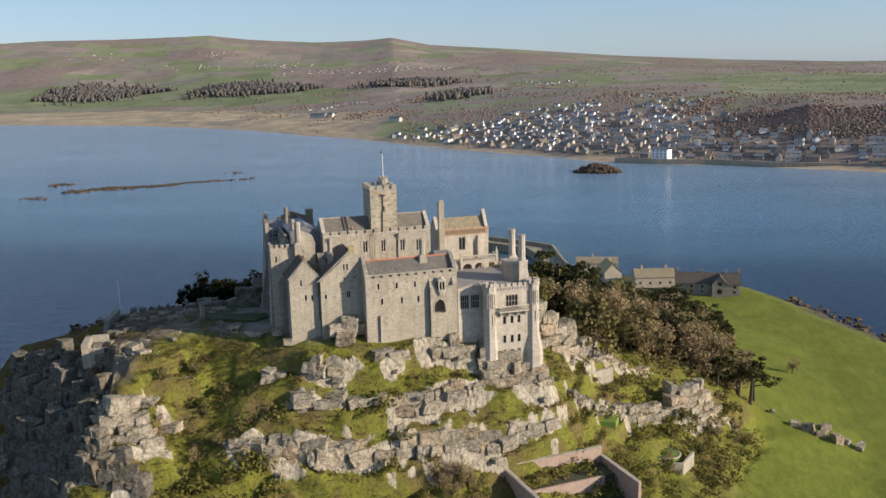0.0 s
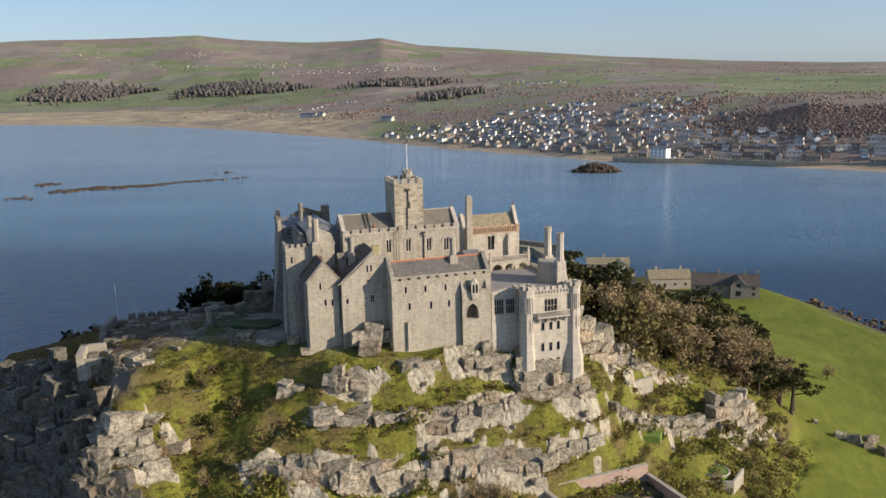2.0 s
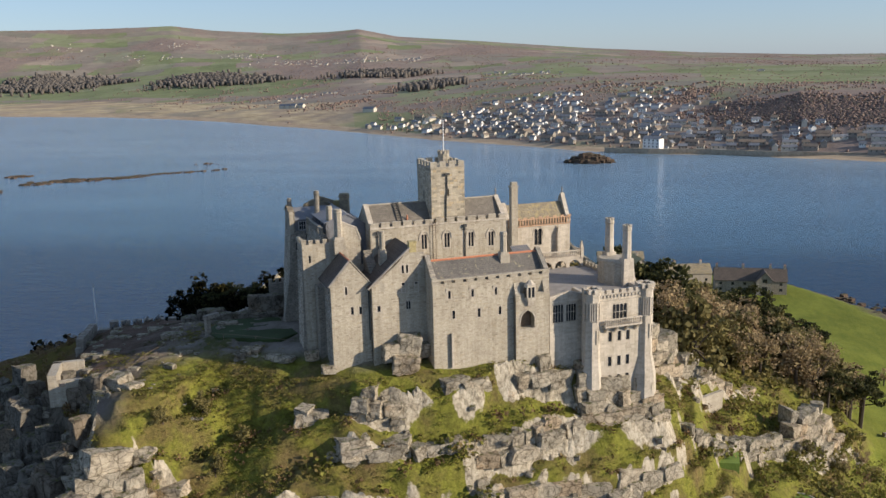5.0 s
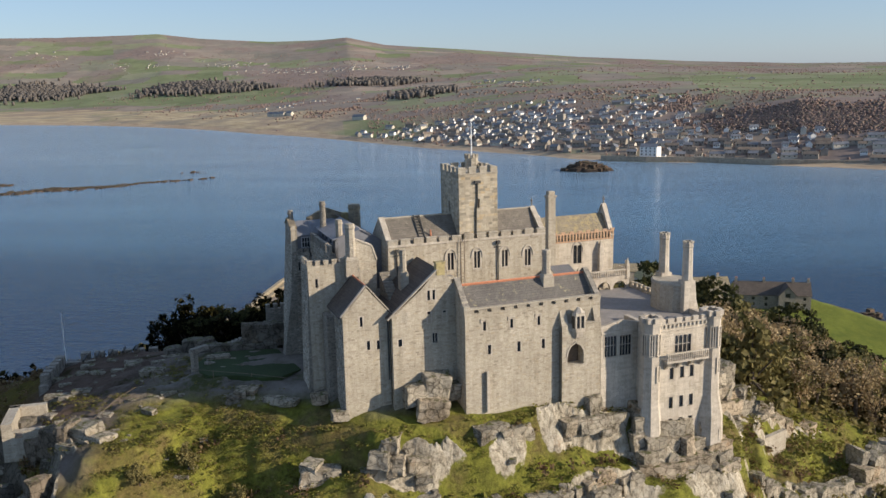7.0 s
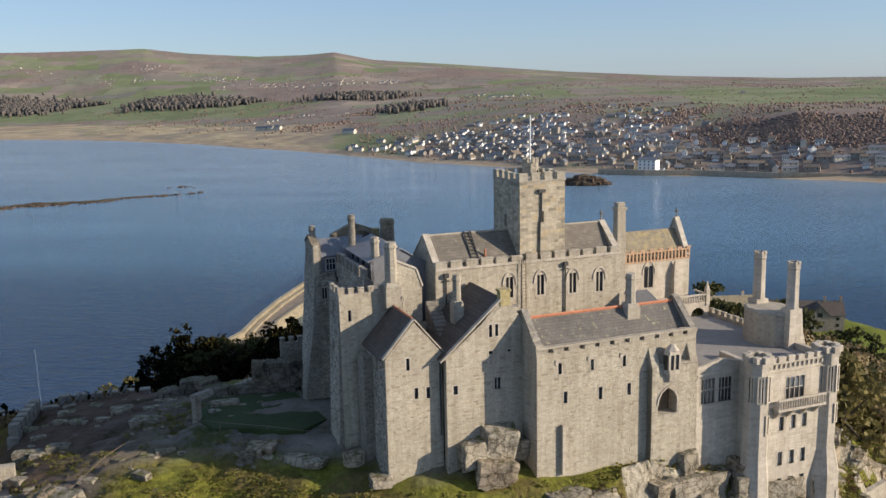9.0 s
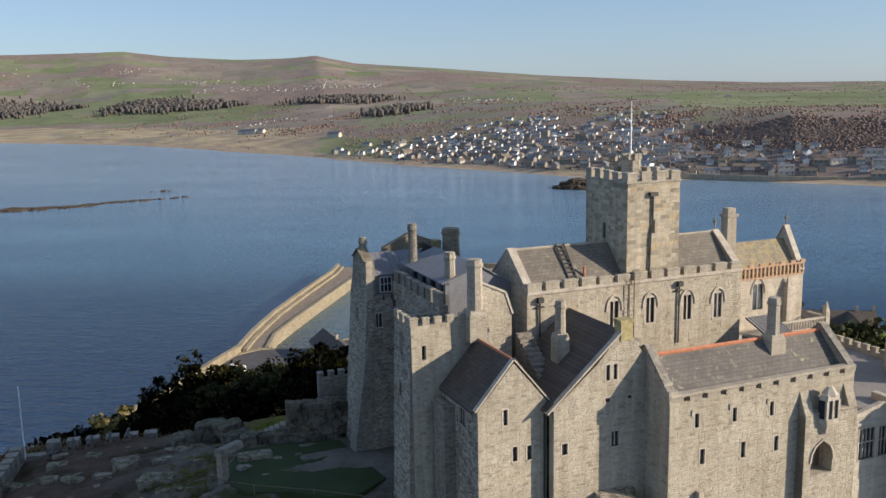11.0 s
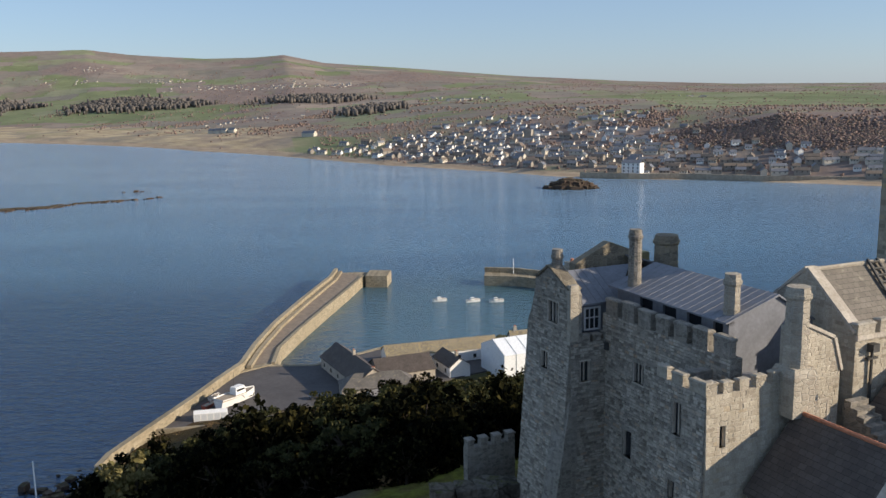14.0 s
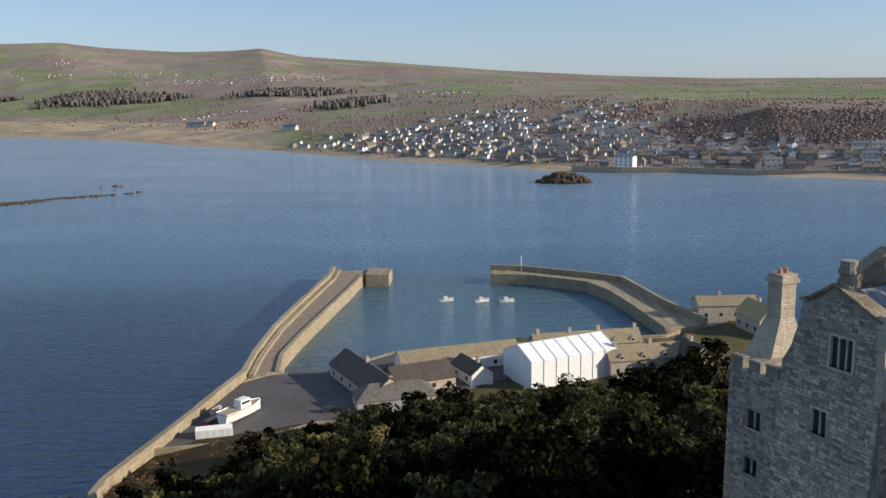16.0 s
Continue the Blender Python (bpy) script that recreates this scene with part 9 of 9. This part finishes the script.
steps = thing("rock_steps", pose(-104.5, 199.5, 0), "flight of worn curved steps cut in the terrace rock", "steps")
for k in range(8):
    a = radians(215 + 9 * k)
    c, sn = math.cos(a), math.sin(a)
    m_ = pose(1.2 + 0.55 * k, 0.9 - 0.35 * k, 0, 0, 0, math.degrees(a) + 90)
    bm = box(B(), -0.32, 0.32, -1.5, 1.5, 51, 55.0 + 0.2 * k, 0.04)
    bmesh.ops.transform(bm, matrix=m_, verts=bm.verts[:])
    part("step", bm, STONE_DARK, steps)

rail = thing("path_rail", Matrix(), "thin wooden rail along the cliff path", "rail")
path_pts = [(-105, 174), (-103.5, 180), (-102, 188), (-98, 190), (-92, 187), (-86, 187), (-80, 186)]
for (x0, y0), (x1, y1) in zip(path_pts, path_pts[1:]):
    z0, z1 = ground_z(x0, y0), ground_z(x1, y1)
    part("post", rod(B(), (x0, y0, z0 - 0.3), (x0, y0, z0 + 1.1), 0.06), WOOD, rail)
    part("bar", rod(B(), (x0, y0, z0 + 1.0), (x1, y1, z1 + 1.0), 0.035), WOOD, rail)

# ---- the walled garden and terraces under the east cliff ----
PINK = plain("pink_render", (0.40, 0.29, 0.235), 0.9, 0.15, 0.6)
garden = thing("walled_garden", pose(-8.7, 183.3, 0, 0, 0, 32.6), "small garden enclosed by pinkish rendered walls", "walled garden")
for (a, b, h) in (((-12.3, 7), (12.3, 7), 27.4), ((12.3, 7), (12.3, -8), 25.2), ((-12.3, -8), (-12.3, 7), 26.6), ((-12.3, -8), (12.3, -8), 20.5)):
    d = (b[0] - a[0], b[1] - a[1])
    ln = math.hypot(*d)
    wl = part("wall", wall(B(), a, b, 12, h, 0.7, (), (-d[1] / ln, d[0] / ln)), PINK, garden)
    part("coping", coping(B(), [(*a, h), (*b, h)], 0.95, 0.16), STONE, wl)
part("inner_wall", wall(B(), (-10.5, 0.4), (9, 0.4), 12, 23.6, 0.5), PINK, garden)
part("lower_bed", box(B(), -11.9, 11.9, -7.6, 0.4, 12, 19.4), LAWN_SHADED, garden)
part("bed", box(B(), -11.9, 11.9, 0.9, 6.7, 12, 23.4), plain("garden_soil", (0.06, 0.06, 0.03), 0.95, 0.4, 0.6), garden)


def round_lawn(x, y, r):
    z = ground_z(x, y)
    t = thing("round_lawn", pose(x, y, z), "round clipped lawn with stone edging", "lawn")
    part("grass", tube(B(), 0, 0, -3, 0.9, r, r, 24), LAWN_BRIGHT, t)
    bm = B()
    for k in range(24):
        a0, a1 = 2 * math.pi * k / 24, 2 * math.pi * (k + 1) / 24
        rod(bm, ((r + 0.2) * math.cos(a0), (r + 0.2) * math.sin(a0), 0.85), ((r + 0.2) * math.cos(a1), (r + 0.2) * math.sin(a1), 0.85), 0.22, 5)
    part("edging", bm, STONE_PALE, t)


LAWN_BRIGHT = plain("bright_lawn", (0.15, 0.22, 0.035), 0.95, 0.15, 0.4)
round_lawn(13.5, 210.5, 3.0)
bm = slab([(-5, 206), (1, 206), (2, 213), (-1, 219), (-4, 214)], 22, 29.3)
tagged(part("terrace_lawn", bm, LAWN_BRIGHT), "narrow lawn terrace between the rocks", "lawn", kind="structure")
strip_wall("garden_wall", [(-22, 204), (-14, 210), (-5, 219), (0, 224)], 28, 37.2, 0.8, STONE, "pale retaining wall under the east cliff", "wall")
strip_wall("garden_wall", [(2, 206), (9, 205), (17, 206), (20, 213)], 14, 19.8, 0.5, STONE, "low garden retaining wall", "wall")
